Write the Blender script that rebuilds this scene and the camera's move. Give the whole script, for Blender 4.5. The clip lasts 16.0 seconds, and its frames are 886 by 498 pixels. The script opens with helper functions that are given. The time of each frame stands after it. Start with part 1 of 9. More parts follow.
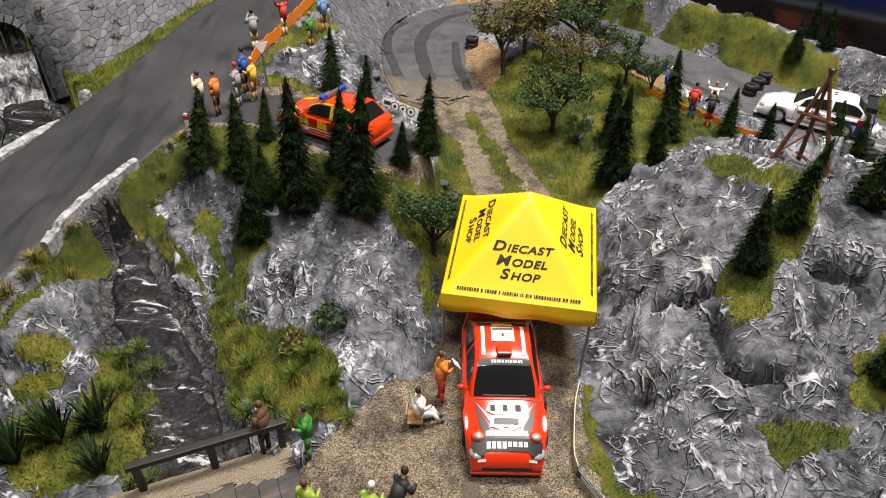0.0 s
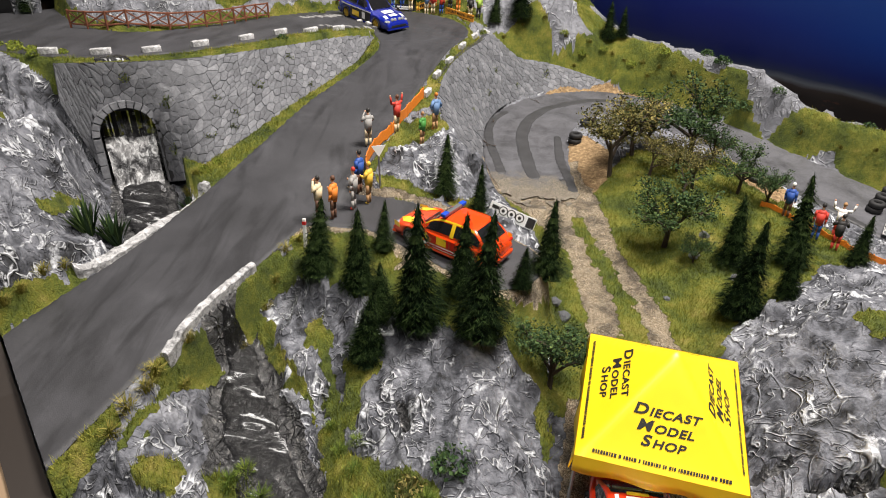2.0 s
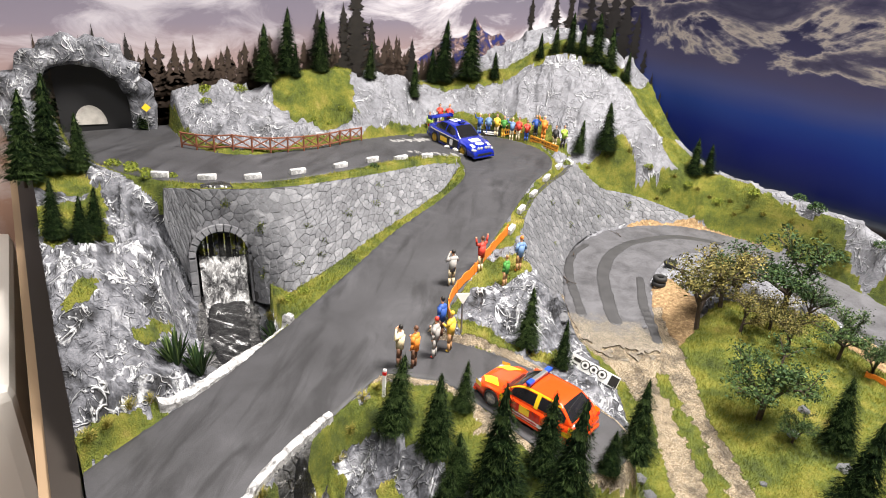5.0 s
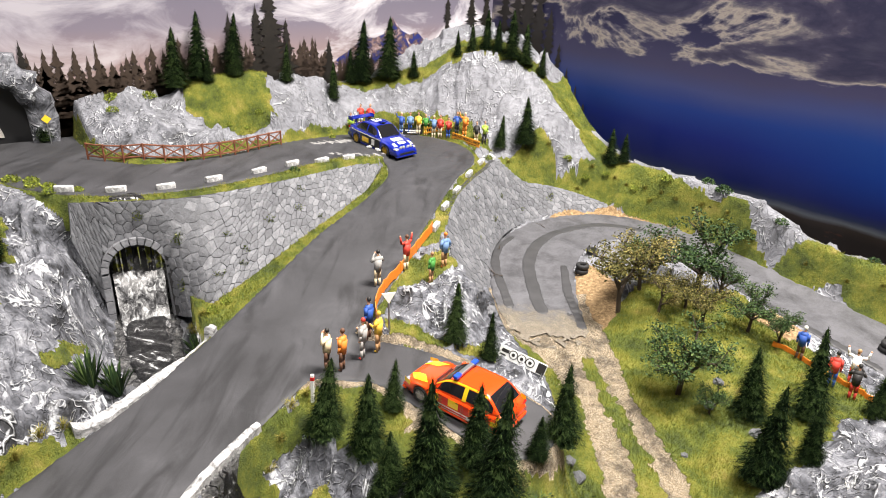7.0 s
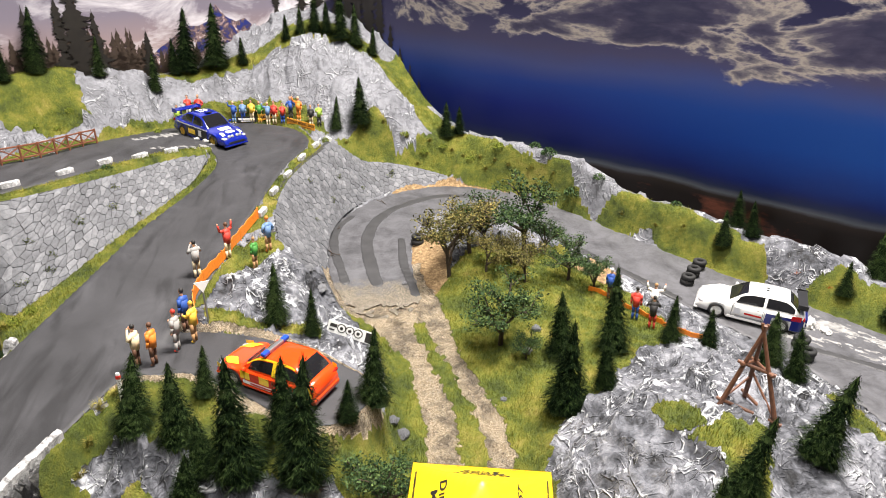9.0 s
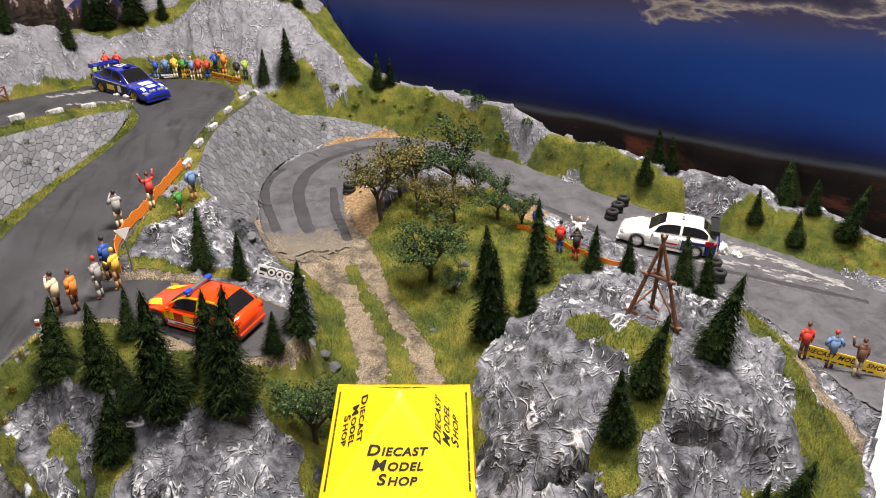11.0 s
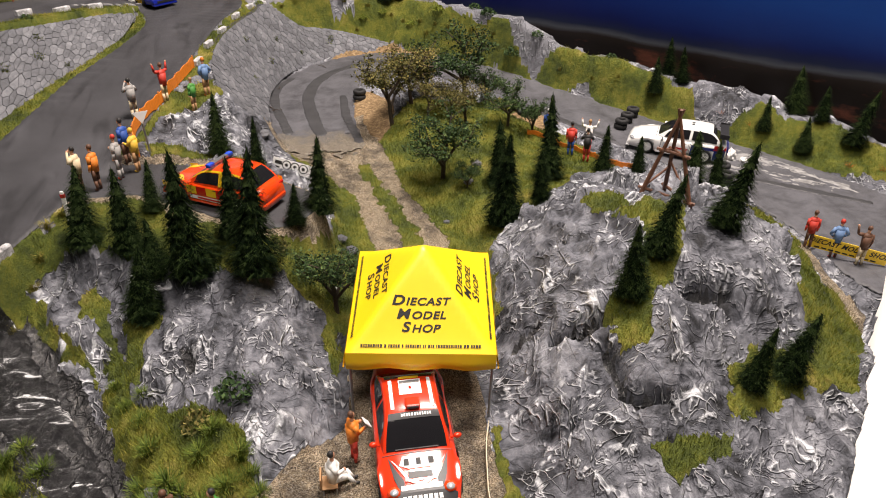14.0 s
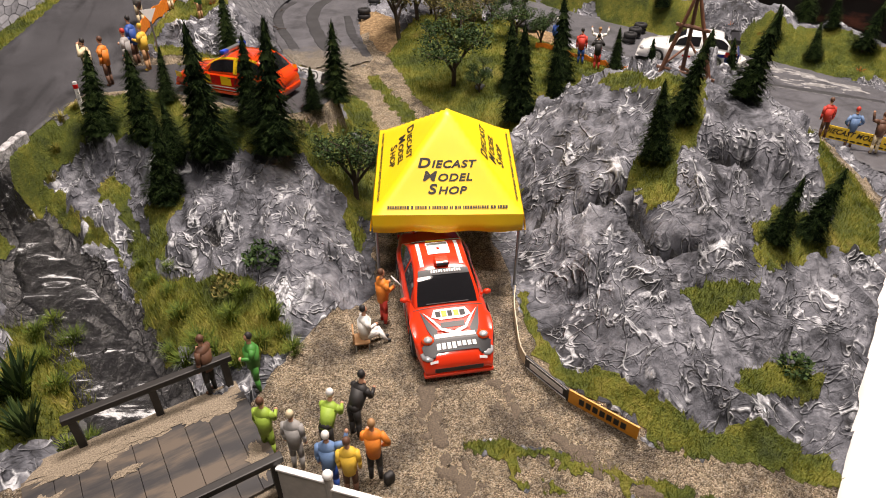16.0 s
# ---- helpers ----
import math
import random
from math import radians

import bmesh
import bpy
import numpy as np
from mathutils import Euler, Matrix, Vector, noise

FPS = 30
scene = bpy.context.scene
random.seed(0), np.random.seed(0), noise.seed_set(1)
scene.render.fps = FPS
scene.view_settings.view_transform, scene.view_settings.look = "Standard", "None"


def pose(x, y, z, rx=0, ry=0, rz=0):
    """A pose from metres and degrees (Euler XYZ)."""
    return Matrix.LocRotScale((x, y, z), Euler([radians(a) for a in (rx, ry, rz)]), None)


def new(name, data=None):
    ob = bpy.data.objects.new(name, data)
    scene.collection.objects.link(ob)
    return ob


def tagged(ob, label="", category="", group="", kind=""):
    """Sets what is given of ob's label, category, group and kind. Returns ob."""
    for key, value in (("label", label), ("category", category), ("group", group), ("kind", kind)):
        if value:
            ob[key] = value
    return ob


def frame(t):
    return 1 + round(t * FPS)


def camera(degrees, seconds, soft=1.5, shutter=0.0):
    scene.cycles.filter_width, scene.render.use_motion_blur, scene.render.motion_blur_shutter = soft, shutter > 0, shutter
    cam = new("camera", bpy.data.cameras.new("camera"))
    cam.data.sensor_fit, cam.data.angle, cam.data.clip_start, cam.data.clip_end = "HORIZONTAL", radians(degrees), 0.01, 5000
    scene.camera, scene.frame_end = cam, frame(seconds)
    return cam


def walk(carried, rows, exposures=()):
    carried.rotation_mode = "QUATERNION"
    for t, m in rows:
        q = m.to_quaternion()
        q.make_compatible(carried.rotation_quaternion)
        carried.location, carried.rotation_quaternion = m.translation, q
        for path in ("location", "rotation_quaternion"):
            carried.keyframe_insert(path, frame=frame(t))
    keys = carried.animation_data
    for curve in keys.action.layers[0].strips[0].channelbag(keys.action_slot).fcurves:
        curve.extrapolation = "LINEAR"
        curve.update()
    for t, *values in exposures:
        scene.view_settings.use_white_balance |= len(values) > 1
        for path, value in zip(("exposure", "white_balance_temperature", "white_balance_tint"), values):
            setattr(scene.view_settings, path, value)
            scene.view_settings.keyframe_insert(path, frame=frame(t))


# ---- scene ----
cam = camera(70.9, 16.0, 1.0)
METRES, EYE, TILT, LEAN, TURN = 0.40, 0.42, -36.0, -1.0, 0.0
ROWS = [
    (0.0, 0.0, 0.0, 0.0, 0.0, 0.0, -0.0),
    (0.5, -0.0302, 0.0121, 0.0284, 0.73, 0.86, -0.23),
    (1.0, -0.0658, 0.0219, 0.0537, 1.63, 1.72, -1.26),
    (1.5, -0.0974, 0.0263, 0.0896, 2.85, 2.51, -2.8),
    (2.0, -0.1231, 0.033, 0.1349, 4.56, 4.09, -4.23),
    (2.5, -0.1436, 0.0365, 0.1694, 6.56, 5.51, -5.74),
    (3.0, -0.1613, 0.0359, 0.1982, 8.75, 6.76, -7.47),
    (3.5, -0.1775, 0.0319, 0.2289, 9.34, 8.4, -9.4),
    (4.0, -0.1895, 0.0257, 0.2533, 9.94, 10.02, -9.94),
    (6.5, -0.1826, 0.0269, 0.2753, 6.16, 11.73, -6.26),
    (7.0, -0.16, 0.0251, 0.2718, 4.26, 11.61, -4.82),
    (7.5, -0.1213, 0.0187, 0.2694, 2.06, 11.46, -2.74),
    (8.0, -0.0643, 0.0143, 0.265, -0.13, 11.28, -0.51),
    (8.5, -0.016, 0.0077, 0.2549, -2.1, 10.97, 1.39),
    (9.0, 0.0201, -0.0001, 0.2401, -3.81, 10.48, 3.06),
    (11.5, 0.0798, -0.0248, 0.1389, -7.95, 6.43, 6.59),
    (12.0, 0.0832, -0.0259, 0.1156, -8.15, 5.74, 6.8),
    (12.5, 0.082, -0.0317, 0.0928, -8.27, 5.21, 6.87),
    (13.0, 0.073, -0.0327, 0.0699, -8.37, 4.55, 6.63),
    (13.5, 0.0523, -0.0302, 0.0474, -8.37, 3.83, 6.19),
    (14.0, 0.0208, -0.0251, 0.0248, -7.98, 3.0, 5.8),
    (14.5, 0.0044, -0.0216, -0.0043, -7.75, 2.27, 5.98),
    (15.0, -0.0136, -0.0183, -0.0382, -7.67, 1.65, 6.41),
    (15.5, -0.0218, -0.0108, -0.0815, -8.0, 0.97, 7.0),
    (16.0, -0.0396, -0.0108, -0.1291, -8.38, 0.48, 7.01),
]
EXPOSURES = [(0.0, 0.06, 6550, 11), (1.0, 0.12, 6500, 10), (2.0, 0.3, 6500, 10), (3.0, 0.63, 6500, 10), (4.0, 0.95, 6500, 10), (6.5, 1.01, 6500, 10), (8.0, 1.01, 6500, 10), (9.0, 0.90, 6500, 10),
             (11.5, 0.28, 6650, 15), (12.5, 0.2, 6700, 14), (14.0, 0.12, 6850, 16), (16.0, 0.14, 6950, 18)]
walk(cam, [(t, pose(0, 0, EYE, TILT, LEAN, TURN) @ pose(METRES * x, METRES * y, METRES * z, 90 + pitch, roll, yaw)) for t, x, y, z, yaw, pitch, roll in ROWS], EXPOSURES)

# ---- light: exhibition hall with ceiling panels ----
def hall_light(name, x, y, z, w, d, watts, colour):
    lamp = bpy.data.lights.new(name, "AREA")
    lamp.shape, lamp.size, lamp.size_y, lamp.energy, lamp.color = "RECTANGLE", w, d, watts, colour
    ob = new(name, lamp)
    ob.matrix_world = pose(x, y, z)
    return ob


world = bpy.data.worlds.new("hall")
scene.world = world
world.use_nodes = True
world.node_tree.nodes["Background"].inputs[0].default_value = (0.9, 0.95, 1.0, 1)
world.node_tree.nodes["Background"].inputs[1].default_value = 0.02
hall_light("ceiling_lamp_light", 0.34, 0.60, 1.70, 0.55, 0.3, 46.0, (1.0, 0.935, 0.865))
hall_light("ceiling_lamp_light", -0.15, -0.25, 1.70, 0.55, 0.3, 15.0, (1.0, 0.945, 0.88))


# ---- materials ----
def material(name):
    m = bpy.data.materials.new(name)
    m.use_nodes = True
    return m, m.node_tree.nodes, m.node_tree.links, m.node_tree.nodes["Principled BSDF"]


def simple(name, colour, rough=0.5, metal=0.0, var=0.06, size=400.0, bump=0.0, coat=0.0):
    """A painted or moulded surface with a little tonal wear and grain."""
    m, n, l, p = material(name)
    co = n.new("ShaderNodeTexCoord")
    t = n.new("ShaderNodeTexNoise")
    t.inputs["Scale"].default_value, t.inputs["Detail"].default_value = size, 4.0
    l.new(co.outputs["Object"], t.inputs["Vector"])
    mix = n.new("ShaderNodeMix")
    mix.data_type = "RGBA"
    lo = [max(0.0, c * (1 - var * 2)) for c in colour]
    hi = [min(1.0, c * (1 + var * 2)) for c in colour]
    mix.inputs["A"].default_value, mix.inputs["B"].default_value = (*lo, 1), (*hi, 1)
    l.new(t.outputs["Fac"], mix.inputs["Factor"])
    l.new(mix.outputs["Result"], p.inputs["Base Color"])
    p.inputs["Roughness"].default_value, p.inputs["Metallic"].default_value = rough, metal
    if coat:
        p.inputs["Coat Weight"].default_value = coat
    if bump:
        b = n.new("ShaderNodeBump")
        b.inputs["Strength"].default_value, b.inputs["Distance"].default_value = bump, 0.001
        l.new(t.outputs["Fac"], b.inputs["Height"])
        l.new(b.outputs["Normal"], p.inputs["Normal"])
    return m


def ramp(n, stops):
    r = n.new("ShaderNodeValToRGB")
    e = r.color_ramp.elements
    while len(e) < len(stops):
        e.new(0.5)
    for el, (at, c) in zip(e, stops):
        el.position, el.color = at, (*c, 1)
    return r


def noise_node(n, l, co, scale, detail=6.0, rough=0.6, distort=0.0, out="Fac"):
    t = n.new("ShaderNodeTexNoise")
    t.inputs["Scale"].default_value, t.inputs["Detail"].default_value = scale, detail
    t.inputs["Roughness"].default_value, t.inputs["Distortion"].default_value = rough, distort
    l.new(co, t.inputs["Vector"])
    return t.outputs[out]


def mixrgb(n, l, fac, a, b, mode="MIX"):
    x = n.new("ShaderNodeMix")
    x.data_type, x.blend_type = "RGBA", mode
    for key, v in (("Factor", fac), ("A", a), ("B", b)):
        if isinstance(v, (int, float)):
            x.inputs[key].default_value = v
        elif isinstance(v, tuple):
            x.inputs[key].default_value = (*v, 1)
        else:
            l.new(v, x.inputs[key])
    return x.outputs["Result"]


def math_node(n, l, op, a, b=0.0, clamp=False):
    x = n.new("ShaderNodeMath")
    x.operation, x.use_clamp = op, clamp
    for i, v in enumerate((a, b)):
        if isinstance(v, (int, float)):
            x.inputs[i].default_value = v
        else:
            l.new(v, x.inputs[i])
    return x.outputs[0]


def attr(n, name):
    a = n.new("ShaderNodeAttribute")
    a.attribute_name = name
    return a.outputs["Fac"]


def terrain_material():
    m, n, l, p = material("model_terrain")
    co = n.new("ShaderNodeTexCoord").outputs["Object"]
    # plaster rock: dark wash in the hollows, grey body, dry-brushed white on broken creases
    fine = noise_node(n, l, co, 300, 6, 0.7, 0.8)

    def ridged(scale, stretch, detail, rough, offset):
        mp = n.new("ShaderNodeMapping")
        mp.inputs["Scale"].default_value, mp.inputs["Location"].default_value = stretch, (offset, offset * 2, 0)
        l.new(co, mp.inputs["Vector"])
        t = n.new("ShaderNodeTexNoise")
        t.noise_type = "RIDGED_MULTIFRACTAL"
        for key, value in (("Scale", scale), ("Detail", detail), ("Roughness", rough), ("Lacunarity", 2.15), ("Offset", 1.0), ("Gain", 2.0), ("Distortion", 0.35)):
            t.inputs[key].default_value = value
        l.new(mp.outputs[0], t.inputs["Vector"])
        return math_node(n, l, "MULTIPLY", t.outputs["Fac"], 0.36)

    r1, r2 = ridged(30, (1.25, 0.8, 0.8), 5, 0.6, 0.0), ridged(85, (0.9, 1.2, 0.8), 4, 0.6, 3.1)
    tone = math_node(n, l, "ADD", math_node(n, l, "MULTIPLY", noise_node(n, l, co, 26, 9, 0.68, 0.4), 0.62), math_node(n, l, "MULTIPLY", math_node(n, l, "ADD", r1, r2), 0.20))
    wash = ramp(n, ((0.38, (0.007, 0.0075, 0.010)), (0.455, (0.055, 0.058, 0.070)), (0.55, (0.150, 0.155, 0.178)), (0.68, (0.34, 0.348, 0.38))))
    l.new(tone, wash.inputs[0])
    c1 = ramp(n, ((0.66, (0, 0, 0)), (0.84, (1, 1, 1))))
    c2 = ramp(n, ((0.66, (0, 0, 0)), (0.84, (0.75, 0.75, 0.75))))
    l.new(r1, c1.inputs[0])
    l.new(r2, c2.inputs[0])

    def vein(scale, stretch, sharp, twist, offset):
        mp = n.new("ShaderNodeMapping")
        mp.inputs["Scale"].default_value, mp.inputs["Location"].default_value = stretch, (offset, offset * 2, 0)
        l.new(co, mp.inputs["Vector"])
        away = math_node(n, l, "ABSOLUTE", math_node(n, l, "SUBTRACT", noise_node(n, l, mp.outputs[0], scale, 2.4, 0.55, twist), 0.5))
        return math_node(n, l, "SUBTRACT", 1.0, math_node(n, l, "MULTIPLY", away, sharp), True)

    veins = math_node(n, l, "MAXIMUM", vein(32, (1.3, 0.75, 0.8), 36.0, 0.9, 0.0), math_node(n, l, "MULTIPLY", vein(64, (0.8, 1.25, 0.7), 22.0, 1.0, 3.1), 0.8))
    broken = math_node(n, l, "MULTIPLY", math_node(n, l, "MAXIMUM", c1.outputs[0], c2.outputs[0]), 0.7)
    crests = math_node(n, l, "MAXIMUM", veins, broken)
    patch = ramp(n, ((0.38, (0.16, 0.16, 0.16)), (0.60, (1, 1, 1))))
    l.new(noise_node(n, l, co, 34, 5, 0.6), patch.inputs[0])
    streak = math_node(n, l, "MULTIPLY", math_node(n, l, "MULTIPLY", crests, math_node(n, l, "ADD", 0.34, math_node(n, l, "MULTIPLY", fine, 1.15))), patch.outputs[0])
    edges = math_node(n, l, "MULTIPLY", math_node(n, l, "MULTIPLY", attr(n, "ridge"), math_node(n, l, "ADD", 0.15, math_node(n, l, "MULTIPLY", fine, 1.1))), math_node(n, l, "ADD", 0.45, math_node(n, l, "MULTIPLY", patch.outputs[0], 0.7)))
    brush = ramp(n, ((0.32, (0, 0, 0)), (0.74, (1, 1, 1))))
    l.new(math_node(n, l, "MAXIMUM", streak, edges), brush.inputs[0])
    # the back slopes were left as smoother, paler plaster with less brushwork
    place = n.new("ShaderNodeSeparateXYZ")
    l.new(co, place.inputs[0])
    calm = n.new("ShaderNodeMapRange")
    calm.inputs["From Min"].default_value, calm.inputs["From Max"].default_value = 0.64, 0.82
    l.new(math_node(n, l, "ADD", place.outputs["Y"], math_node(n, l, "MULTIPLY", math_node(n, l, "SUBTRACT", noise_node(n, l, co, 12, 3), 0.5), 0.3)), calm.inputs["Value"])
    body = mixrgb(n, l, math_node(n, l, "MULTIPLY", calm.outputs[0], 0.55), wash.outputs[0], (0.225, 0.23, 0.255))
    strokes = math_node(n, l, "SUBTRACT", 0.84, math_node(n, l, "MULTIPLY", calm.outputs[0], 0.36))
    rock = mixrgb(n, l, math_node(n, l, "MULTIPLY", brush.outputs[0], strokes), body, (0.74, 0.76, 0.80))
    # static grass carpet
    g1 = ramp(n, ((0.34, (0.032, 0.054, 0.007)), (0.46, (0.125, 0.160, 0.015)), (0.56, (0.25, 0.255, 0.026)), (0.68, (0.42, 0.34, 0.085))))
    l.new(noise_node(n, l, co, 30, 8, 0.72), g1.inputs[0])
    g2 = noise_node(n, l, co, 900, 3, 0.7)
    grass = mixrgb(n, l, math_node(n, l, "MULTIPLY", g2, 0.75), g1.outputs[0], (0.045, 0.055, 0.012))
    # gravel scatter
    v = n.new("ShaderNodeTexVoronoi")
    v.inputs["Scale"].default_value = 1900
    l.new(co, v.inputs["Vector"])
    gr = ramp(n, ((0.0, (0.085, 0.066, 0.046)), (0.35, (0.33, 0.26, 0.175)), (0.7, (0.58, 0.48, 0.345)), (1.0, (0.82, 0.75, 0.63))))
    sep = n.new("ShaderNodeSeparateColor")
    l.new(v.outputs["Color"], sep.inputs[0])
    l.new(sep.outputs[0], gr.inputs[0])
    patchy = ramp(n, ((0.40, (0.44, 0.43, 0.43)), (0.56, (1.18, 1.14, 1.08))))
    l.new(noise_node(n, l, co, 48, 7, 0.72), patchy.inputs[0])
    gtone = patchy.outputs[0]
    gravel = mixrgb(n, l, 1.0, gr.outputs[0], gtone, "MULTIPLY")
    sv = ramp(n, ((0.35, (0.085, 0.052, 0.024)), (0.5, (0.24, 0.155, 0.076)), (0.66, (0.47, 0.34, 0.19))))
    l.new(noise_node(n, l, co, 260, 8, 0.8), sv.inputs[0])
    # wet stream bed; its near-black also paints the shade inside the rock clefts
    bed_and_cleft_shade = ramp(n, ((0.35, (0.02, 0.02, 0.022)), (0.55, (0.07, 0.07, 0.072)), (0.75, (0.22, 0.21, 0.2))))
    l.new(noise_node(n, l, co, 120, 8, 0.7, 0.8), bed_and_cleft_shade.inputs[0])
    c = rock
    edge = math_node(n, l, "MULTIPLY", math_node(n, l, "SUBTRACT", noise_node(n, l, co, 160, 5), 0.5), 0.8)

    def blend(c, name, colour):
        f = ramp(n, ((0.44, (0, 0, 0)), (0.56, (1, 1, 1))))
        l.new(math_node(n, l, "ADD", attr(n, name), edge), f.inputs[0])
        return mixrgb(n, l, f.outputs[0], c, colour), f.outputs[0]

    c, fb = blend(c, "bed_and_cleft_shade", bed_and_cleft_shade.outputs[0])
    c, fg = blend(c, "grass", grass)
    c, fs = blend(c, "sand", sv.outputs[0])
    c, fr = blend(c, "gravel", gravel)
    l.new(c, p.inputs["Base Color"])
    rough = math_node(n, l, "SUBTRACT", 0.72, math_node(n, l, "MULTIPLY", fb, 0.5))
    soft = math_node(n, l, "ADD", fg, math_node(n, l, "ADD", fr, fs), True)
    l.new(math_node(n, l, "ADD", math_node(n, l, "MULTIPLY", rough, math_node(n, l, "SUBTRACT", 1.0, soft)), math_node(n, l, "MULTIPLY", soft, 0.95)), p.inputs["Roughness"])
    b = n.new("ShaderNodeBump")
    b.inputs["Strength"].default_value, b.inputs["Distance"].default_value = 1.0, 0.0019
    soft = math_node(n, l, "ADD", fg, math_node(n, l, "ADD", fr, fs), True)
    bare = math_node(n, l, "SUBTRACT", 1.0, soft)
    hgt = math_node(n, l, "ADD", math_node(n, l, "ADD", math_node(n, l, "MULTIPLY", fine, 0.7), math_node(n, l, "MULTIPLY", math_node(n, l, "MULTIPLY", math_node(n, l, "MULTIPLY", crests, patch.outputs[0]), 1.5), bare)), math_node(n, l, "MULTIPLY", math_node(n, l, "MULTIPLY", v.outputs["Distance"], -1.2), fr))
    hgt = math_node(n, l, "ADD", hgt, math_node(n, l, "MULTIPLY", math_node(n, l, "MULTIPLY", g2, 1.5), fg))
    l.new(hgt, b.inputs["Height"])
    l.new(b.outputs["Normal"], p.inputs["Normal"])
    return m


def grit_over(n, l, co, c):
    """Loose grit that spills over the asphalt where the unpaved track begins."""
    sep = n.new("ShaderNodeSeparateXYZ")
    l.new(co, sep.inputs[0])
    rim = math_node(n, l, "ADD", sep.outputs["Y"], math_node(n, l, "MULTIPLY", math_node(n, l, "SUBTRACT", noise_node(n, l, co, 55, 9, 0.78), 0.5), 0.13))
    amount = n.new("ShaderNodeMapRange")
    amount.inputs["From Min"].default_value, amount.inputs["From Max"].default_value = 0.668, 0.640
    l.new(rim, amount.inputs["Value"])
    near = math_node(n, l, "LESS_THAN", sep.outputs["X"], 0.15)
    v = n.new("ShaderNodeTexVoronoi")
    v.inputs["Scale"].default_value = 1700
    l.new(co, v.inputs["Vector"])
    tone = n.new("ShaderNodeSeparateColor")
    l.new(v.outputs["Color"], tone.inputs[0])
    grit = ramp(n, ((0.0, (0.030, 0.025, 0.019)), (0.35, (0.095, 0.079, 0.058)), (0.7, (0.165, 0.140, 0.105)), (1.0, (0.29, 0.26, 0.21))))
    l.new(tone.outputs[0], grit.inputs[0])
    return mixrgb(n, l, math_node(n, l, "MULTIPLY", amount.outputs[0], near), c, grit.outputs[0])


def asphalt_material(name, worn=0.0):
    m, n, l, p = material(name)
    co = n.new("ShaderNodeTexCoord").outputs["Object"]
    base = ramp(n, ((0.3, (0.015, 0.015, 0.018)), (0.55, (0.032, 0.032, 0.037)), (0.75, (0.062, 0.062, 0.070))))
    l.new(noise_node(n, l, co, 16, 8, 0.65, 0.5), base.inputs[0])
    grain = noise_node(n, l, co, 1400, 3, 0.7)
    c = mixrgb(n, l, math_node(n, l, "MULTIPLY", grain, 0.35), base.outputs[0], (0.085, 0.085, 0.09))
    mp = n.new("ShaderNodeMapping")
    mp.inputs["Rotation"].default_value, mp.inputs["Scale"].default_value = (0, 0, radians(-16)), (1.9, 0.45, 1.0)
    l.new(co, mp.inputs["Vector"])
    smear = ramp(n, ((0.49, (0, 0, 0)), (0.66, (0.8, 0.8, 0.8))))
    l.new(noise_node(n, l, mp.outputs[0], 26, 5, 0.6, 0.6), smear.inputs[0])
    c = mixrgb(n, l, smear.outputs[0], c, (0.013, 0.013, 0.015))
    if worn:
        pale = ramp(n, ((0.36, (0.15, 0.15, 0.15)), (0.60, (1, 1, 1))))
        l.new(noise_node(n, l, co, 40, 9, 0.78, 0.4), pale.inputs[0])
        c = mixrgb(n, l, math_node(n, l, "MULTIPLY", pale.outputs[0], worn), c, (0.118, 0.118, 0.131))
        c = grit_over(n, l, co, c)
    l.new(c, p.inputs["Base Color"])
    p.inputs["Roughness"].default_value = 0.62
    b = n.new("ShaderNodeBump")
    b.inputs["Strength"].default_value, b.inputs["Distance"].default_value = 0.35, 0.0006
    l.new(grain, b.inputs["Height"])
    l.new(b.outputs["Normal"], p.inputs["Normal"])
    return m


TERRAIN = terrain_material()
ASPHALT = asphalt_material("painted_asphalt")
ASPHALT_WORN = asphalt_material("worn_asphalt", 0.75)

# -- relief
# Plan: the board is turned 45 degrees, u runs to the back right, v to the back left.
ROOT = math.sqrt(0.5)
U0, U1, V0, V1 = -0.026, 0.812, -0.068, 0.972
# roads: x, y, z, half width along the middle line
ROAD_UPPER = [(-0.345, 0.20, 0.170, 0.06), (-0.305, 0.32, 0.186, 0.054), (-0.275, 0.405, 0.196, 0.051), (-0.245, 0.49, 0.208, 0.054),
              (-0.219, 0.575, 0.222, 0.057), (-0.201, 0.655, 0.237, 0.052), (-0.177, 0.75, 0.249, 0.0435), (-0.165, 0.83, 0.257, 0.044),
              (-0.169, 0.903, 0.262, 0.066), (-0.206, 0.935, 0.265, 0.068), (-0.262, 0.91, 0.270, 0.060), (-0.318, 0.835, 0.277, 0.050),
              (-0.362, 0.735, 0.284, 0.050), (-0.412, 0.665, 0.288, 0.050), (-0.48, 0.640, 0.290, 0.052), (-0.56, 0.670, 0.290, 0.056), (-0.66, 0.755, 0.290, 0.06)]
ROAD_LOWER = [(-0.004, 0.635, 0.167, 0.040), (-0.018, 0.70, 0.173, 0.048), (-0.015, 0.785, 0.179, 0.052), (0.02, 0.855, 0.181, 0.050),
              (0.085, 0.898, 0.181, 0.045), (0.16, 0.885, 0.176, 0.045), (0.225, 0.825, 0.170, 0.045), (0.29, 0.75, 0.163, 0.045),
              (0.345, 0.675, 0.158, 0.050), (0.40, 0.60, 0.154, 0.055), (0.455, 0.52, 0.151, 0.064), (0.49, 0.43, 0.148, 0.075), (0.49, 0.36, 0.145, 0.075)]
SPUR = [(-0.20, 0.485, 0.209, 0.03), (-0.14, 0.482, 0.210, 0.028), (-0.085, 0.455, 0.210, 0.034), (-0.045, 0.425, 0.209, 0.034)]
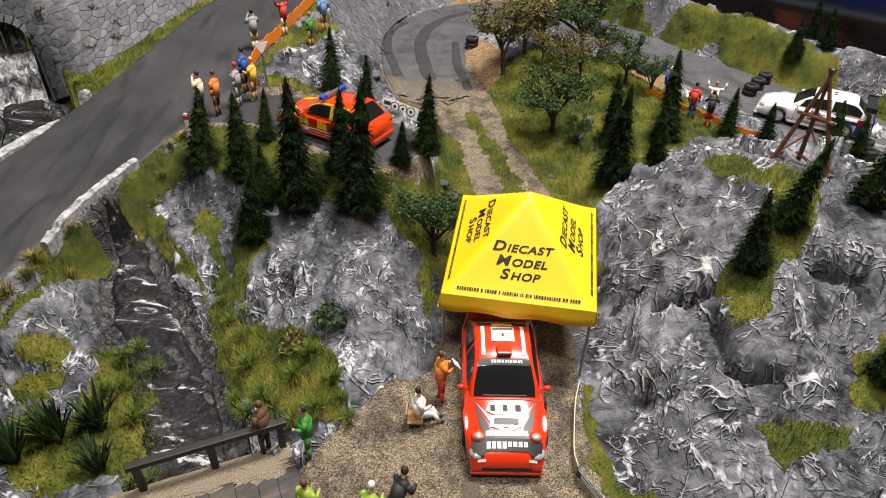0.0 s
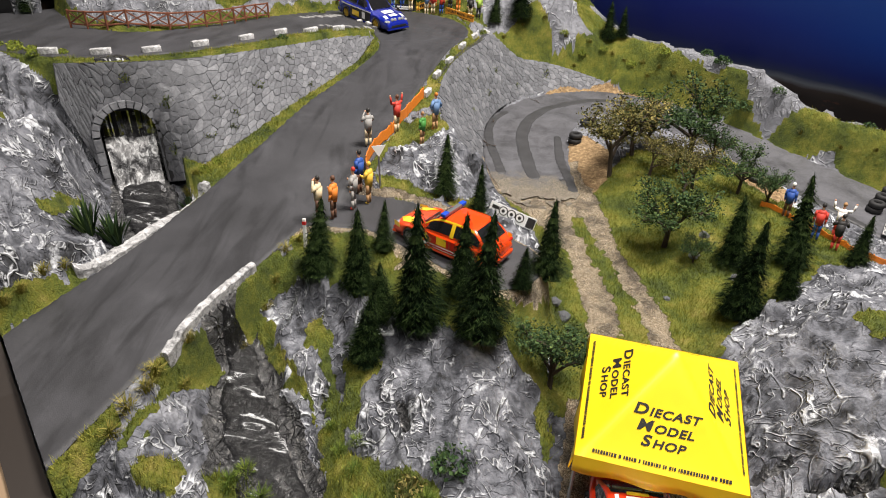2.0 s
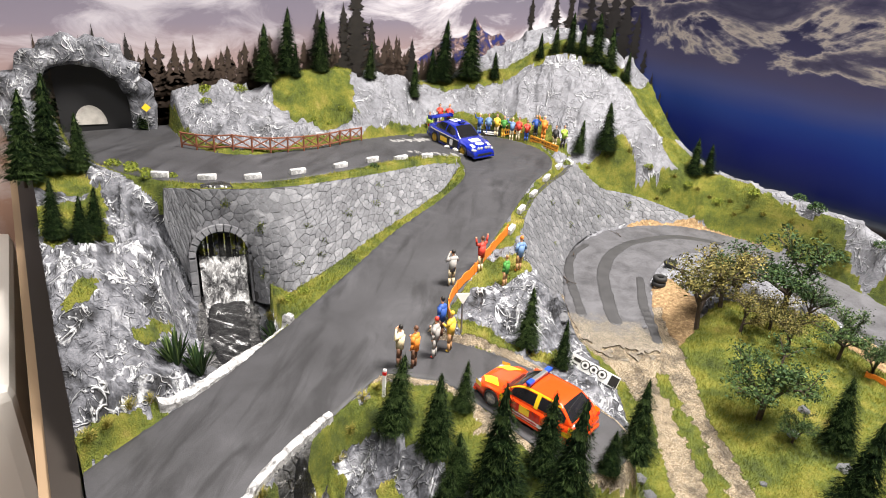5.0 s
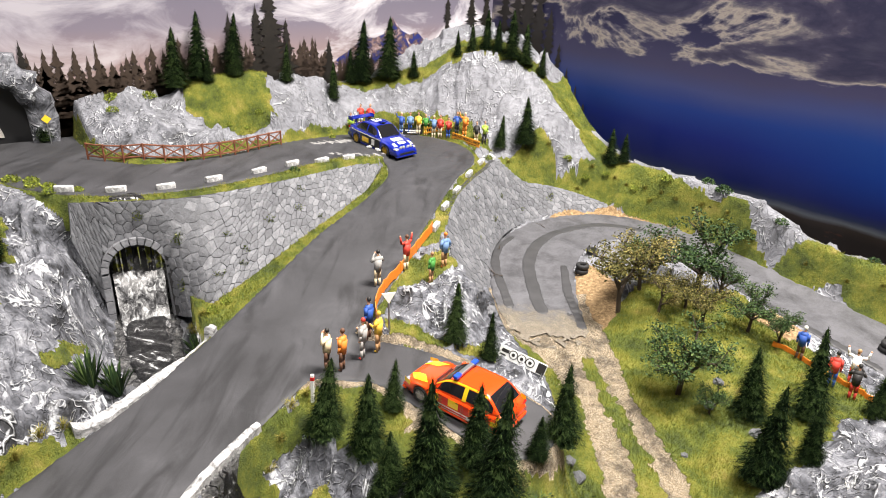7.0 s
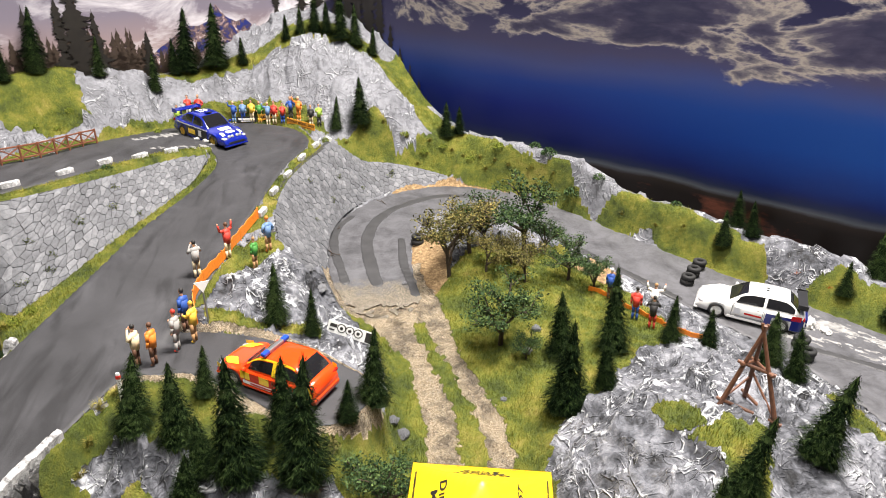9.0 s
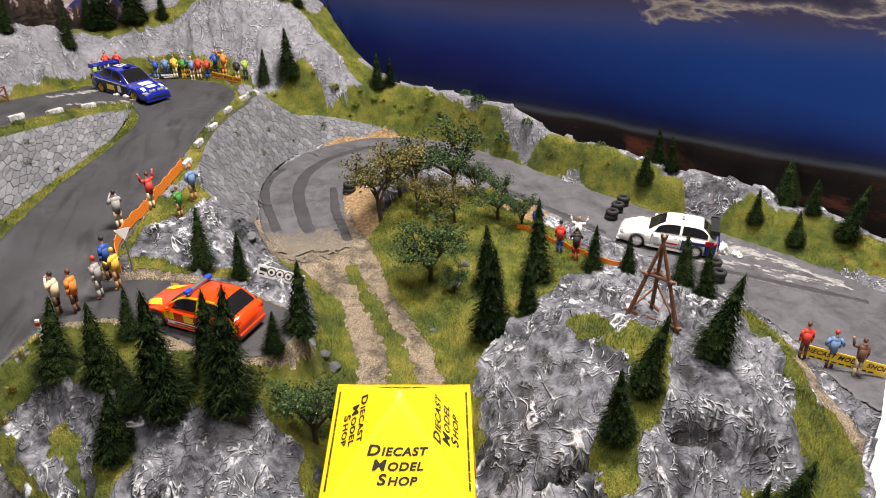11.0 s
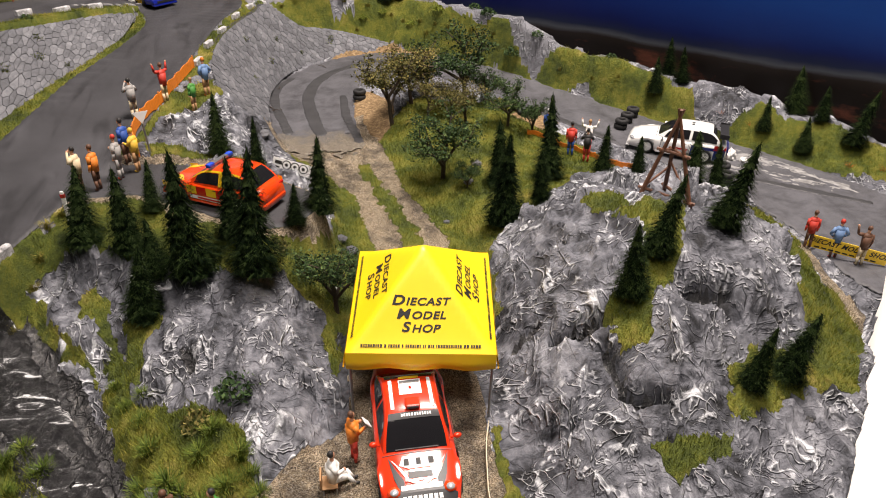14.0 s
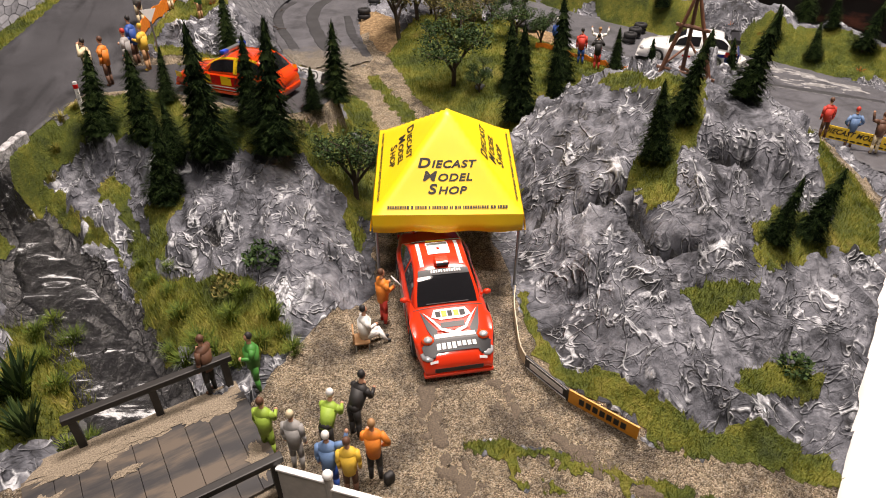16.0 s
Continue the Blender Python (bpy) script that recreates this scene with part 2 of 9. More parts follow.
TRACK = [(0.03, 0.14, 0.136, 0.05), (0.045, 0.22, 0.140, 0.045), (0.052, 0.31, 0.144, 0.04), (0.058, 0.40, 0.147, 0.038), (0.056, 0.48, 0.151, 0.038),
         (0.042, 0.56, 0.158, 0.036), (0.0, 0.64, 0.167, 0.036)]
STREAM = [(-0.222, 0.368, 0.150, 0.010), (-0.208, 0.335, 0.143, 0.016), (-0.188, 0.30, 0.136, 0.019), (-0.160, 0.255, 0.130, 0.021), (-0.138, 0.215, 0.126, 0.022),
          (-0.115, 0.165, 0.122, 0.024), (-0.08, 0.10, 0.12, 0.03)]
GORGE = [(-0.412, 0.588, 0.178, 0.020), (-0.398, 0.565, 0.175, 0.022), (-0.376, 0.528, 0.166, 0.022), (-0.345, 0.49, 0.160, 0.018)]
# landforms: x, y, rise (a hollow: minus), half length, half breadth, turn in degrees
BACK_HILLS = [(-0.069, 1.192, 0.1723, 0.379, 0.22, 10), (-0.195, 1.0, -0.0536, 0.088, 0.14, 48), (-0.456, 0.91, 0.0697, 0.136, 0.044, 40),
              (-0.701, 0.665, 0.0515, 0.142, 0.037, 125), (-0.577, 0.793, 0.0289, 0.198, 0.046, 3), (0.055, 1.076, -0.0288, 0.093, 0.033, 140),
              (-0.275, 0.944, -0.0305, 0.061, 0.05, 165), (-0.195, 1.123, -0.0165, 0.043, 0.052, 108), (-0.398, 0.629, 0.1114, 0.043, 0.022, 28),
              (-0.569, 0.518, 0.0259, 0.063, 0.03, 122), (-0.384, 0.894, 0.0174, 0.037, 0.026, 85), (-0.111, 1.252, 0.0191, 0.065, 0.04, 34)]
WEST_SIDE = [(-0.508, 0.488, 0.0268, 0.597, 0.148, 92), (-0.458, 0.442, 0.0682, 0.103, 0.065, 122), (-0.352, 0.566, -0.0292, 0.103, 0.065, 83),
             (-0.237, 0.258, 0.0168, 0.094, 0.026, 118), (-0.44, 0.517, 0.0342, 0.042, 0.021, 121), (-0.39, 0.387, 0.0134, 0.073, 0.03, 89)]
CRAG = [(0.229, 0.339, 0.0745, 0.097, 0.135, 137), (0.131, 0.019, -0.0239, 0.31, 0.089, 47), (0.174, 0.188, 0.0199, 0.055, 0.074, 70),
        (0.188, 0.41, 0.0109, 0.086, 0.044, 68), (0.435, 0.329, -0.0157, 0.121, 0.032, 43)]
KNOLL = [(-0.174, 0.275, 0.009, 0.092, 0.756, 172), (-0.063, 0.311, 0.0201, 0.112, 0.051, 83), (0.06, 0.323, -0.0196, 0.177, 0.062, 88)]
MIDDLE = [(0.473, 0.693, 0.0344, 0.317, 0.051, 135), (-0.101, 0.662, 0.0218, 0.083, 0.032, 97), (0.115, 0.67, 0.0088, 0.137, 0.045, 97), (0.455, 0.652, 0.0183, 0.045, 0.02, 136)]
EAST_BANK = [(0.048, 0.909, -0.0234, 0.231, 0.04, 155), (-0.004, 0.981, 0.0223, 0.049, 0.037, 46), (0.255, 0.900, 0.052, 0.165, 0.030, 135), (0.101, 0.937, -0.0257, 0.064, 0.022, 162)]
# height of the plaster rim along the sea panel, against v
RIM_V = [-0.06, -0.03, 0.02, 0.06, 0.075, 0.09, 0.13, 0.18, 0.23, 0.26, 0.31, 0.36, 0.39, 0.42, 0.47, 0.56, 0.62, 0.67, 0.72, 0.76]
RIM_Z = [0.170, 0.173, 0.189, 0.185, 0.196, 0.202, 0.206, 0.199, 0.205, 0.213, 0.211, 0.217, 0.230, 0.242, 0.243, 0.245, 0.245, 0.256, 0.285, 0.31]
MOUNDS = BACK_HILLS + WEST_SIDE + CRAG + KNOLL + MIDDLE + EAST_BANK


def spline(rows, steps=10):
    """Catmull-Rom samples of a row of control points."""
    p = np.array(rows, float)
    q = np.vstack([2 * p[0] - p[1], p, 2 * p[-1] - p[-2]])
    out = []
    for i in range(len(p) - 1):
        a, b, c, d = q[i:i + 4]
        for t in np.linspace(0, 1, steps, endpoint=False):
            out.append(0.5 * (2 * b + (c - a) * t + (2 * a - 5 * b + 4 * c - d) * t * t + (3 * b - a - 3 * c + d) * t ** 3))
    return np.array(out + [p[-1]])


def along(line, x, y):
    """Distance beyond the edge of a road (negative inside), the road's height there, and the place along it."""
    best, zz, ss = np.full(x.shape, 9.0), np.zeros(x.shape), np.zeros(x.shape)
    run = 0.0
    for a, b in zip(line[:-1], line[1:]):
        e = b[:2] - a[:2]
        n2 = max(e @ e, 1e-12)
        t = np.clip(((x - a[0]) * e[0] + (y - a[1]) * e[1]) / n2, 0, 1)
        d = np.hypot(x - a[0] - t * e[0], y - a[1] - t * e[1]) - (a[3] + t * (b[3] - a[3]))
        near = d < best
        best, zz, ss = np.where(near, d, best), np.where(near, a[2] + t * (b[2] - a[2]), zz), np.where(near, run + t * math.sqrt(n2), ss)
        run += math.sqrt(n2)
    return best, zz, ss


LINES = {k: spline(v, 6) for k, v in (("upper", ROAD_UPPER), ("lower", ROAD_LOWER), ("spur", SPUR), ("track", TRACK), ("stream", STREAM), ("gorge", GORGE))}


GRADES = np.vstack([line[::1] for line in LINES.values()])


def smooth(t):
    t = np.clip(t, 0, 1)
    return t * t * (3 - 2 * t)


def height(x, y):
    """The modelled ground, with roads and stream beds laid into it."""
    x, y = np.asarray(x, float), np.asarray(y, float)
    shape = x.shape
    x, y = x.ravel(), y.ravel()
    total, share = np.zeros(x.shape), np.zeros(x.shape)
    for gx, gy, gz, _ in GRADES:
        k = ((x - gx) ** 2 + (y - gy) ** 2 + 0.0009) ** -1.5
        total, share = total + k * gz, share + k
    z = total / share
    for mx, my, rise, long, broad, turn in MOUNDS:
        c, s = math.cos(math.radians(turn)), math.sin(math.radians(turn))
        z = z + rise * np.exp(-((((x - mx) * c + (y - my) * s) / long) ** 2 + (((y - my) * c - (x - mx) * s) / broad) ** 2) ** 1.25)
    for key, margin in (("gorge", 0.03), ("stream", 0.02), ("track", 0.03), ("spur", 0.012), ("lower", 0.014), ("upper", 0.010)):
        d, rz, _ = along(LINES[key], x, y)
        f = 1 - smooth(d / margin)
        z = z + (rz - z) * f
    u, v = (x + y) * ROOT, (y - x) * ROOT
    f = smooth((u - 0.768) / 0.034) * smooth((0.75 - v) / 0.04) * smooth(along(LINES["lower"], x, y)[0] / 0.02)
    z = z + (np.interp(v, RIM_V, RIM_Z) - z) * f
    return z.reshape(shape)
# -- end relief


# ---- value noise for the plaster folds ----
TABLE = np.random.default_rng(11).random((256, 256))


def lattice(x, y):
    i, j = np.floor(x).astype(int), np.floor(y).astype(int)
    a, b = x - i, y - j
    a, b = a * a * (3 - 2 * a), b * b * (3 - 2 * b)
    t = lambda p, q: TABLE[p % 256, q % 256]
    return (t(i, j) * (1 - a) + t(i + 1, j) * a) * (1 - b) + (t(i, j + 1) * (1 - a) + t(i + 1, j + 1) * a) * b


def fbm(x, y, scale, octaves=4):
    total, amp, norm = 0, 1.0, 0
    for k in range(octaves):
        total, norm = total + amp * lattice(x * scale * 2 ** k + 17.3 * k, y * scale * 2 ** k - 9.1 * k), norm + amp
        amp *= 0.5
    return total / norm


def cells(x, y, scale, seed):
    """Jittered cells: how far a place is from the nearest seam (0 on it), and its cell's two random values."""
    px, py = x * scale, y * scale
    i, j = np.floor(px).astype(int), np.floor(py).astype(int)
    first, second = np.full(x.shape, 9.0), np.full(x.shape, 9.0)
    ra, rb, dx0, dy0 = (np.zeros(x.shape) for _ in range(4))
    for a in (-1, 0, 1):
        for b in (-1, 0, 1):
            u, v = TABLE[(i + a + seed) % 256, (j + b) % 256], TABLE[(i + a + seed + 91) % 256, (j + b + 57) % 256]
            dx, dy = px - i - a - u, py - j - b - v
            d = np.hypot(dx, dy)
            near = d < first
            second = np.where(near, first, np.minimum(second, d))
            ra, rb = np.where(near, u, ra), np.where(near, v, rb)
            dx0, dy0 = np.where(near, dx, dx0), np.where(near, dy, dy0)
            first = np.where(near, d, first)
    return second - first, dx0 * (ra - 0.5) + dy0 * (rb - 0.5)


def gradient_noise(x, y):
    i, j = np.floor(x).astype(int), np.floor(y).astype(int)
    a, b = x - i, y - j

    def corner(p, q):
        turn = TABLE[(i + p) % 256, (j + q) % 256] * math.tau
        return np.cos(turn) * (a - p) + np.sin(turn) * (b - q)

    fa, fb = a * a * a * (a * (a * 6 - 15) + 10), b * b * b * (b * (b * 6 - 15) + 10)
    return (corner(0, 0) * (1 - fa) + corner(1, 0) * fa) * (1 - fb) + (corner(0, 1) * (1 - fa) + corner(1, 1) * fa) * fb


def crumple(x, y, scale, octaves):
    """Ridged noise, 0 in the hollows to about 1 on the sharp creases."""
    value, weight, amp, norm = 0.0, 1.0, 1.0, 0.0
    for k in range(octaves):
        f = scale * 2.1 ** k
        c, d = math.cos(0.6 * k), math.sin(0.6 * k)
        signal = np.clip(1.0 - 1.5 * np.abs(gradient_noise((x * c - y * d) * f + 7.7 * k, (x * d + y * c) * f + 3.1 * k)), 0, 1) ** 2 * weight
        value, norm = value + amp * signal, norm + amp
        weight, amp = np.clip(signal * 1.9, 0, 1), amp * 0.62
    return value / norm


def folds(x, y):
    """Crumpled plaster cloth: tilted facets, and sharp broken creases at two sizes. Returns the lift in metres and the ridge value 0..1."""
    wx, wy = x + 0.045 * (fbm(x, y, 16) - 0.5), y + 0.045 * (fbm(x + 5, y - 3, 16) - 0.5)
    wx2, wy2 = wx + 0.014 * (fbm(x, y, 55) - 0.5), wy + 0.014 * (fbm(x - 2, y + 7, 55) - 0.5)
    big, tilt = cells(wx * 1.25, wy * 0.8, 24, 3)
    mid, tilt2 = cells(wx2 * 1.35, wy2 * 0.75, 58, 40)
    crest = np.exp(-big * 5)
    crease, fine = crumple(wx2 * 1.2, wy2 * 0.8, 30, 4), crumple(wx2 * 1.1 + 3, wy2 * 0.85 - 1, 85, 3)
    keep = np.clip(3.4 * fbm(x + 1, y + 2, 24, 3) - 1.1, 0.15, 1)
    lift = 0.012 * (fbm(wx, wy, 20, 3) - 0.5) + 0.030 * tilt + 0.0040 * (crest - 0.3) + 0.0046 * tilt2 + 0.0066 * (crease - 0.45) + keep * 0.0034 * (fine - 0.4)
    ridge = np.clip(0.35 * crest ** 2 + np.clip((crease - 0.70) * 5.0, 0, 1) + keep * 0.7 * np.clip((fine - 0.74) * 5.0, 0, 1), 0, 1.2)
    calm = np.clip((y - 0.66) / 0.16, 0, 1)
    return lift - calm * 0.5 * (0.0066 * (crease - 0.45) + keep * 0.0034 * (fine - 0.4) + 0.0046 * tilt2), ridge * (1 - 0.4 * calm)


def within(x, y, poly):
    inside = np.zeros(x.shape, bool)
    for (ax, ay), (bx, by) in zip(poly, poly[1:] + poly[:1]):
        cross = (ay > y) != (by > y)
        inside ^= cross & (x < (bx - ax) * (y - ay) / (by - ay + 1e-12) + ax)
    return inside


# ---- zones of grass, gravel and sand: outlines in plan ----
BACK_SLOPE = [(-0.074, 0.951), (-0.016, 0.988), (0.017, 0.974), (0.087, 1.003), (0.131, 0.99), (0.253, 0.884), (0.28, 0.852), (0.351, 0.786), (0.402, 0.747), (0.425, 0.703), (0.39, 0.705), (0.315, 0.8), (0.274, 0.845), (0.184, 0.931), (0.093, 0.96), (0.007, 0.946), (-0.065, 0.94)]
EAST_VERGE = [(0.414, 0.708), (0.432, 0.664), (0.49, 0.628), (0.517, 0.6), (0.562, 0.573), (0.605, 0.525), (0.582, 0.486), (0.513, 0.535), (0.475, 0.603), (0.459, 0.632), (0.399, 0.702)]
ISLAND_GRASS = [(0.057, 0.659), (0.098, 0.714), (0.223, 0.745), (0.264, 0.635), (0.294, 0.551), (0.233, 0.522), (0.183, 0.457), (0.141, 0.436), (0.116, 0.396), (0.117, 0.366), (0.078, 0.38), (0.086, 0.487), (0.064, 0.567)]
TRACK_SIDE = [(0.003, 0.567), (0.028, 0.477), (0.027, 0.409), (-0.017, 0.379), (-0.032, 0.399), (0.002, 0.449)]
TRACK_MID = [(0.023, 0.591), (0.045, 0.535), (0.077, 0.46), (0.068, 0.412), (0.052, 0.407), (0.052, 0.475), (0.037, 0.534)]
TERRACE_GRASS = [(-0.144, 0.51), (-0.157, 0.541), (-0.123, 0.53), (-0.086, 0.508), (-0.055, 0.517), (-0.063, 0.548), (-0.087, 0.514), (-0.113, 0.504)]
TERRACE_TOP = [(-0.156, 0.59), (-0.15, 0.625), (-0.117, 0.662), (-0.103, 0.635), (-0.125, 0.602)]
KNOLL_GRASS = [(-0.225, 0.393), (-0.219, 0.421), (-0.193, 0.447), (-0.16, 0.449), (-0.103, 0.432), (-0.036, 0.401), (0.016, 0.464), (0.014, 0.416), (-0.017, 0.365), (-0.073, 0.361), (-0.148, 0.397), (-0.193, 0.415), (-0.22, 0.396)]
BANK = [(-0.146, 0.307), (-0.121, 0.291), (-0.07, 0.266), (-0.055, 0.251), (-0.048, 0.217), (-0.07, 0.219), (-0.117, 0.236), (-0.13, 0.268), (-0.145, 0.294)]
BANK_A = [(-0.216, 0.394), (-0.202, 0.387), (-0.192, 0.362), (-0.156, 0.325), (-0.146, 0.307), (-0.163, 0.327), (-0.196, 0.355), (-0.214, 0.381)]
BANK_B = [(-0.177, 0.384), (-0.16, 0.384), (-0.165, 0.361), (-0.173, 0.358)]
BANK_C = [(-0.141, 0.356), (-0.112, 0.345), (-0.128, 0.333), (-0.124, 0.303), (-0.138, 0.305), (-0.139, 0.335)]
WEST_GRASS = [(-0.216, 0.193), (-0.192, 0.215), (-0.202, 0.278), (-0.176, 0.273), (-0.157, 0.237), (-0.149, 0.212), (-0.176, 0.177), (-0.2, 0.17)]
WEST_A = [(-0.237, 0.252), (-0.226, 0.264), (-0.212, 0.266), (-0.212, 0.245), (-0.226, 0.241)]
WEST_B = [(-0.227, 0.224), (-0.211, 0.242), (-0.206, 0.236), (-0.212, 0.221)]
ROADSIDE = [(-0.249, 0.264), (-0.247, 0.299), (-0.24, 0.332), (-0.24, 0.324), (-0.24, 0.282), (-0.245, 0.256)]
TENT_SIDE = [(-0.03, 0.386), (-0.006, 0.38), (0.001, 0.354), (-0.002, 0.3), (-0.008, 0.301), (-0.011, 0.349), (-0.033, 0.362)]
CRAG_A = [(0.182, 0.382), (0.197, 0.375), (0.208, 0.361), (0.198, 0.348), (0.178, 0.357)]
CRAG_B = [(0.207, 0.324), (0.221, 0.304), (0.204, 0.282), (0.19, 0.272), (0.167, 0.249), (0.159, 0.268), (0.167, 0.28), (0.189, 0.29)]
CRAG_C = [(0.157, 0.197), (0.176, 0.198), (0.207, 0.195), (0.198, 0.187), (0.175, 0.184), (0.166, 0.177), (0.16, 0.184)]
CRAG_D = [(0.338, 0.322), (0.38, 0.328), (0.379, 0.294), (0.318, 0.23), (0.302, 0.236), (0.294, 0.245), (0.249, 0.23), (0.22, 0.205), (0.207, 0.206), (0.229, 0.233), (0.301, 0.256)]
CRAG_E = [(0.174, 0.156), (0.204, 0.157), (0.224, 0.152), (0.21, 0.143), (0.169, 0.145)]
CRAG_F = [(0.376, 0.457), (0.394, 0.456), (0.398, 0.388), (0.357, 0.323), (0.381, 0.296), (0.348, 0.271), (0.303, 0.273), (0.338, 0.329)]
FOOT = [(0.086, 0.248), (0.091, 0.247), (0.086, 0.21), (0.094, 0.186), (0.136, 0.142), (0.205, 0.115), (0.193, 0.102), (0.113, 0.135), (0.115, 0.147), (0.09, 0.172), (0.077, 0.195)]
CENTRE_STRIP = [(0.033, 0.149), (0.052, 0.147), (0.088, 0.129), (0.144, 0.105), (0.056, 0.117)]
CLIFF_A = [(-0.423, 0.394), (-0.422, 0.412), (-0.416, 0.427), (-0.408, 0.41), (-0.415, 0.39)]
CLIFF_B = [(-0.387, 0.42), (-0.395, 0.478), (-0.382, 0.457), (-0.379, 0.415)]
CLIFF_C = [(-0.543, 0.496), (-0.528, 0.57), (-0.457, 0.491), (-0.46, 0.43)]
CLIFF_D = [(-0.535, 0.601), (-0.469, 0.585), (-0.436, 0.586), (-0.432, 0.581), (-0.448, 0.572), (-0.473, 0.58)]
VERGE_W = [(-0.356, 0.328), (-0.343, 0.385), (-0.325, 0.392), (-0.341, 0.343), (-0.35, 0.326)]
VERGE_WALL = [(-0.337, 0.577), (-0.297, 0.617), (-0.256, 0.661), (-0.218, 0.81), (-0.208, 0.816), (-0.251, 0.646), (-0.275, 0.561), (-0.294, 0.501)]
HILL_GRASS = [(-0.488, 0.857), (-0.867, 1.688), (-0.813, 1.878), (-0.391, 0.906), (-0.368, 0.883), (-0.401, 0.863), (-0.448, 0.839), (-0.476, 0.838)]
HILL_FOOT = [(-0.36, 0.874), (-0.339, 0.923), (-0.299, 0.964), (-0.286, 0.912), (-0.343, 0.835)]
HILL_W = [(-1.195, 1.586), (-0.55, 0.808), (-0.547, 0.788), (-0.989, 1.317), (-1.263, 1.476)]
TUNNEL_SIDE = [(-0.662, 0.799), (-0.616, 0.767), (-0.54, 0.71), (-0.575, 0.695)]
FORECOURT = [(-0.045, 0.222), (0.0, 0.262), (0.012, 0.36), (0.088, 0.36), (0.082, 0.2), (0.092, 0.17), (0.122, 0.135), (0.2, 0.10), (0.02, -0.1), (-0.21, 0.13), (-0.15, 0.172), (-0.07, 0.19)]
PAD = [(-0.118, 0.415), (-0.03, 0.395), (-0.014, 0.445), (-0.05, 0.475)]
SAND_RIM = [(-0.058, 0.80), (-0.02, 0.885), (0.03, 0.935), (0.10, 0.957), (0.19, 0.925), (0.17, 0.90), (0.09, 0.93), (0.03, 0.90), (-0.03, 0.82)]
SAND_TIP = [(0.028, 0.742), (0.047, 0.766), (0.076, 0.720), (0.069, 0.661), (0.047, 0.632), (0.030, 0.697)]
GRAVEL_TRACK = [(-0.052, 0.652), (-0.034, 0.610), (-0.006, 0.572), (0.018, 0.53), (0.027, 0.48), (0.031, 0.431), (0.033, 0.35), (0.055, 0.35), (0.055, 0.433), (0.053, 0.482), (0.038, 0.533), (0.025, 0.588),
                (0.037, 0.592), (0.053, 0.534), (0.072, 0.477), (0.075, 0.435), (0.078, 0.35), (0.096, 0.36), (0.098, 0.437), (0.090, 0.478), (0.070, 0.537), (0.062, 0.599), (0.050, 0.650)]
SAND_EAST = [(0.382, 0.38), (0.40, 0.395), (0.385, 0.345), (0.40, 0.315), (0.385, 0.30), (0.372, 0.335)]
SAND_FAR = [(0.215, 0.70), (0.25, 0.72), (0.275, 0.68), (0.245, 0.655)]
BACK_TURF = [(-0.33, 1.03), (-0.30, 1.07), (-0.2, 1.1), (-0.15, 1.13), (-0.06, 1.14), (-0.01, 1.10), (0.03, 1.08), (-0.01, 1.075), (-0.06, 1.085), (-0.16, 1.085), (-0.25, 1.06)]
WEST_TURF = [(-0.6, 0.5), (-0.53, 0.56), (-0.58, 0.6), (-0.66, 0.6)]
SPECTATOR_TURF = [(-0.30, 0.965), (-0.28, 1.0), (-0.2, 1.02), (-0.12, 1.0), (-0.08, 0.965), (-0.1, 0.962), (-0.2, 1.003), (-0.285, 0.972)]
GULLY = [(0.163, 0.278), (0.162, 0.247), (0.175, 0.247), (0.191, 0.271), (0.213, 0.289), (0.237, 0.332), (0.219, 0.358), (0.19, 0.344), (0.2, 0.325), (0.194, 0.293), (0.184, 0.276)]
CRAG_SIDE = [(0.223, 0.235), (0.214, 0.204), (0.263, 0.224), (0.3, 0.232), (0.296, 0.248), (0.245, 0.248)]
STREAM_SIDE = [(-0.152, 0.343), (-0.143, 0.304), (-0.13, 0.264), (-0.11, 0.259), (-0.109, 0.276), (-0.131, 0.3), (-0.14, 0.324), (-0.158, 0.37), (-0.166, 0.384), (-0.172, 0.374)]
GRASS_ZONES = [GULLY, CRAG_SIDE, STREAM_SIDE, BACK_SLOPE, EAST_VERGE, ISLAND_GRASS, TRACK_SIDE, TRACK_MID, TERRACE_GRASS, TERRACE_TOP, KNOLL_GRASS, BANK, BANK_A, BANK_B, BANK_C, WEST_GRASS, WEST_A, WEST_B, ROADSIDE,
               TENT_SIDE, CRAG_A, CRAG_B, CRAG_C, CRAG_D, CRAG_E, CRAG_F, FOOT, CENTRE_STRIP, CLIFF_A, CLIFF_B, CLIFF_C, CLIFF_D, VERGE_W, HILL_GRASS, HILL_FOOT, HILL_W, TUNNEL_SIDE,
               BACK_TURF, WEST_TURF, SPECTATOR_TURF]


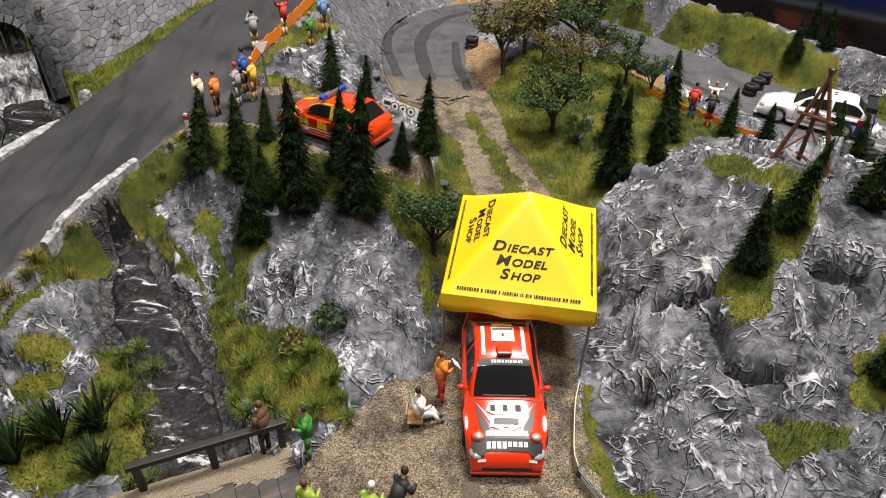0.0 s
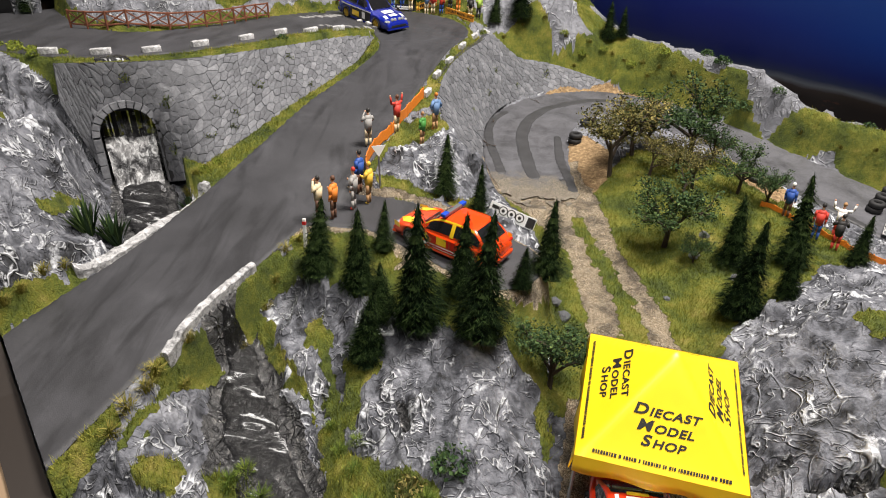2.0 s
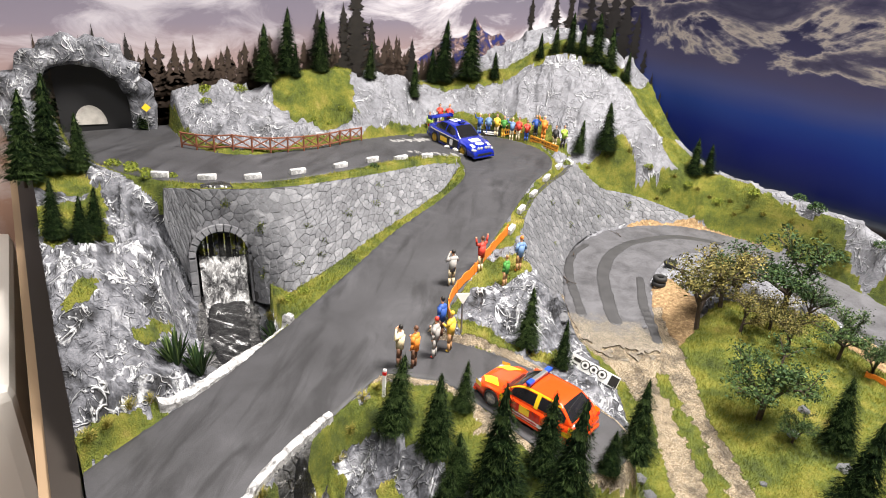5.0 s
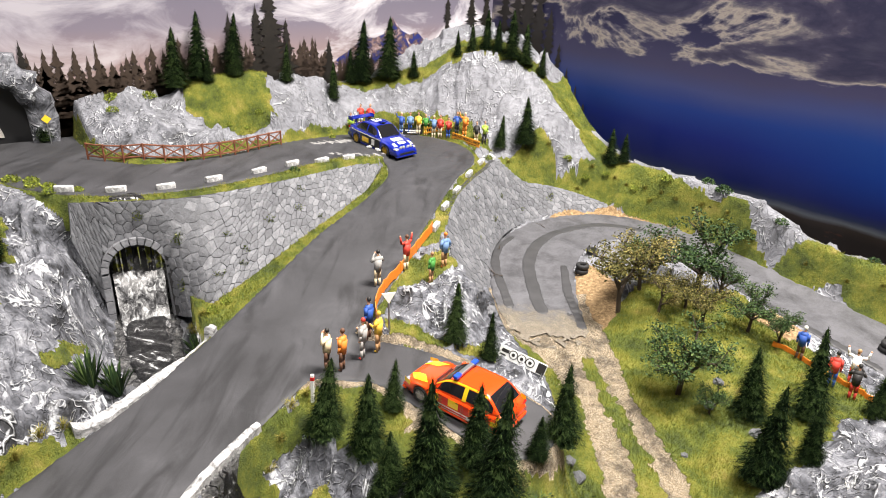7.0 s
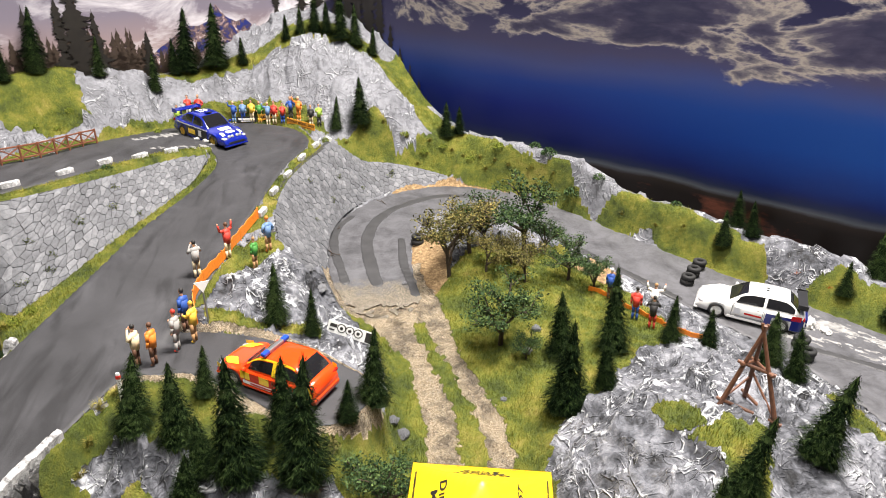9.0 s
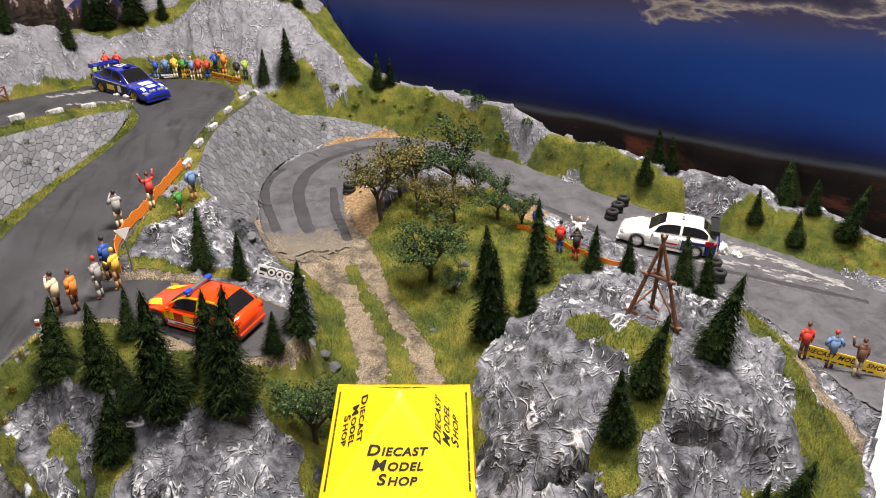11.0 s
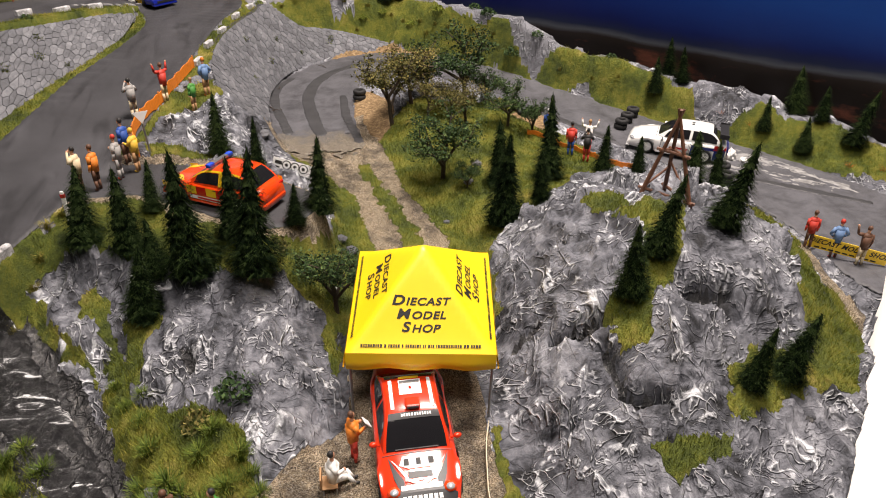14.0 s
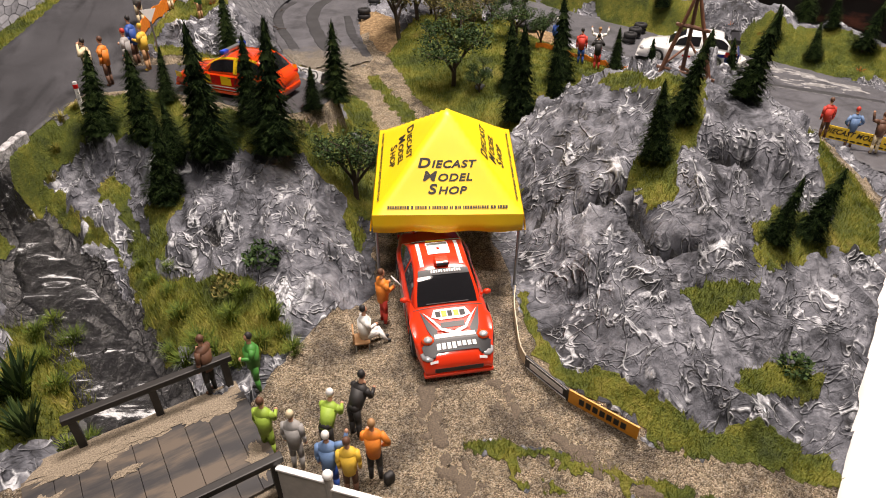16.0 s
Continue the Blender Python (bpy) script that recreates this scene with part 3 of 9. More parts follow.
def zones(x, y):
    """Masks of the ground cover: grass, gravel, sand, wet bed."""
    jx, jy = x + 0.010 * (fbm(x, y, 60, 3) - 0.5), y + 0.010 * (fbm(x + 3, y + 8, 60, 3) - 0.5)
    gx, gy = jx + 0.0075 * (fbm(x + 6, y, 170, 3) - 0.5), jy + 0.0075 * (fbm(x, y + 4, 170, 3) - 0.5)
    grass = np.zeros(x.shape, bool)
    for p in GRASS_ZONES:
        grass |= within(gx, gy, p)
    d, _, s = along(LINES["track"], jx, jy)
    ruts = within(gx + 0.006 * (fbm(x, y, 300, 3) - 0.5), gy, GRAVEL_TRACK)
    up = along(LINES["upper"], jx, jy)[0]
    low = along(LINES["lower"], jx, jy)[0]
    grass |= (up > 0) & (up < 0.007) & (y > 0.47)
    grass |= (s > 0.2) & (d < 0.02) & ~ruts & (y < 0.66) & (low > 0.0)
    gravel = within(jx, jy, FORECOURT) | within(jx, jy, PAD) | ruts | ((low < 0.010) & (y < 0.70) & (x < 0.1) & (y > 0.585 + 0.05 * (fbm(x, y, 70, 3) - 0.5)))
    gravel |= within(jx, jy, SAND_EAST)
    gravel |= (along(LINES["spur"], jx, jy)[0] < 0.008) & (along(LINES["spur"], jx, jy)[0] > 0)
    gravel &= ~((within(jx, jy, CENTRE_STRIP) | within(jx, jy, FOOT)) & (fbm(x, y, 75, 4) > 0.47))
    sand = within(jx, jy, SAND_RIM) | within(jx, jy, SAND_TIP) | within(jx, jy, SAND_FAR)
    bed_and_cleft_shade = (along(LINES["stream"], jx, jy)[0] < 0.010) | (along(LINES["gorge"], jx, jy)[0] < 0.006)
    u, v = (x + y) * ROOT, (y - x) * ROOT
    grass |= (up > 0) & (up < 0.011) & (y < 0.47) & (fbm(x, y, 50, 3) > 0.44)
    grass |= (u > 0.755) & (v < 0.78) & (fbm(x, y, 18, 3) > 0.36)
    grass |= (up > 0) & (up < 0.019) & (x > -0.15) & (y > 0.66) & (y < 0.93)
    bare = 0.800 + 0.016 * (fbm(x, y, 45, 3) - 0.5) - 0.010 * np.exp(-((v - 0.385) / 0.022) ** 2) - 0.042 * np.exp(-((v - 0.130) / 0.036) ** 2) - 0.012 * np.exp(-((v - 0.045) / 0.02) ** 2)
    grass &= ~((u > bare) & (v < 0.70))
    grass &= ~gravel & ~sand
    return grass, gravel, sand, bed_and_cleft_shade


def roads_at(x, y):
    return np.minimum(along(LINES["upper"], x, y)[0], np.minimum(along(LINES["lower"], x, y)[0], along(LINES["spur"], x, y)[0]))


# deep clefts in the rock, shade painted inside: x, y, half length, half breadth, turn, depth
CLEFTS = [(0.149, 0.276, 0.021, 0.0060, -8, 0.019), (0.226, 0.277, 0.019, 0.0070, 15, 0.017), (0.165, 0.220, 0.015, 0.0075, -35, 0.022), (0.121, 0.297, 0.012, 0.005, 10, 0.013),
          (0.278, 0.273, 0.013, 0.0050, 30, 0.011), (0.262, 0.215, 0.012, 0.0050, -20, 0.010), (0.156, 0.246, 0.0040, 0.022, 4, 0.013), (-0.095, 0.312, 0.004, 0.014, 25, 0.010), (-0.437, 0.47, 0.004, 0.016, 20, 0.010),
          (-0.222, 0.366, 0.010, 0.007, 30, 0.016)]


def fields(x, y):
    """Graded height, finished surface, ground cover and fold ridges in one pass."""
    z = height(x, y)
    cover = zones(x, y)
    grass, gravel, sand, bed_and_cleft_shade = cover
    r = roads_at(x, y)
    lift, ridge = folds(x, y)
    calm = smooth(r / 0.02) * smooth(along(LINES["track"], x, y)[0] / 0.025)
    soft = np.where(grass, 0.25, np.where(gravel | sand, 0.05, np.where(bed_and_cleft_shade, 0.18, 1.0)))
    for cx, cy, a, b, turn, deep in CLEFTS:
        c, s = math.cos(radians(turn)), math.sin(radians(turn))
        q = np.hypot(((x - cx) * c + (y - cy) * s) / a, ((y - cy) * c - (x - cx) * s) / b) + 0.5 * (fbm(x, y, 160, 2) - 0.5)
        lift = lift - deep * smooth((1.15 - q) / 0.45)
        # cleft insides take the stream bed's dark colour as painted shade
        bed_and_cleft_shade |= q < 0.85
    lift = lift * (1 - 0.62 * smooth(((x + y) * ROOT - 0.755) / 0.025) * ((y - x) * ROOT < 0.74))
    top = np.where(r < 0, z - 0.0022, z + lift * calm * soft + np.where(grass & (r > 0.004), 0.0008, 0))
    return z, top, r, cover, ridge


STEP = 0.0018
NU, NV = int((U1 - U0) / STEP), int((V1 - V0) / STEP)
GU, GV = np.meshgrid(np.linspace(U0, U1, NU), np.linspace(V0, V1, NV), indexing="ij")
GX, GY = (GU - GV) * ROOT, (GU + GV) * ROOT
G_HEIGHT, G_TOP, G_ROAD, G_COVER, G_RIDGE = fields(GX, GY)

# masonry walls: top and foot lines in plan, with heights of the foot
WEST_TOP = [(-0.458, 0.570, 0.289), (-0.445, 0.574, 0.289), (-0.425, 0.582, 0.2885), (-0.398, 0.595, 0.2875), (-0.368, 0.616, 0.2855), (-0.346, 0.640, 0.284), (-0.327, 0.672, 0.281), (-0.308, 0.705, 0.278), (-0.278, 0.764, 0.273), (-0.250, 0.815, 0.269), (-0.226, 0.842, 0.2645)]
WEST_FOOT = [(-0.455, 0.560, 0.256), (-0.443, 0.562, 0.215), (-0.425, 0.566, 0.172), (-0.384, 0.583, 0.171), (-0.345, 0.556, 0.188), (-0.318, 0.545, 0.2065), (-0.300, 0.583, 0.216), (-0.278, 0.638, 0.227), (-0.249, 0.709, 0.2395), (-0.226, 0.775, 0.250), (-0.221, 0.833, 0.261)]
EAST_TOP = [(-0.108, 0.645, 0.233), (-0.117, 0.685, 0.239), (-0.120, 0.735, 0.245), (-0.114, 0.790, 0.250), (-0.101, 0.838, 0.2535), (-0.086, 0.880, 0.2555), (-0.071, 0.921, 0.2565), (-0.034, 0.945, 0.2235), (0.0085, 0.962, 0.213), (0.052, 0.970, 0.2015), (0.095, 0.966, 0.190)]
EAST_FOOT = [(-0.078, 0.632, 0.190), (-0.068, 0.69, 0.176), (-0.0695, 0.735, 0.178), (-0.068, 0.78, 0.180), (-0.058, 0.825, 0.181), (-0.043, 0.86, 0.182), (-0.022, 0.89, 0.182), (0.005, 0.916, 0.182), (0.035, 0.936, 0.182), (0.065, 0.948, 0.182), (0.10, 0.956, 0.182)]


def sink(top, foot):
    """Lowers the ground behind a masonry wall to just below its foot."""
    inside = within(GX, GY, [p[:2] for p in top] + [p[:2] for p in foot[::-1]])
    line = spline([(*p, 0) for p in foot], 8)
    px, py = GX[inside], GY[inside]
    k = np.argmin((px[:, None] - line[None, :, 0]) ** 2 + (py[:, None] - line[None, :, 1]) ** 2, 1)
    G_TOP[inside] = np.minimum(G_TOP[inside], line[k, 2] - 0.006)
    for cover in G_COVER[:3]:
        cover[inside] = False


def verge(edge, middle):
    """Grass strip at road level between a road and the edge of a wall."""
    d, z, _ = along(LINES["upper"], GX, GY)
    strip = within(GX, GY, [p[:2] for p in edge] + middle) & (d > 0)
    G_TOP[strip] = z[strip] - 0.0004
    G_HEIGHT[strip] = z[strip] - 0.0004
    G_COVER[0][strip] = True
    for cover in G_COVER[1:]:
        cover[strip] = False


sink(WEST_TOP, WEST_FOOT)
verge(WEST_TOP, [(-0.205, 0.935), (-0.262, 0.91), (-0.318, 0.835), (-0.362, 0.735), (-0.412, 0.665), (-0.48, 0.64)])
verge(WEST_FOOT[4:], [(-0.148, 0.83), (-0.165, 0.75), (-0.198, 0.655), (-0.218, 0.575), (-0.245, 0.49), (-0.30, 0.50)])
sink(EAST_TOP, EAST_FOOT)


def meet(edge, reach):
    """Brings the ground outside a wall up or down to the wall's upper edge."""
    line = spline([(*p, 0) for p in edge], 8)
    x0, x1, y0, y1 = line[:, 0].min() - reach, line[:, 0].max() + reach, line[:, 1].min() - reach, line[:, 1].max() + reach
    near = (GX > x0) & (GX < x1) & (GY > y0) & (GY < y1) & (G_ROAD > 0.001) & ~within(GX, GY, [p[:2] for p in EAST_TOP] + [p[:2] for p in EAST_FOOT[::-1]])
    px, py = GX[near], GY[near]
    d2 = (px[:, None] - line[None, :, 0]) ** 2 + (py[:, None] - line[None, :, 1]) ** 2
    k = np.argmin(d2, 1)
    f = 1 - smooth(np.sqrt(d2[np.arange(len(k)), k]) / reach)
    for grid in (G_TOP, G_HEIGHT):
        grid[near] += (line[k, 2] - grid[near]) * f


meet(EAST_TOP, 0.022)


def lookup(grid, x, y):
    """Reads a field between the points of the ground grid."""
    x, y = np.asarray(x, float), np.asarray(y, float)
    i = np.clip(((x + y) * ROOT - U0) / (U1 - U0) * (NU - 1), 0, NU - 1.001)
    j = np.clip(((y - x) * ROOT - V0) / (V1 - V0) * (NV - 1), 0, NV - 1.001)
    a, b = i.astype(int), j.astype(int)
    p, q = i - a, j - b
    return (grid[a, b] * (1 - p) + grid[a + 1, b] * p) * (1 - q) + (grid[a, b + 1] * (1 - p) + grid[a + 1, b + 1] * p) * q


def ground_at(x, y):
    return float(lookup(G_HEIGHT, x, y)) + 0.0008 if float(lookup(G_ROAD, x, y)) < 0 else float(lookup(G_TOP, x, y))


def link_mesh(name, verts, faces, mat=None, smooth_shade=True):
    me = bpy.data.meshes.new(name)
    me.from_pydata(verts, [], faces)
    me.update()
    if smooth_shade:
        me.polygons.foreach_set("use_smooth", [True] * len(me.polygons))
    if mat:
        me.materials.append(mat)
    return new(name, me)


def build_ground():
    nu, nv, x, y, z = NU, NV, GX, GY, G_TOP
    verts = np.c_[x.ravel(), y.ravel(), z.ravel()].tolist()
    idx = np.arange(nu * nv).reshape(nu, nv)
    faces = np.c_[idx[:-1, :-1].ravel(), idx[1:, :-1].ravel(), idx[1:, 1:].ravel(), idx[:-1, 1:].ravel()].tolist()
    loop = np.r_[idx[:, 0], idx[-1, 1:], idx[-2::-1, -1], idx[0, -2:0:-1]]
    start = len(verts)
    verts += [(verts[i][0], verts[i][1], -0.0185) for i in loop]
    n = len(loop)
    faces += [(int(loop[k]), start + k, start + (k + 1) % n, int(loop[(k + 1) % n])) for k in range(n)]
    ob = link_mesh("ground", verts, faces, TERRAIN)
    for name, values in zip(("grass", "gravel", "sand", "bed_and_cleft_shade", "ridge"), (*G_COVER, G_RIDGE)):
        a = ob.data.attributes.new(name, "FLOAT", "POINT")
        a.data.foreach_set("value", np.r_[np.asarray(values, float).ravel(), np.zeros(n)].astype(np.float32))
    return tagged(ob, "sculpted plaster model landscape with grey rock and grass", "ground", kind="structure")


def sheet(name, inside, lift, mat, label, category="road", step=0.003, near=None):
    """A thin surface laid on the ground where inside() is negative, with its rim drawn to the edge. near: plan points that bound it."""
    u0, u1, v0, v1 = U0, U1, V0, V1
    if near is not None:
        q = np.array([p[:2] for p in near])
        uu, vv = (q[:, 0] + q[:, 1]) * ROOT, (q[:, 1] - q[:, 0]) * ROOT
        u0, u1, v0, v1 = max(U0, uu.min() - 0.03), min(U1, uu.max() + 0.03), max(V0, vv.min() - 0.03), min(V1, vv.max() + 0.03)
    nu, nv = int((u1 - u0) / step), int((v1 - v0) / step)
    u, v = np.meshgrid(np.linspace(u0 + 0.0005, u1 - 0.0005, nu), np.linspace(v0 + 0.0005, v1 - 0.0005, nv), indexing="ij")
    x, y = (u - v) * ROOT, (u + v) * ROOT
    s = inside(x, y)
    keep = (s[:-1, :-1] < 0) | (s[1:, :-1] < 0) | (s[1:, 1:] < 0) | (s[:-1, 1:] < 0)
    used = np.zeros(s.shape, bool)
    for a, b in ((slice(None, -1), slice(None, -1)), (slice(1, None), slice(None, -1)), (slice(1, None), slice(1, None)), (slice(None, -1), slice(1, None))):
        used[a, b] |= keep
    xs, ys, ss = x[used], y[used], s[used]
    gx, gy = (inside(xs + 1e-4, ys) - ss) / 1e-4, (inside(xs, ys + 1e-4) - ss) / 1e-4
    g = np.maximum(gx * gx + gy * gy, 0.2)
    out = np.where(ss > 0, np.minimum(ss, step * 1.5), 0)
    xs, ys = xs - out * gx / g, ys - out * gy / g
    edge = (xs + ys) * ROOT, (ys - xs) * ROOT
    eu, ev = np.clip(edge[0], U0, U1), np.clip(edge[1], V0, V1)
    xs, ys = (eu - ev) * ROOT, (eu + ev) * ROOT
    zs = lookup(G_HEIGHT, xs, ys) + lift - np.where(ss > 0, lift * 0.5 + 0.0008, 0)
    idx = np.full(s.shape, -1)
    idx[used] = np.arange(used.sum())
    faces = np.stack([idx[:-1, :-1][keep], idx[1:, :-1][keep], idx[1:, 1:][keep], idx[:-1, 1:][keep]], 1).tolist()
    return tagged(link_mesh(name, np.c_[xs, ys, zs].tolist(), faces, mat), label, category, kind="structure")


def water_material():
    m, n, l, p = material("stream_resin")
    co = n.new("ShaderNodeTexCoord").outputs["Object"]
    f = ramp(n, ((0.50, (0.008, 0.008, 0.009)), (0.585, (0.030, 0.030, 0.032)), (0.63, (0.45, 0.46, 0.47)), (0.72, (0.8, 0.81, 0.82))))
    mp = n.new("ShaderNodeMapping")
    mp.inputs["Rotation"].default_value, mp.inputs["Scale"].default_value = (0, 0, radians(62)), (0.55, 1.7, 1.0)
    l.new(co, mp.inputs["Vector"])
    l.new(noise_node(n, l, mp.outputs[0], 75, 9, 0.72, 0.7), f.inputs[0])
    l.new(f.outputs[0], p.inputs["Base Color"])
    p.inputs["Roughness"].default_value = 0.30
    p.inputs["Specular IOR Level"].default_value = 0.3
    b = n.new("ShaderNodeBump")
    b.inputs["Strength"].default_value, b.inputs["Distance"].default_value = 0.9, 0.002
    l.new(noise_node(n, l, co, 170, 6, 0.65, 1.0), b.inputs["Height"])
    l.new(b.outputs["Normal"], p.inputs["Normal"])
    return m


def froth_material():
    m, n, l, p = material("white_water_resin")
    co = n.new("ShaderNodeTexCoord").outputs["Object"]
    mp = n.new("ShaderNodeMapping")
    mp.inputs["Scale"].default_value = (1.3, 0.9, 0.8)
    l.new(co, mp.inputs["Vector"])
    f = ramp(n, ((0.43, (0.020, 0.020, 0.022)), (0.50, (0.09, 0.09, 0.095)), (0.57, (0.25, 0.255, 0.26)), (0.69, (0.56, 0.57, 0.58))))
    l.new(noise_node(n, l, mp.outputs[0], 130, 8, 0.7, 1.5), f.inputs[0])
    l.new(f.outputs[0], p.inputs["Base Color"])
    p.inputs["Roughness"].default_value = 0.3
    return m


build_ground()
sheet("road_upper", lambda x, y: np.minimum(along(LINES["upper"], x, y)[0], along(LINES["spur"], x, y)[0]), 0.0006, ASPHALT, "dark grey asphalt mountain road with tyre marks")
sheet("road_lower", lambda x, y: np.maximum(along(LINES["lower"], x, y)[0] + 0.006 * (fbm(x, y, 90, 3) - 0.5), np.where(x < 0.15, 0.616 + 0.07 * (fbm(x, y, 110, 5) - 0.5) - y, -1.0)), 0.0006, ASPHALT_WORN, "worn pale grey asphalt hairpin road")
WATER = water_material()
sheet("stream_water", lambda x, y: along(LINES["stream"], x, y)[0] + 0.002 + 0.008 * (fbm(x, y, 80, 3) - 0.5), 0.0022, WATER, "dark glossy stream with white water streaks", "water", 0.0025, STREAM)
sheet("gorge_water", lambda x, y: along(LINES["gorge"], x, y)[0] + 0.004 + 0.006 * (fbm(x, y, 80, 3) - 0.5), 0.0022, WATER, "dark glossy stream in a rock gorge", "water", 0.0025, GORGE)


# ---- helpers for things ----
def part(name, bm, mat, parent=None, label="", shade=False):
    """Links a bmesh as one mesh object, under a thing or a part."""
    me = bpy.data.meshes.new(name)
    bm.normal_update()
    bm.to_mesh(me)
    bm.free()
    for m in (mat if isinstance(mat, (list, tuple)) else [mat]):
        me.materials.append(m)
    if shade:
        me.polygons.foreach_set("use_smooth", [True] * len(me.polygons))
    ob = new(name, me)
    if parent is not None:
        ob.parent = parent
    if label:
        ob["label"] = label
    return ob


def empty(name, m, label, category, group="", kind=""):
    ob = new(name)
    ob.empty_display_size = 0.01
    ob.matrix_world = m
    return tagged(ob, label, category, group, kind)


def add_box(bm, size, m=None, bevel=0.0, mat=0):
    g = bmesh.ops.create_cube(bm, size=1)
    for v in g["verts"]:
        v.co = (v.co.x * size[0], v.co.y * size[1], v.co.z * size[2])
    faces = {f for v in g["verts"] for f in v.link_faces}
    if bevel:
        r = bmesh.ops.bevel(bm, geom=list({e for v in g["verts"] for e in v.link_edges}), offset=bevel, segments=2, affect="EDGES", profile=0.6)
        faces = set(r["faces"]) | {f for f in faces if f.is_valid}
        for f in list(faces):
            for v in f.verts:
                faces |= set(v.link_faces)
    for f in faces:
        f.material_index = mat
    if m is not None:
        bmesh.ops.transform(bm, matrix=m, verts=list({v for f in faces for v in f.verts}))
    return bm


def add_tube(bm, a, b, r0, r1, sides=8, mat=0, caps=True):
    a, b = Vector(a), Vector(b)
    q = (b - a).to_track_quat("Z", "Y").to_matrix()
    rings = []
    for c, r in ((a, r0), (b, r1)):
        rings.append([bm.verts.new(c + q @ Vector((r * math.cos(k * math.tau / sides), r * math.sin(k * math.tau / sides), 0))) for k in range(sides)])
    for k in range(sides):
        f = bm.faces.new((rings[0][k], rings[0][(k + 1) % sides], rings[1][(k + 1) % sides], rings[1][k]))
        f.material_index = mat
    if caps:
        for ring in (rings[0][::-1], rings[1]):
            bm.faces.new(ring).material_index = mat
    return bm


def add_ball(bm, c, r, mat=0, squash=(1, 1, 1), seg=10, rings=7):
    g = bmesh.ops.create_uvsphere(bm, u_segments=seg, v_segments=rings, radius=1)
    for v in g["verts"]:
        v.co = Vector((v.co.x * r * squash[0], v.co.y * r * squash[1], v.co.z * r * squash[2])) + Vector(c)
    for f in {f for v in g["verts"] for f in v.link_faces}:
        f.material_index = mat
        f.smooth = True
    return bm


def box_object(name, x0, x1, y0, y1, z0, z1, mat, m=None, bevel=0.0):
    bm = add_box(bmesh.new(), (x1 - x0, y1 - y0, z1 - z0), Matrix.Translation(((x0 + x1) / 2, (y0 + y1) / 2, (z0 + z1) / 2)), bevel)
    ob = part(name, bm, mat)
    if m is not None:
        ob.matrix_world = m
    return ob


def text_mesh(words, size, mat, name, parent, m, depth=0.0002, shear=0.0, wide=1.0, bold=0.02):
    c = bpy.data.curves.new(name, "FONT")
    c.body, c.size, c.align_x, c.align_y, c.extrude, c.shear, c.offset = words, size, "CENTER", "CENTER", depth, shear, size * bold
    c.space_character = 1.1
    o = bpy.data.objects.new(name, c)
    scene.collection.objects.link(o)
    me = bpy.data.meshes.new_from_object(o.evaluated_get(bpy.context.evaluated_depsgraph_get()))
    bpy.data.objects.remove(o)
    bpy.data.curves.remove(c)
    for v in me.vertices:
        v.co.x *= wide
    me.materials.clear()
    me.materials.append(mat)
    ob = new(name, me)
    ob.parent = parent
    ob.matrix_local = m
    return ob


BLACK = simple("black_plastic", (0.018, 0.018, 0.02), 0.45)
WHITE = simple("white_paint", (0.78, 0.78, 0.77), 0.4, var=0.03)
TAN = simple("tan_laminate", (0.24, 0.165, 0.10), 0.5, var=0.06, size=20)
YELLOW_CLOTH = simple("yellow_cloth", (0.92, 0.62, 0.012), 0.42, var=0.05, size=60, bump=0.1)
INK = simple("black_ink", (0.015, 0.013, 0.012), 0.6)
STEEL = simple("grey_steel", (0.32, 0.33, 0.34), 0.35, 0.8)


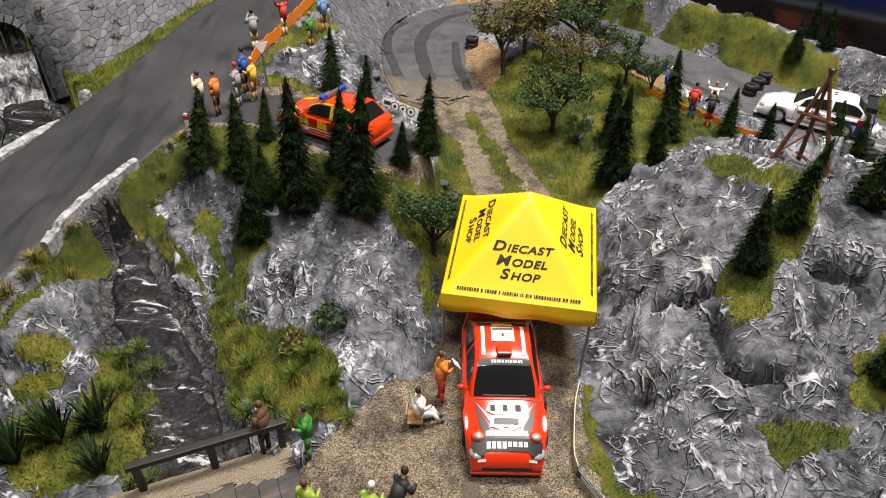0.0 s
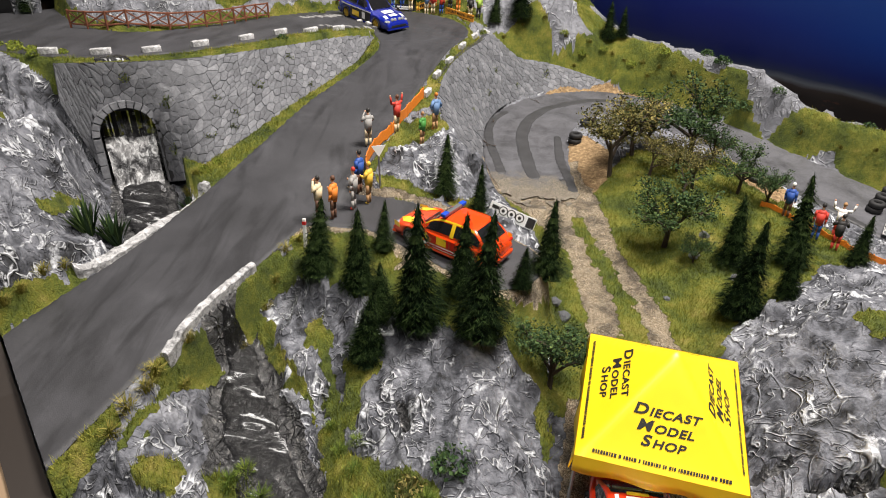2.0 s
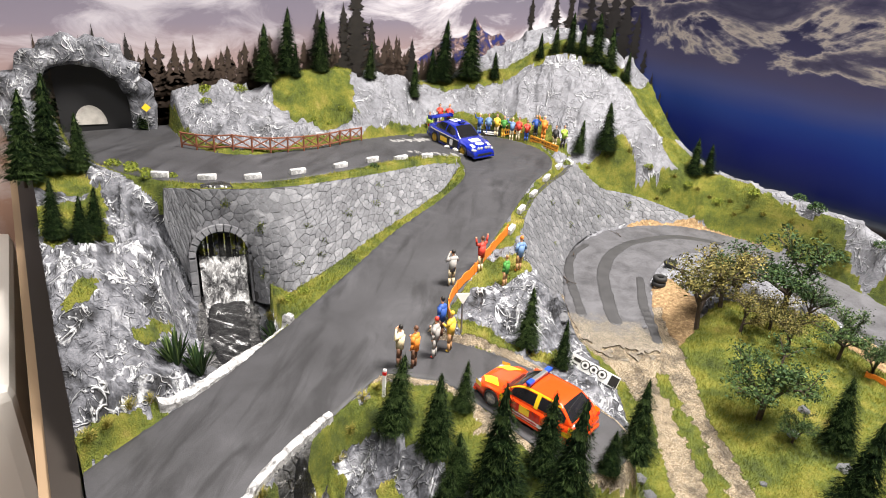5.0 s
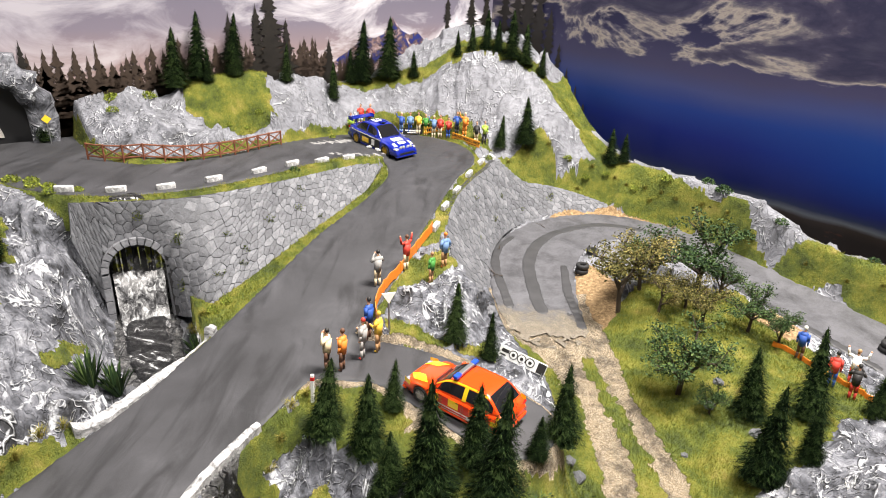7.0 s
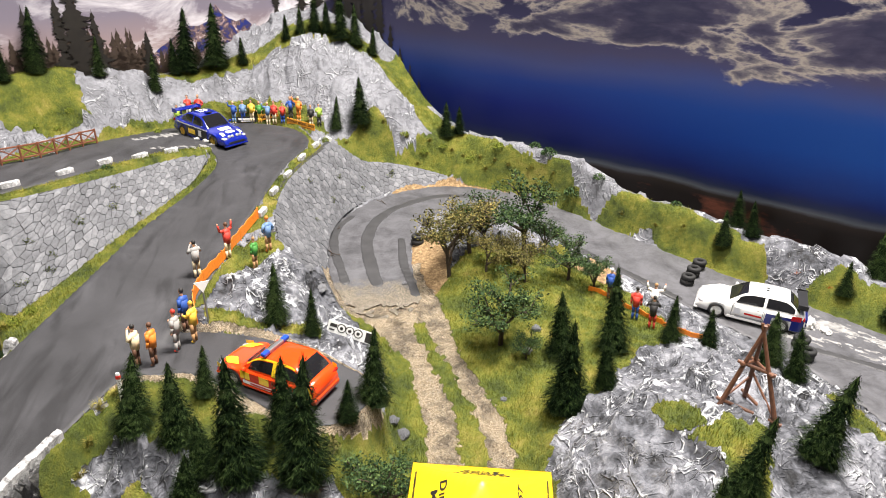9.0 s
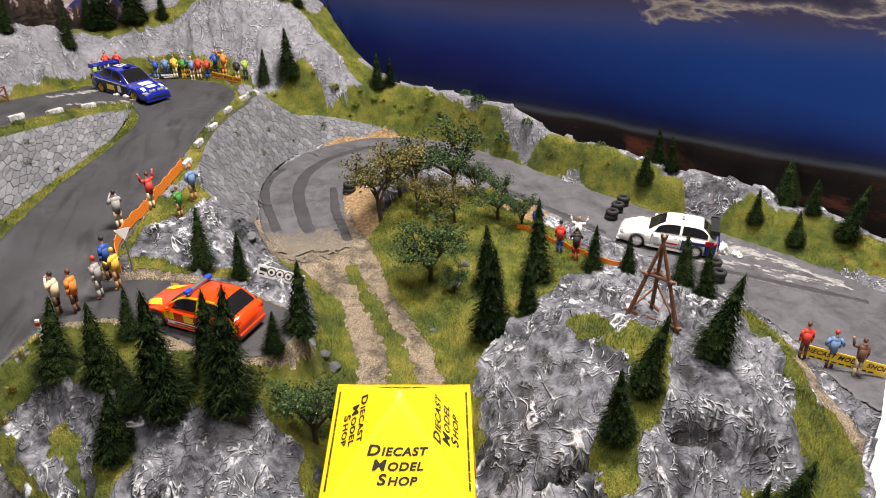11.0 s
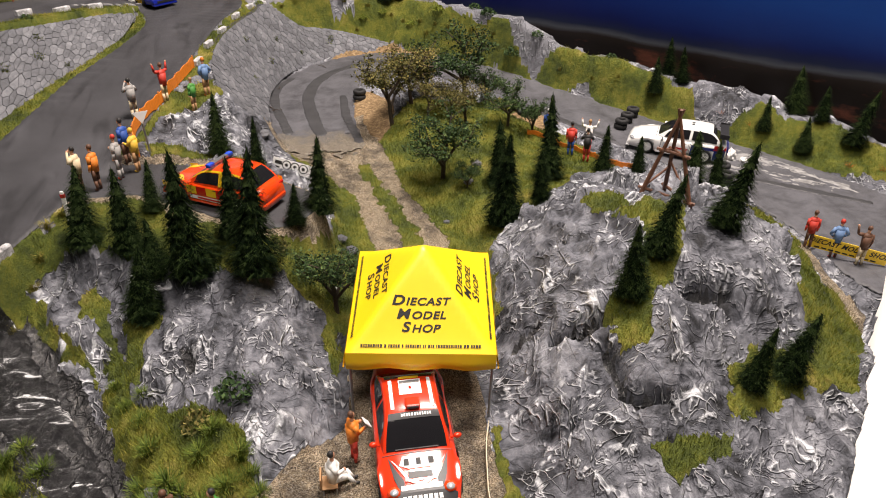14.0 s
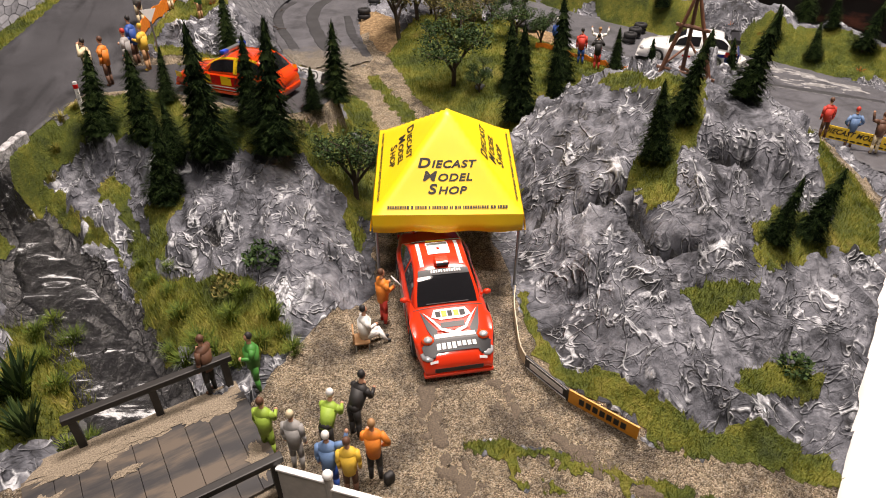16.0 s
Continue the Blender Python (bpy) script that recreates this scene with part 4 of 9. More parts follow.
# ---- printed backdrop panels ----
def sky_material(name, left):
    m, n, l, p = material(name)
    co = n.new("ShaderNodeTexCoord").outputs["Object"]
    mp = n.new("ShaderNodeMapping")
    mp.inputs["Scale"].default_value = (1.0, 1.0, 2.6)
    l.new(co, mp.inputs["Vector"])
    sep = n.new("ShaderNodeSeparateXYZ")
    l.new(co, sep.inputs[0])
    h = n.new("ShaderNodeMapRange")
    h.inputs["From Min"].default_value, h.inputs["From Max"].default_value = (0.28, 0.60) if left else (0.12, 0.56)
    l.new(sep.outputs["Z"], h.inputs["Value"])
    warp = noise_node(n, l, mp.outputs[0], 7.5, 10, 0.62, 0.7)
    if left:
        base = ramp(n, ((0.0, (0.34, 0.21, 0.16)), (0.28, (0.27, 0.20, 0.20)), (0.42, (0.17, 0.15, 0.19)), (0.6, (0.12, 0.115, 0.155)), (1.0, (0.07, 0.075, 0.12))))
        cloud = ramp(n, ((0.46, (0, 0, 0)), (0.64, (1, 1, 1))))
        l.new(h.outputs[0], base.inputs[0])
        l.new(warp, cloud.inputs[0])
        side = n.new("ShaderNodeMapRange")
        side.inputs["From Min"].default_value, side.inputs["From Max"].default_value, side.inputs["To Min"].default_value, side.inputs["To Max"].default_value = 0.25, 0.60, 0.45, 0.95
        l.new(sep.outputs["X"], side.inputs["Value"])
        c = mixrgb(n, l, math_node(n, l, "MULTIPLY", cloud.outputs[0], side.outputs[0]), base.outputs[0], (0.62, 0.60, 0.64))
    else:
        base = ramp(n, ((0.0, (0.004, 0.0028, 0.0022)), (0.215, (0.006, 0.004, 0.0035)), (0.238, (0.014, 0.010, 0.009)), (0.250, (0.055, 0.062, 0.075)), (0.266, (0.010, 0.015, 0.042)), (0.295, (0.003, 0.006, 0.062)),
                        (0.40, (0.004, 0.011, 0.118)), (0.48, (0.010, 0.030, 0.165)), (0.545, (0.042, 0.052, 0.145)), (0.60, (0.046, 0.044, 0.095)), (0.75, (0.018, 0.018, 0.050)), (1.0, (0.010, 0.012, 0.040))))
        wave = math_node(n, l, "MULTIPLY", math_node(n, l, "SUBTRACT", noise_node(n, l, mp.outputs[0], 5.0, 6, 0.6), 0.5), 0.05)
        l.new(math_node(n, l, "ADD", h.outputs[0], wave), base.inputs[0])
        # brown shore fields under the water line, clearer blue water to one side
        field = ramp(n, ((0.52, (0, 0, 0)), (0.66, (1, 1, 1))))
        l.new(noise_node(n, l, mp.outputs[0], 14, 7, 0.65), field.inputs[0])
        shore = n.new("ShaderNodeMapRange")
        shore.inputs["From Min"].default_value, shore.inputs["From Max"].default_value = 0.232, 0.222
        l.new(h.outputs[0], shore.inputs["Value"])
        c = mixrgb(n, l, math_node(n, l, "MULTIPLY", field.outputs[0], shore.outputs[0]), base.outputs[0], (0.085, 0.028, 0.016))
        clear = n.new("ShaderNodeMapRange")
        clear.inputs["From Min"].default_value, clear.inputs["From Max"].default_value, clear.inputs["To Max"].default_value = 0.50, 0.12, 0.75
        l.new(sep.outputs["Y"], clear.inputs["Value"])
        level = ramp(n, ((0.28, (0, 0, 0)), (0.40, (1, 1, 1)), (0.52, (0.8, 0.8, 0.8)), (0.60, (0, 0, 0))))
        l.new(math_node(n, l, "ADD", h.outputs[0], math_node(n, l, "MULTIPLY", wave, 2.0)), level.inputs[0])
        c = mixrgb(n, l, math_node(n, l, "MULTIPLY", clear.outputs[0], level.outputs[0]), c, (0.004, 0.046, 0.22))
        # banks of cloud: bright rims, dull violet bodies
        bank = math_node(n, l, "ADD", math_node(n, l, "MULTIPLY", noise_node(n, l, mp.outputs[0], 6.5, 9, 0.56, 0.45), 0.86), math_node(n, l, "MULTIPLY", noise_node(n, l, mp.outputs[0], 34, 6, 0.6, 0.2), 0.14))
        rise = n.new("ShaderNodeMapRange")
        rise.inputs["From Min"].default_value, rise.inputs["From Max"].default_value, rise.inputs["To Min"].default_value, rise.inputs["To Max"].default_value = 0.50, 0.64, -0.34, 0.03
        l.new(h.outputs[0], rise.inputs["Value"])
        dense = math_node(n, l, "ADD", bank, rise.outputs[0])
        body = ramp(n, ((0.455, (0.16, 0.15, 0.18)), (0.480, (0.30, 0.265, 0.24)), (0.505, (0.13, 0.12, 0.14)), (0.54, (0.050, 0.046, 0.080)), (0.60, (0.026, 0.026, 0.056)), (0.70, (0.050, 0.048, 0.080))))
        veil = ramp(n, ((0.438, (0, 0, 0)), (0.475, (1, 1, 1))))
        l.new(dense, body.inputs[0])
        l.new(dense, veil.inputs[0])
        c = mixrgb(n, l, veil.outputs[0], c, body.outputs[0])
    l.new(c, p.inputs["Base Color"])
    p.inputs["Roughness"].default_value = 0.38
    p.inputs["Specular IOR Level"].default_value = 0.25
    return m


TURN45 = Matrix.Rotation(radians(45), 4, "Z")
US, VS = 0.842, 0.992
right_panel = box_object("backdrop_right", US, US + 0.006, -0.35, VS + 0.006, -0.02, 0.545, sky_material("printed_sea_sky", False), TURN45)
tagged(right_panel, "printed photo panel of deep blue sea and clouds", "backdrop", kind="structure")
left_panel = box_object("backdrop_left", -0.3, US, VS, VS + 0.006, -0.02, 0.62, sky_material("printed_dawn_sky", True), TURN45)
tagged(left_panel, "printed photo panel of pale clouded evening sky", "backdrop", kind="structure")
trim = box_object("backdrop_trim", US - 0.003, US + 0.009, -0.35, VS - 0.001, 0.545, 0.551, WHITE, TURN45, 0.001)
tagged(trim, "thin white edge strip on top of the backdrop", "trim", kind="structure")

DARK_PRINT = simple("printed_dark_firs", (0.012, 0.010, 0.008), 0.5, var=0.4, size=90)
BROWN_PRINT = simple("printed_brown_wood", (0.036, 0.024, 0.017), 0.5, var=0.4, size=110)


def printed_fir(bm, x, z, h, w, rng):
    """A flat fir outline with ragged boughs in the print's plane."""
    left, right = [], []
    n = 24
    for k in range(n):
        t = k / (n - 1)
        r = w * (1 - t) ** 0.8 * (0.35 + 1.0 * rng.random()) * 0.5 + 0.0004
        zz = z + h * t
        left += [(x - r, zz), (x - r * 0.45, zz + h / n * 0.55)]
        right += [(x + r * (0.8 + 0.4 * rng.random()), zz), (x + r * 0.45, zz + h / n * 0.55)]
    for k in range(len(left) - 1):
        a, b, c, d = left[k], right[k], right[k + 1], left[k + 1]
        bm.faces.new([bm.verts.new((q[0], 0, q[1])) for q in (a, b, c, d)])


def printed_row(name, rows, mat, label, m):
    rng = random.Random(5)
    bm = bmesh.new()
    for x, z, h, w in rows:
        printed_fir(bm, x, z, h, w, rng)
    ob = part(name, bm, mat)
    ob.matrix_world = m
    return tagged(ob, label, "backdrop", kind="structure")


rng = random.Random(8)
west = TURN45 @ Matrix.Translation((0, VS - 0.0015, 0))
rows = [(0.0 + 0.0075 * k + rng.uniform(-.003, .003), 0.24, (rng.uniform(0.125, 0.160) if k < 68 else rng.uniform(0.10, 0.13)), rng.uniform(0.045, 0.075)) for k in range(108)]
printed_row("backdrop_forest", rows, BROWN_PRINT, "printed brown woodland on the backdrop", west)
rows = [(0.06, 0.26, 0.15, 0.05), (0.095, 0.26, 0.14, 0.045), (0.345, 0.28, 0.15, 0.06), (0.405, 0.28, 0.19, 0.085), (0.385, 0.28, 0.16, 0.06), (0.43, 0.27, 0.15, 0.06), (0.50, 0.28, 0.11, 0.05), (0.735, 0.33, 0.135, 0.04), (0.79, 0.34, 0.13, 0.05), (0.825, 0.34, 0.16, 0.055), (0.70, 0.30, 0.085, 0.04)]
west2 = TURN45 @ Matrix.Translation((0, VS - 0.0025, 0))
printed_row("backdrop_firs", rows, DARK_PRINT, "tall dark printed firs on the backdrop", west2)
east2 = TURN45 @ Matrix.Translation((US - 0.0025, 0, 0)) @ Matrix.Rotation(radians(90), 4, "Z")
rows = [(0.955, 0.30, 0.20, 0.07), (0.925, 0.28, 0.235, 0.08), (0.90, 0.27, 0.25, 0.085), (0.872, 0.25, 0.25, 0.085), (0.845, 0.22, 0.225, 0.08), (0.82, 0.2, 0.19, 0.07), (0.798, 0.2, 0.155, 0.06), (0.775, 0.2, 0.13, 0.055), (0.755, 0.2, 0.105, 0.045), (0.738, 0.2, 0.08, 0.04)]
printed_row("backdrop_firs_east", rows, DARK_PRINT, "tall dark printed firs on the backdrop", east2)


def printed_peak(name, x, z, w, h, m, seed):
    rng = random.Random(seed)
    bm = bmesh.new()
    top = [(x - w / 2 + w * k / 14, z + h * (1 - abs(k / 7 - 1)) ** 0.8 * (0.8 + 0.35 * rng.random())) for k in range(15)]
    for a, b in zip(top[:-1], top[1:]):
        bm.faces.new([bm.verts.new((q[0], 0, q[1])) for q in ((a[0], z - 0.03), (b[0], z - 0.03), b, a)])
    mat, n, l, p = material("printed_snow_peak")
    co = n.new("ShaderNodeTexCoord").outputs["Object"]
    r = ramp(n, ((0.42, (0.015, 0.025, 0.15)), (0.50, (0.08, 0.055, 0.06)), (0.57, (0.30, 0.20, 0.19)), (0.66, (0.60, 0.60, 0.66))))
    l.new(noise_node(n, l, co, 60, 8, 0.7, 1.0), r.inputs[0])
    l.new(r.outputs[0], p.inputs["Base Color"])
    p.inputs["Roughness"].default_value = 0.4
    ob = part(name, bm, mat)
    ob.matrix_world = m
    return tagged(ob, "printed snowy rocky mountain on the backdrop", "backdrop", kind="structure")


printed_peak("backdrop_peak", 0.62, 0.35, 0.24, 0.066, TURN45 @ Matrix.Translation((0, VS - 0.001, 0)), 3)

# ---- board edge, table and hall ----
bm = bmesh.new()
e = [(U0, V0 - 0.004, 0.118), (U0, 0.44, 0.168), (U0, VS, 0.262)]
rows = []
for u0, v0, z0 in e:
    rows.append([(u0 - 0.002, v0, z0), (u0 - 0.002, v0, z0 - 0.20), (u0 - 0.026, v0, z0 - 0.20), (u0 - 0.026, v0, z0)])
vs = [[bm.verts.new(((u0 - v0) * ROOT, (u0 + v0) * ROOT, max(z0, -0.02))) for u0, v0, z0 in r] for r in rows]
for a, b in zip(vs[:-1], vs[1:]):
    for k in range(4):
        bm.faces.new((a[k], b[k], b[(k + 1) % 4], a[(k + 1) % 4]))
bm.faces.new(vs[0])
bm.faces.new(vs[-1][::-1])
bmesh.ops.recalc_face_normals(bm, faces=bm.faces)
tagged(part("fascia", bm, TAN), "tan laminate fascia board along the model's edge", "trim", kind="structure")
bm = bmesh.new()
vs = [[bm.verts.new(((a - v0) * ROOT, (a + v0) * ROOT, z0 + h)) for a, h in ((u0 - 0.0018, 0.0035), (u0 - 0.0018, -0.01), (u0 - 0.0190, -0.01), (u0 - 0.0190, 0.0035))] for u0, v0, z0 in e]
for a, b in zip(vs[:-1], vs[1:]):
    for k in range(4):
        bm.faces.new((a[k], b[k], b[(k + 1) % 4], a[(k + 1) % 4]))
bm.faces.new(vs[0])
bm.faces.new(vs[-1][::-1])
bmesh.ops.recalc_face_normals(bm, faces=bm.faces)
tagged(part("edge_strip", bm, simple("dark_edge", (0.02, 0.015, 0.012), 0.5)), "dark brown edge strip along the fascia", "trim", kind="structure")


def wood_material():
    m, n, l, p = material("brown_table_wood")
    co = n.new("ShaderNodeTexCoord").outputs["Object"]
    mp = n.new("ShaderNodeMapping")
    mp.inputs["Scale"].default_value = (1.0, 9.0, 1.0)
    l.new(co, mp.inputs["Vector"])
    r = ramp(n, ((0.3, (0.06, 0.028, 0.014)), (0.5, (0.16, 0.08, 0.04)), (0.7, (0.26, 0.15, 0.085))))
    l.new(noise_node(n, l, mp.outputs[0], 9, 8, 0.65, 0.8), r.inputs[0])
    l.new(r.outputs[0], p.inputs["Base Color"])
    p.inputs["Roughness"].default_value = 0.4
    return m


table = empty("display_table", pose(0, 0, -0.02, 0, 0, 45), "brown wooden display table carrying the model", "table")
part("tabletop", add_box(bmesh.new(), (2.0, 2.2, 0.03), Matrix.Translation((0.3, 0.4, -0.0185)), 0.003), wood_material(), table)
for lx in (-0.6, 1.2):
    for ly in (-0.6, 1.4):
        part("leg", add_box(bmesh.new(), (0.06, 0.06, 0.70), Matrix.Translation((lx, ly, -0.384)), 0.004), TAN, table)
sheet_white = box_object("display_board", U0 - 0.03, US, V0 - 0.62, V0 - 0.004, -0.0185, 0.062, simple("white_board", (0.74, 0.72, 0.69), 0.5, var=0.03, size=8), TURN45, 0.003)
tagged(sheet_white, "plain white board standing beside the model on the table", "board")
tagged(box_object("white_box", -0.42, -0.066, 0.62, 0.978, -0.0185, 0.175, simple("white_card", (0.62, 0.60, 0.57), 0.5, var=0.04, size=10), TURN45, 0.012), "large plain white box beside the model", "box")

# unseen hall shell added round the table; walls and ceiling darkened against bounced light
WALLPAINT = simple("hall_wall", (0.11, 0.108, 0.105), 0.8, size=3)
for nm, a in (("wall_north", (-2.6, 2.6, 3.0, 3.1)), ("wall_south", (-2.6, 2.6, -2.1, -2.0)), ("wall_west", (-2.7, -2.6, -2.1, 3.1)), ("wall_east", (2.6, 2.7, -2.1, 3.1))):
    tagged(box_object(nm, *a, -0.78, 1.95, WALLPAINT), "unseen dark grey hall wall, toned to cut bounced light", "wall", kind="structure")
tagged(box_object("floor", -2.7, 2.7, -2.1, 3.1, -0.86, -0.785, simple("hall_floor", (0.22, 0.2, 0.18), 0.6, size=4)), "dull brown-grey hall floor", "floor", kind="structure")
tagged(box_object("ceiling", -2.7, 2.7, -2.1, 3.1, 1.955, 2.0, simple("hall_ceiling", (0.16, 0.16, 0.16), 0.8, size=4)), "unseen dark grey hall ceiling, toned to cut bounced light", "ceiling", kind="structure")


# ---- vegetation ----
def leaf_material(name, dark, mid, light, rough=0.75, patches=0):
    m, n, l, p = material(name)
    g = n.new("ShaderNodeNewGeometry")
    o = n.new("ShaderNodeObjectInfo")
    r = ramp(n, ((0.0, dark), (0.55, mid), (1.0, light)))
    tone = math_node(n, l, "MULTIPLY", o.outputs["Random"], 0.2)
    if patches:
        tone = math_node(n, l, "MULTIPLY", math_node(n, l, "SUBTRACT", noise_node(n, l, n.new("ShaderNodeTexCoord").outputs["Object"], patches, 6, 0.7), 0.40), 2.4)
    l.new(math_node(n, l, "ADD", math_node(n, l, "MULTIPLY", g.outputs["Random Per Island"], 0.5 if patches else 0.8), tone, True), r.inputs[0])
    l.new(r.outputs[0], p.inputs["Base Color"])
    p.inputs["Roughness"].default_value = rough
    p.inputs["Specular IOR Level"].default_value = 0.2
    return m


NEEDLES = leaf_material("fir_needles", (0.0012, 0.0030, 0.0016), (0.0058, 0.0120, 0.0045), (0.058, 0.088, 0.028), 0.95)
NEEDLES.node_tree.nodes["Principled BSDF"].inputs["Specular IOR Level"].default_value = 0.04
LEAVES = leaf_material("dark_foliage", (0.010, 0.024, 0.010), (0.034, 0.068, 0.022), (0.115, 0.165, 0.050))
LEAVES_BROWN = leaf_material("olive_brown_foliage", (0.030, 0.038, 0.012), (0.115, 0.105, 0.030), (0.32, 0.26, 0.085))
BLADES = leaf_material("static_grass_fibre", (0.045, 0.068, 0.010), (0.17, 0.19, 0.022), (0.44, 0.38, 0.09), 0.75, 30)
WEED = leaf_material("bright_weed", (0.06, 0.09, 0.012), (0.16, 0.20, 0.025), (0.34, 0.36, 0.06))
BARK = simple("dark_bark", (0.05, 0.035, 0.024), 0.85, var=0.3, size=500, bump=0.4)


class Soup:
    """A plain list of triangles and quads, linked as one mesh."""

    def __init__(self):
        self.v, self.f = [], []

    def face(self, *pts):
        k = len(self.v)
        self.v += [tuple(p) for p in pts]
        self.f.append(tuple(range(k, k + len(pts))))

    def mesh(self, name, mat):
        me = bpy.data.meshes.new(name)
        me.from_pydata(self.v, [], self.f)
        me.materials.append(mat)
        return me


def fir_mesh(seed, fat=0.30):
    """A bottle-brush fir of unit height: a dark core wrapped in rings of fine drooping needle sprays."""
    rng = random.Random(seed)
    s = Soup()
    for k in range(14):
        z0, z1 = 0.05 + 0.066 * k, 0.05 + 0.066 * (k + 1.7)
        r0 = fat * 0.66 * (1 - k / 14) ** 0.72
        for j in range(9):
            a, b = math.tau * j / 9 + k, math.tau * (j + 1) / 9 + k
            q = rng.uniform(0.85, 1.1)
            s.face((r0 * q * math.cos(a), r0 * q * math.sin(a), z0), (r0 * q * math.cos(b), r0 * q * math.sin(b), z0 - 0.01), (0, 0, min(z1, 0.98)))
    levels = 30
    for k in range(levels):
        t = k / levels
        z = 0.055 + 0.925 * t
        reach = fat * (1 - t) ** 0.68 * rng.uniform(0.86, 1.10) * (1 - 0.25 * max(0.0, 0.12 - t) / 0.12) + 0.008
        count = int(28 * (1 - t) ** 0.7) + 7
        for j in range(count):
            a = math.tau * (j + rng.random() * 0.9) / count
            r = reach * rng.uniform(0.74, 1.12)
            d = Vector((math.cos(a), math.sin(a), 0))
            n = Vector((-d.y, d.x, 0))
            tip = d * r + Vector((0, 0, z - 0.20 * r + rng.uniform(-0.016, 0.014)))
            root = d * r * 0.50 + Vector((0, 0, z + 0.01))
            for _ in range(10):
                foot = root.lerp(tip, rng.uniform(0.0, 0.75))
                end = foot + (tip - root) * rng.uniform(0.28, 0.48) + n * r * rng.uniform(-0.26, 0.26) + Vector((0, 0, rng.uniform(-0.016, 0.020)))
                w = n * (0.0022 + 0.0055 * r) * rng.uniform(0.7, 1.3)
                s.face(foot - w, foot + w, end)
    for _ in range(10):
        s.face((-0.003, 0, 0.93), (0.003, 0, 0.93), (rng.uniform(-0.012, 0.012), rng.uniform(-0.012, 0.012), rng.uniform(0.97, 1.02)))
    return s.mesh("crown", NEEDLES)


FIR_CROWNS = [fir_mesh(k, f) for k, f in ((1, 0.275), (2, 0.295), (3, 0.26))]
bm = bmesh.new()
add_tube(bm, (0, 0, -0.06), (0, 0, 0.95), 0.018, 0.003, 7)
FIR_TRUNK = bpy.data.meshes.new("trunk")
bm.to_mesh(FIR_TRUNK)
bm.free()
FIR_TRUNK.materials.append(BARK)
pick = random.Random(21)


def fir(x, y, h, lean=(0.0, 0.0), group="model firs"):
    ob = empty("fir_tree", Matrix.LocRotScale((x, y, ground_at(x, y) - 0.001), Euler((radians(lean[1]), radians(lean[0]), pick.uniform(0, 6.28))), None) if lean == (0.0, 0.0)
               else Matrix.Translation((x, y, ground_at(x, y) - 0.001)) @ Euler((radians(lean[1]), radians(lean[0]), 0)).to_matrix().to_4x4(),
               "dark green bottle-brush model fir tree" if h > 0.05 else "small dark green bottle-brush model fir", "tree", group)
    wide = pick.uniform(0.92, 1.12)
    for name, me in (("trunk", FIR_TRUNK), ("crown", pick.choice(FIR_CROWNS))):
        o = new(name, me)
        o.parent = ob
        o.scale = (h * wide, h * wide, h)
    return ob


FIRS_KNOLL = [(-0.121, 0.379, 0.044)]
FIRS_EAST = [(0.143, 0.443, 0.083), (0.160, 0.522, 0.064), (0.177, 0.453, 0.049), (0.272, 0.539, 0.050), (0.304, 0.527, 0.040), (0.342, 0.490, 0.052), (0.356, 0.472, 0.052),
             (0.404, 0.703, 0.046), (0.428, 0.722, 0.046), (0.435, 0.698, 0.046), (0.492, 0.602, 0.042), (0.535, 0.612, 0.056), (0.519, 0.564, 0.040), (0.544, 0.58, 0.040)]
FIRS_HILL = [(-0.070, 0.972, 0.050), (-0.033, 0.972, 0.070), (0.096, 1.001, 0.055), (0.116, 1.003, 0.044), (-0.575, 0.53, 0.088), (-0.578, 0.563, 0.098), (-0.560, 0.582, 0.060), (-0.466, 0.444, 0.050),
             (-0.464, 0.482, 0.043), (-0.455, 0.458, 0.042), (-0.465, 0.883, 0.045), (-0.439, 0.913, 0.044), (-0.500, 0.862, 0.080), (-0.478, 0.886, 0.088), (-0.445, 0.922, 0.082), (-0.385, 0.962, 0.055),
             (-0.324, 0.99, 0.055), (-0.298, 1.06, 0.096), (-0.257, 1.075, 0.096), (-0.311, 1.045, 0.055), (-0.216, 1.078, 0.042), (-0.61, 0.748, 0.048), (-0.127, 1.095, 0.043),
             (-0.149, 1.093, 0.040), (-0.105, 1.099, 0.062), (-0.087, 1.095, 0.050), (-0.064, 1.09, 0.075), (-0.041, 1.087, 0.064), (-0.015, 1.085, 0.045)]
for x, y, h in FIRS_KNOLL + FIRS_EAST + FIRS_HILL:
    fir(x, y, h, lean=(pick.uniform(-2.5, 2.5), pick.uniform(-11, -6)))
for x, y, h, lx, ly in ((-0.176, 0.412, 0.061, 4, -13), (-0.141, 0.398, 0.063, 0, -6), (-0.129, 0.428, 0.040, 1, -13), (-0.094, 0.365, 0.090, -1, -6), (-0.053, 0.356, 0.089, 3, -13), (-0.008, 0.418, 0.061, 1, -14),
                        (-0.0925, 0.519, 0.054, 0, -14), (-0.062, 0.513, 0.043, 0, -14), (-0.026, 0.396, 0.031, 2, -12), (-0.128, 0.351, 0.056, 7, -5), (-0.067, 0.384, 0.060, 1, -10), (0.208, 0.519, 0.083, 1, -14),
                        (0.199, 0.298, 0.058, 12, -4), (0.259, 0.321, 0.062, 12, -4), (0.560, 0.545, 0.066, 14, -4), (0.177, 0.278, 0.050, -2, -5), (0.232, 0.223, 0.044, 8, -4), (0.265, 0.235, 0.048, 14, -4)):
    fir(x, y, h, (lx, ly), "model firs")


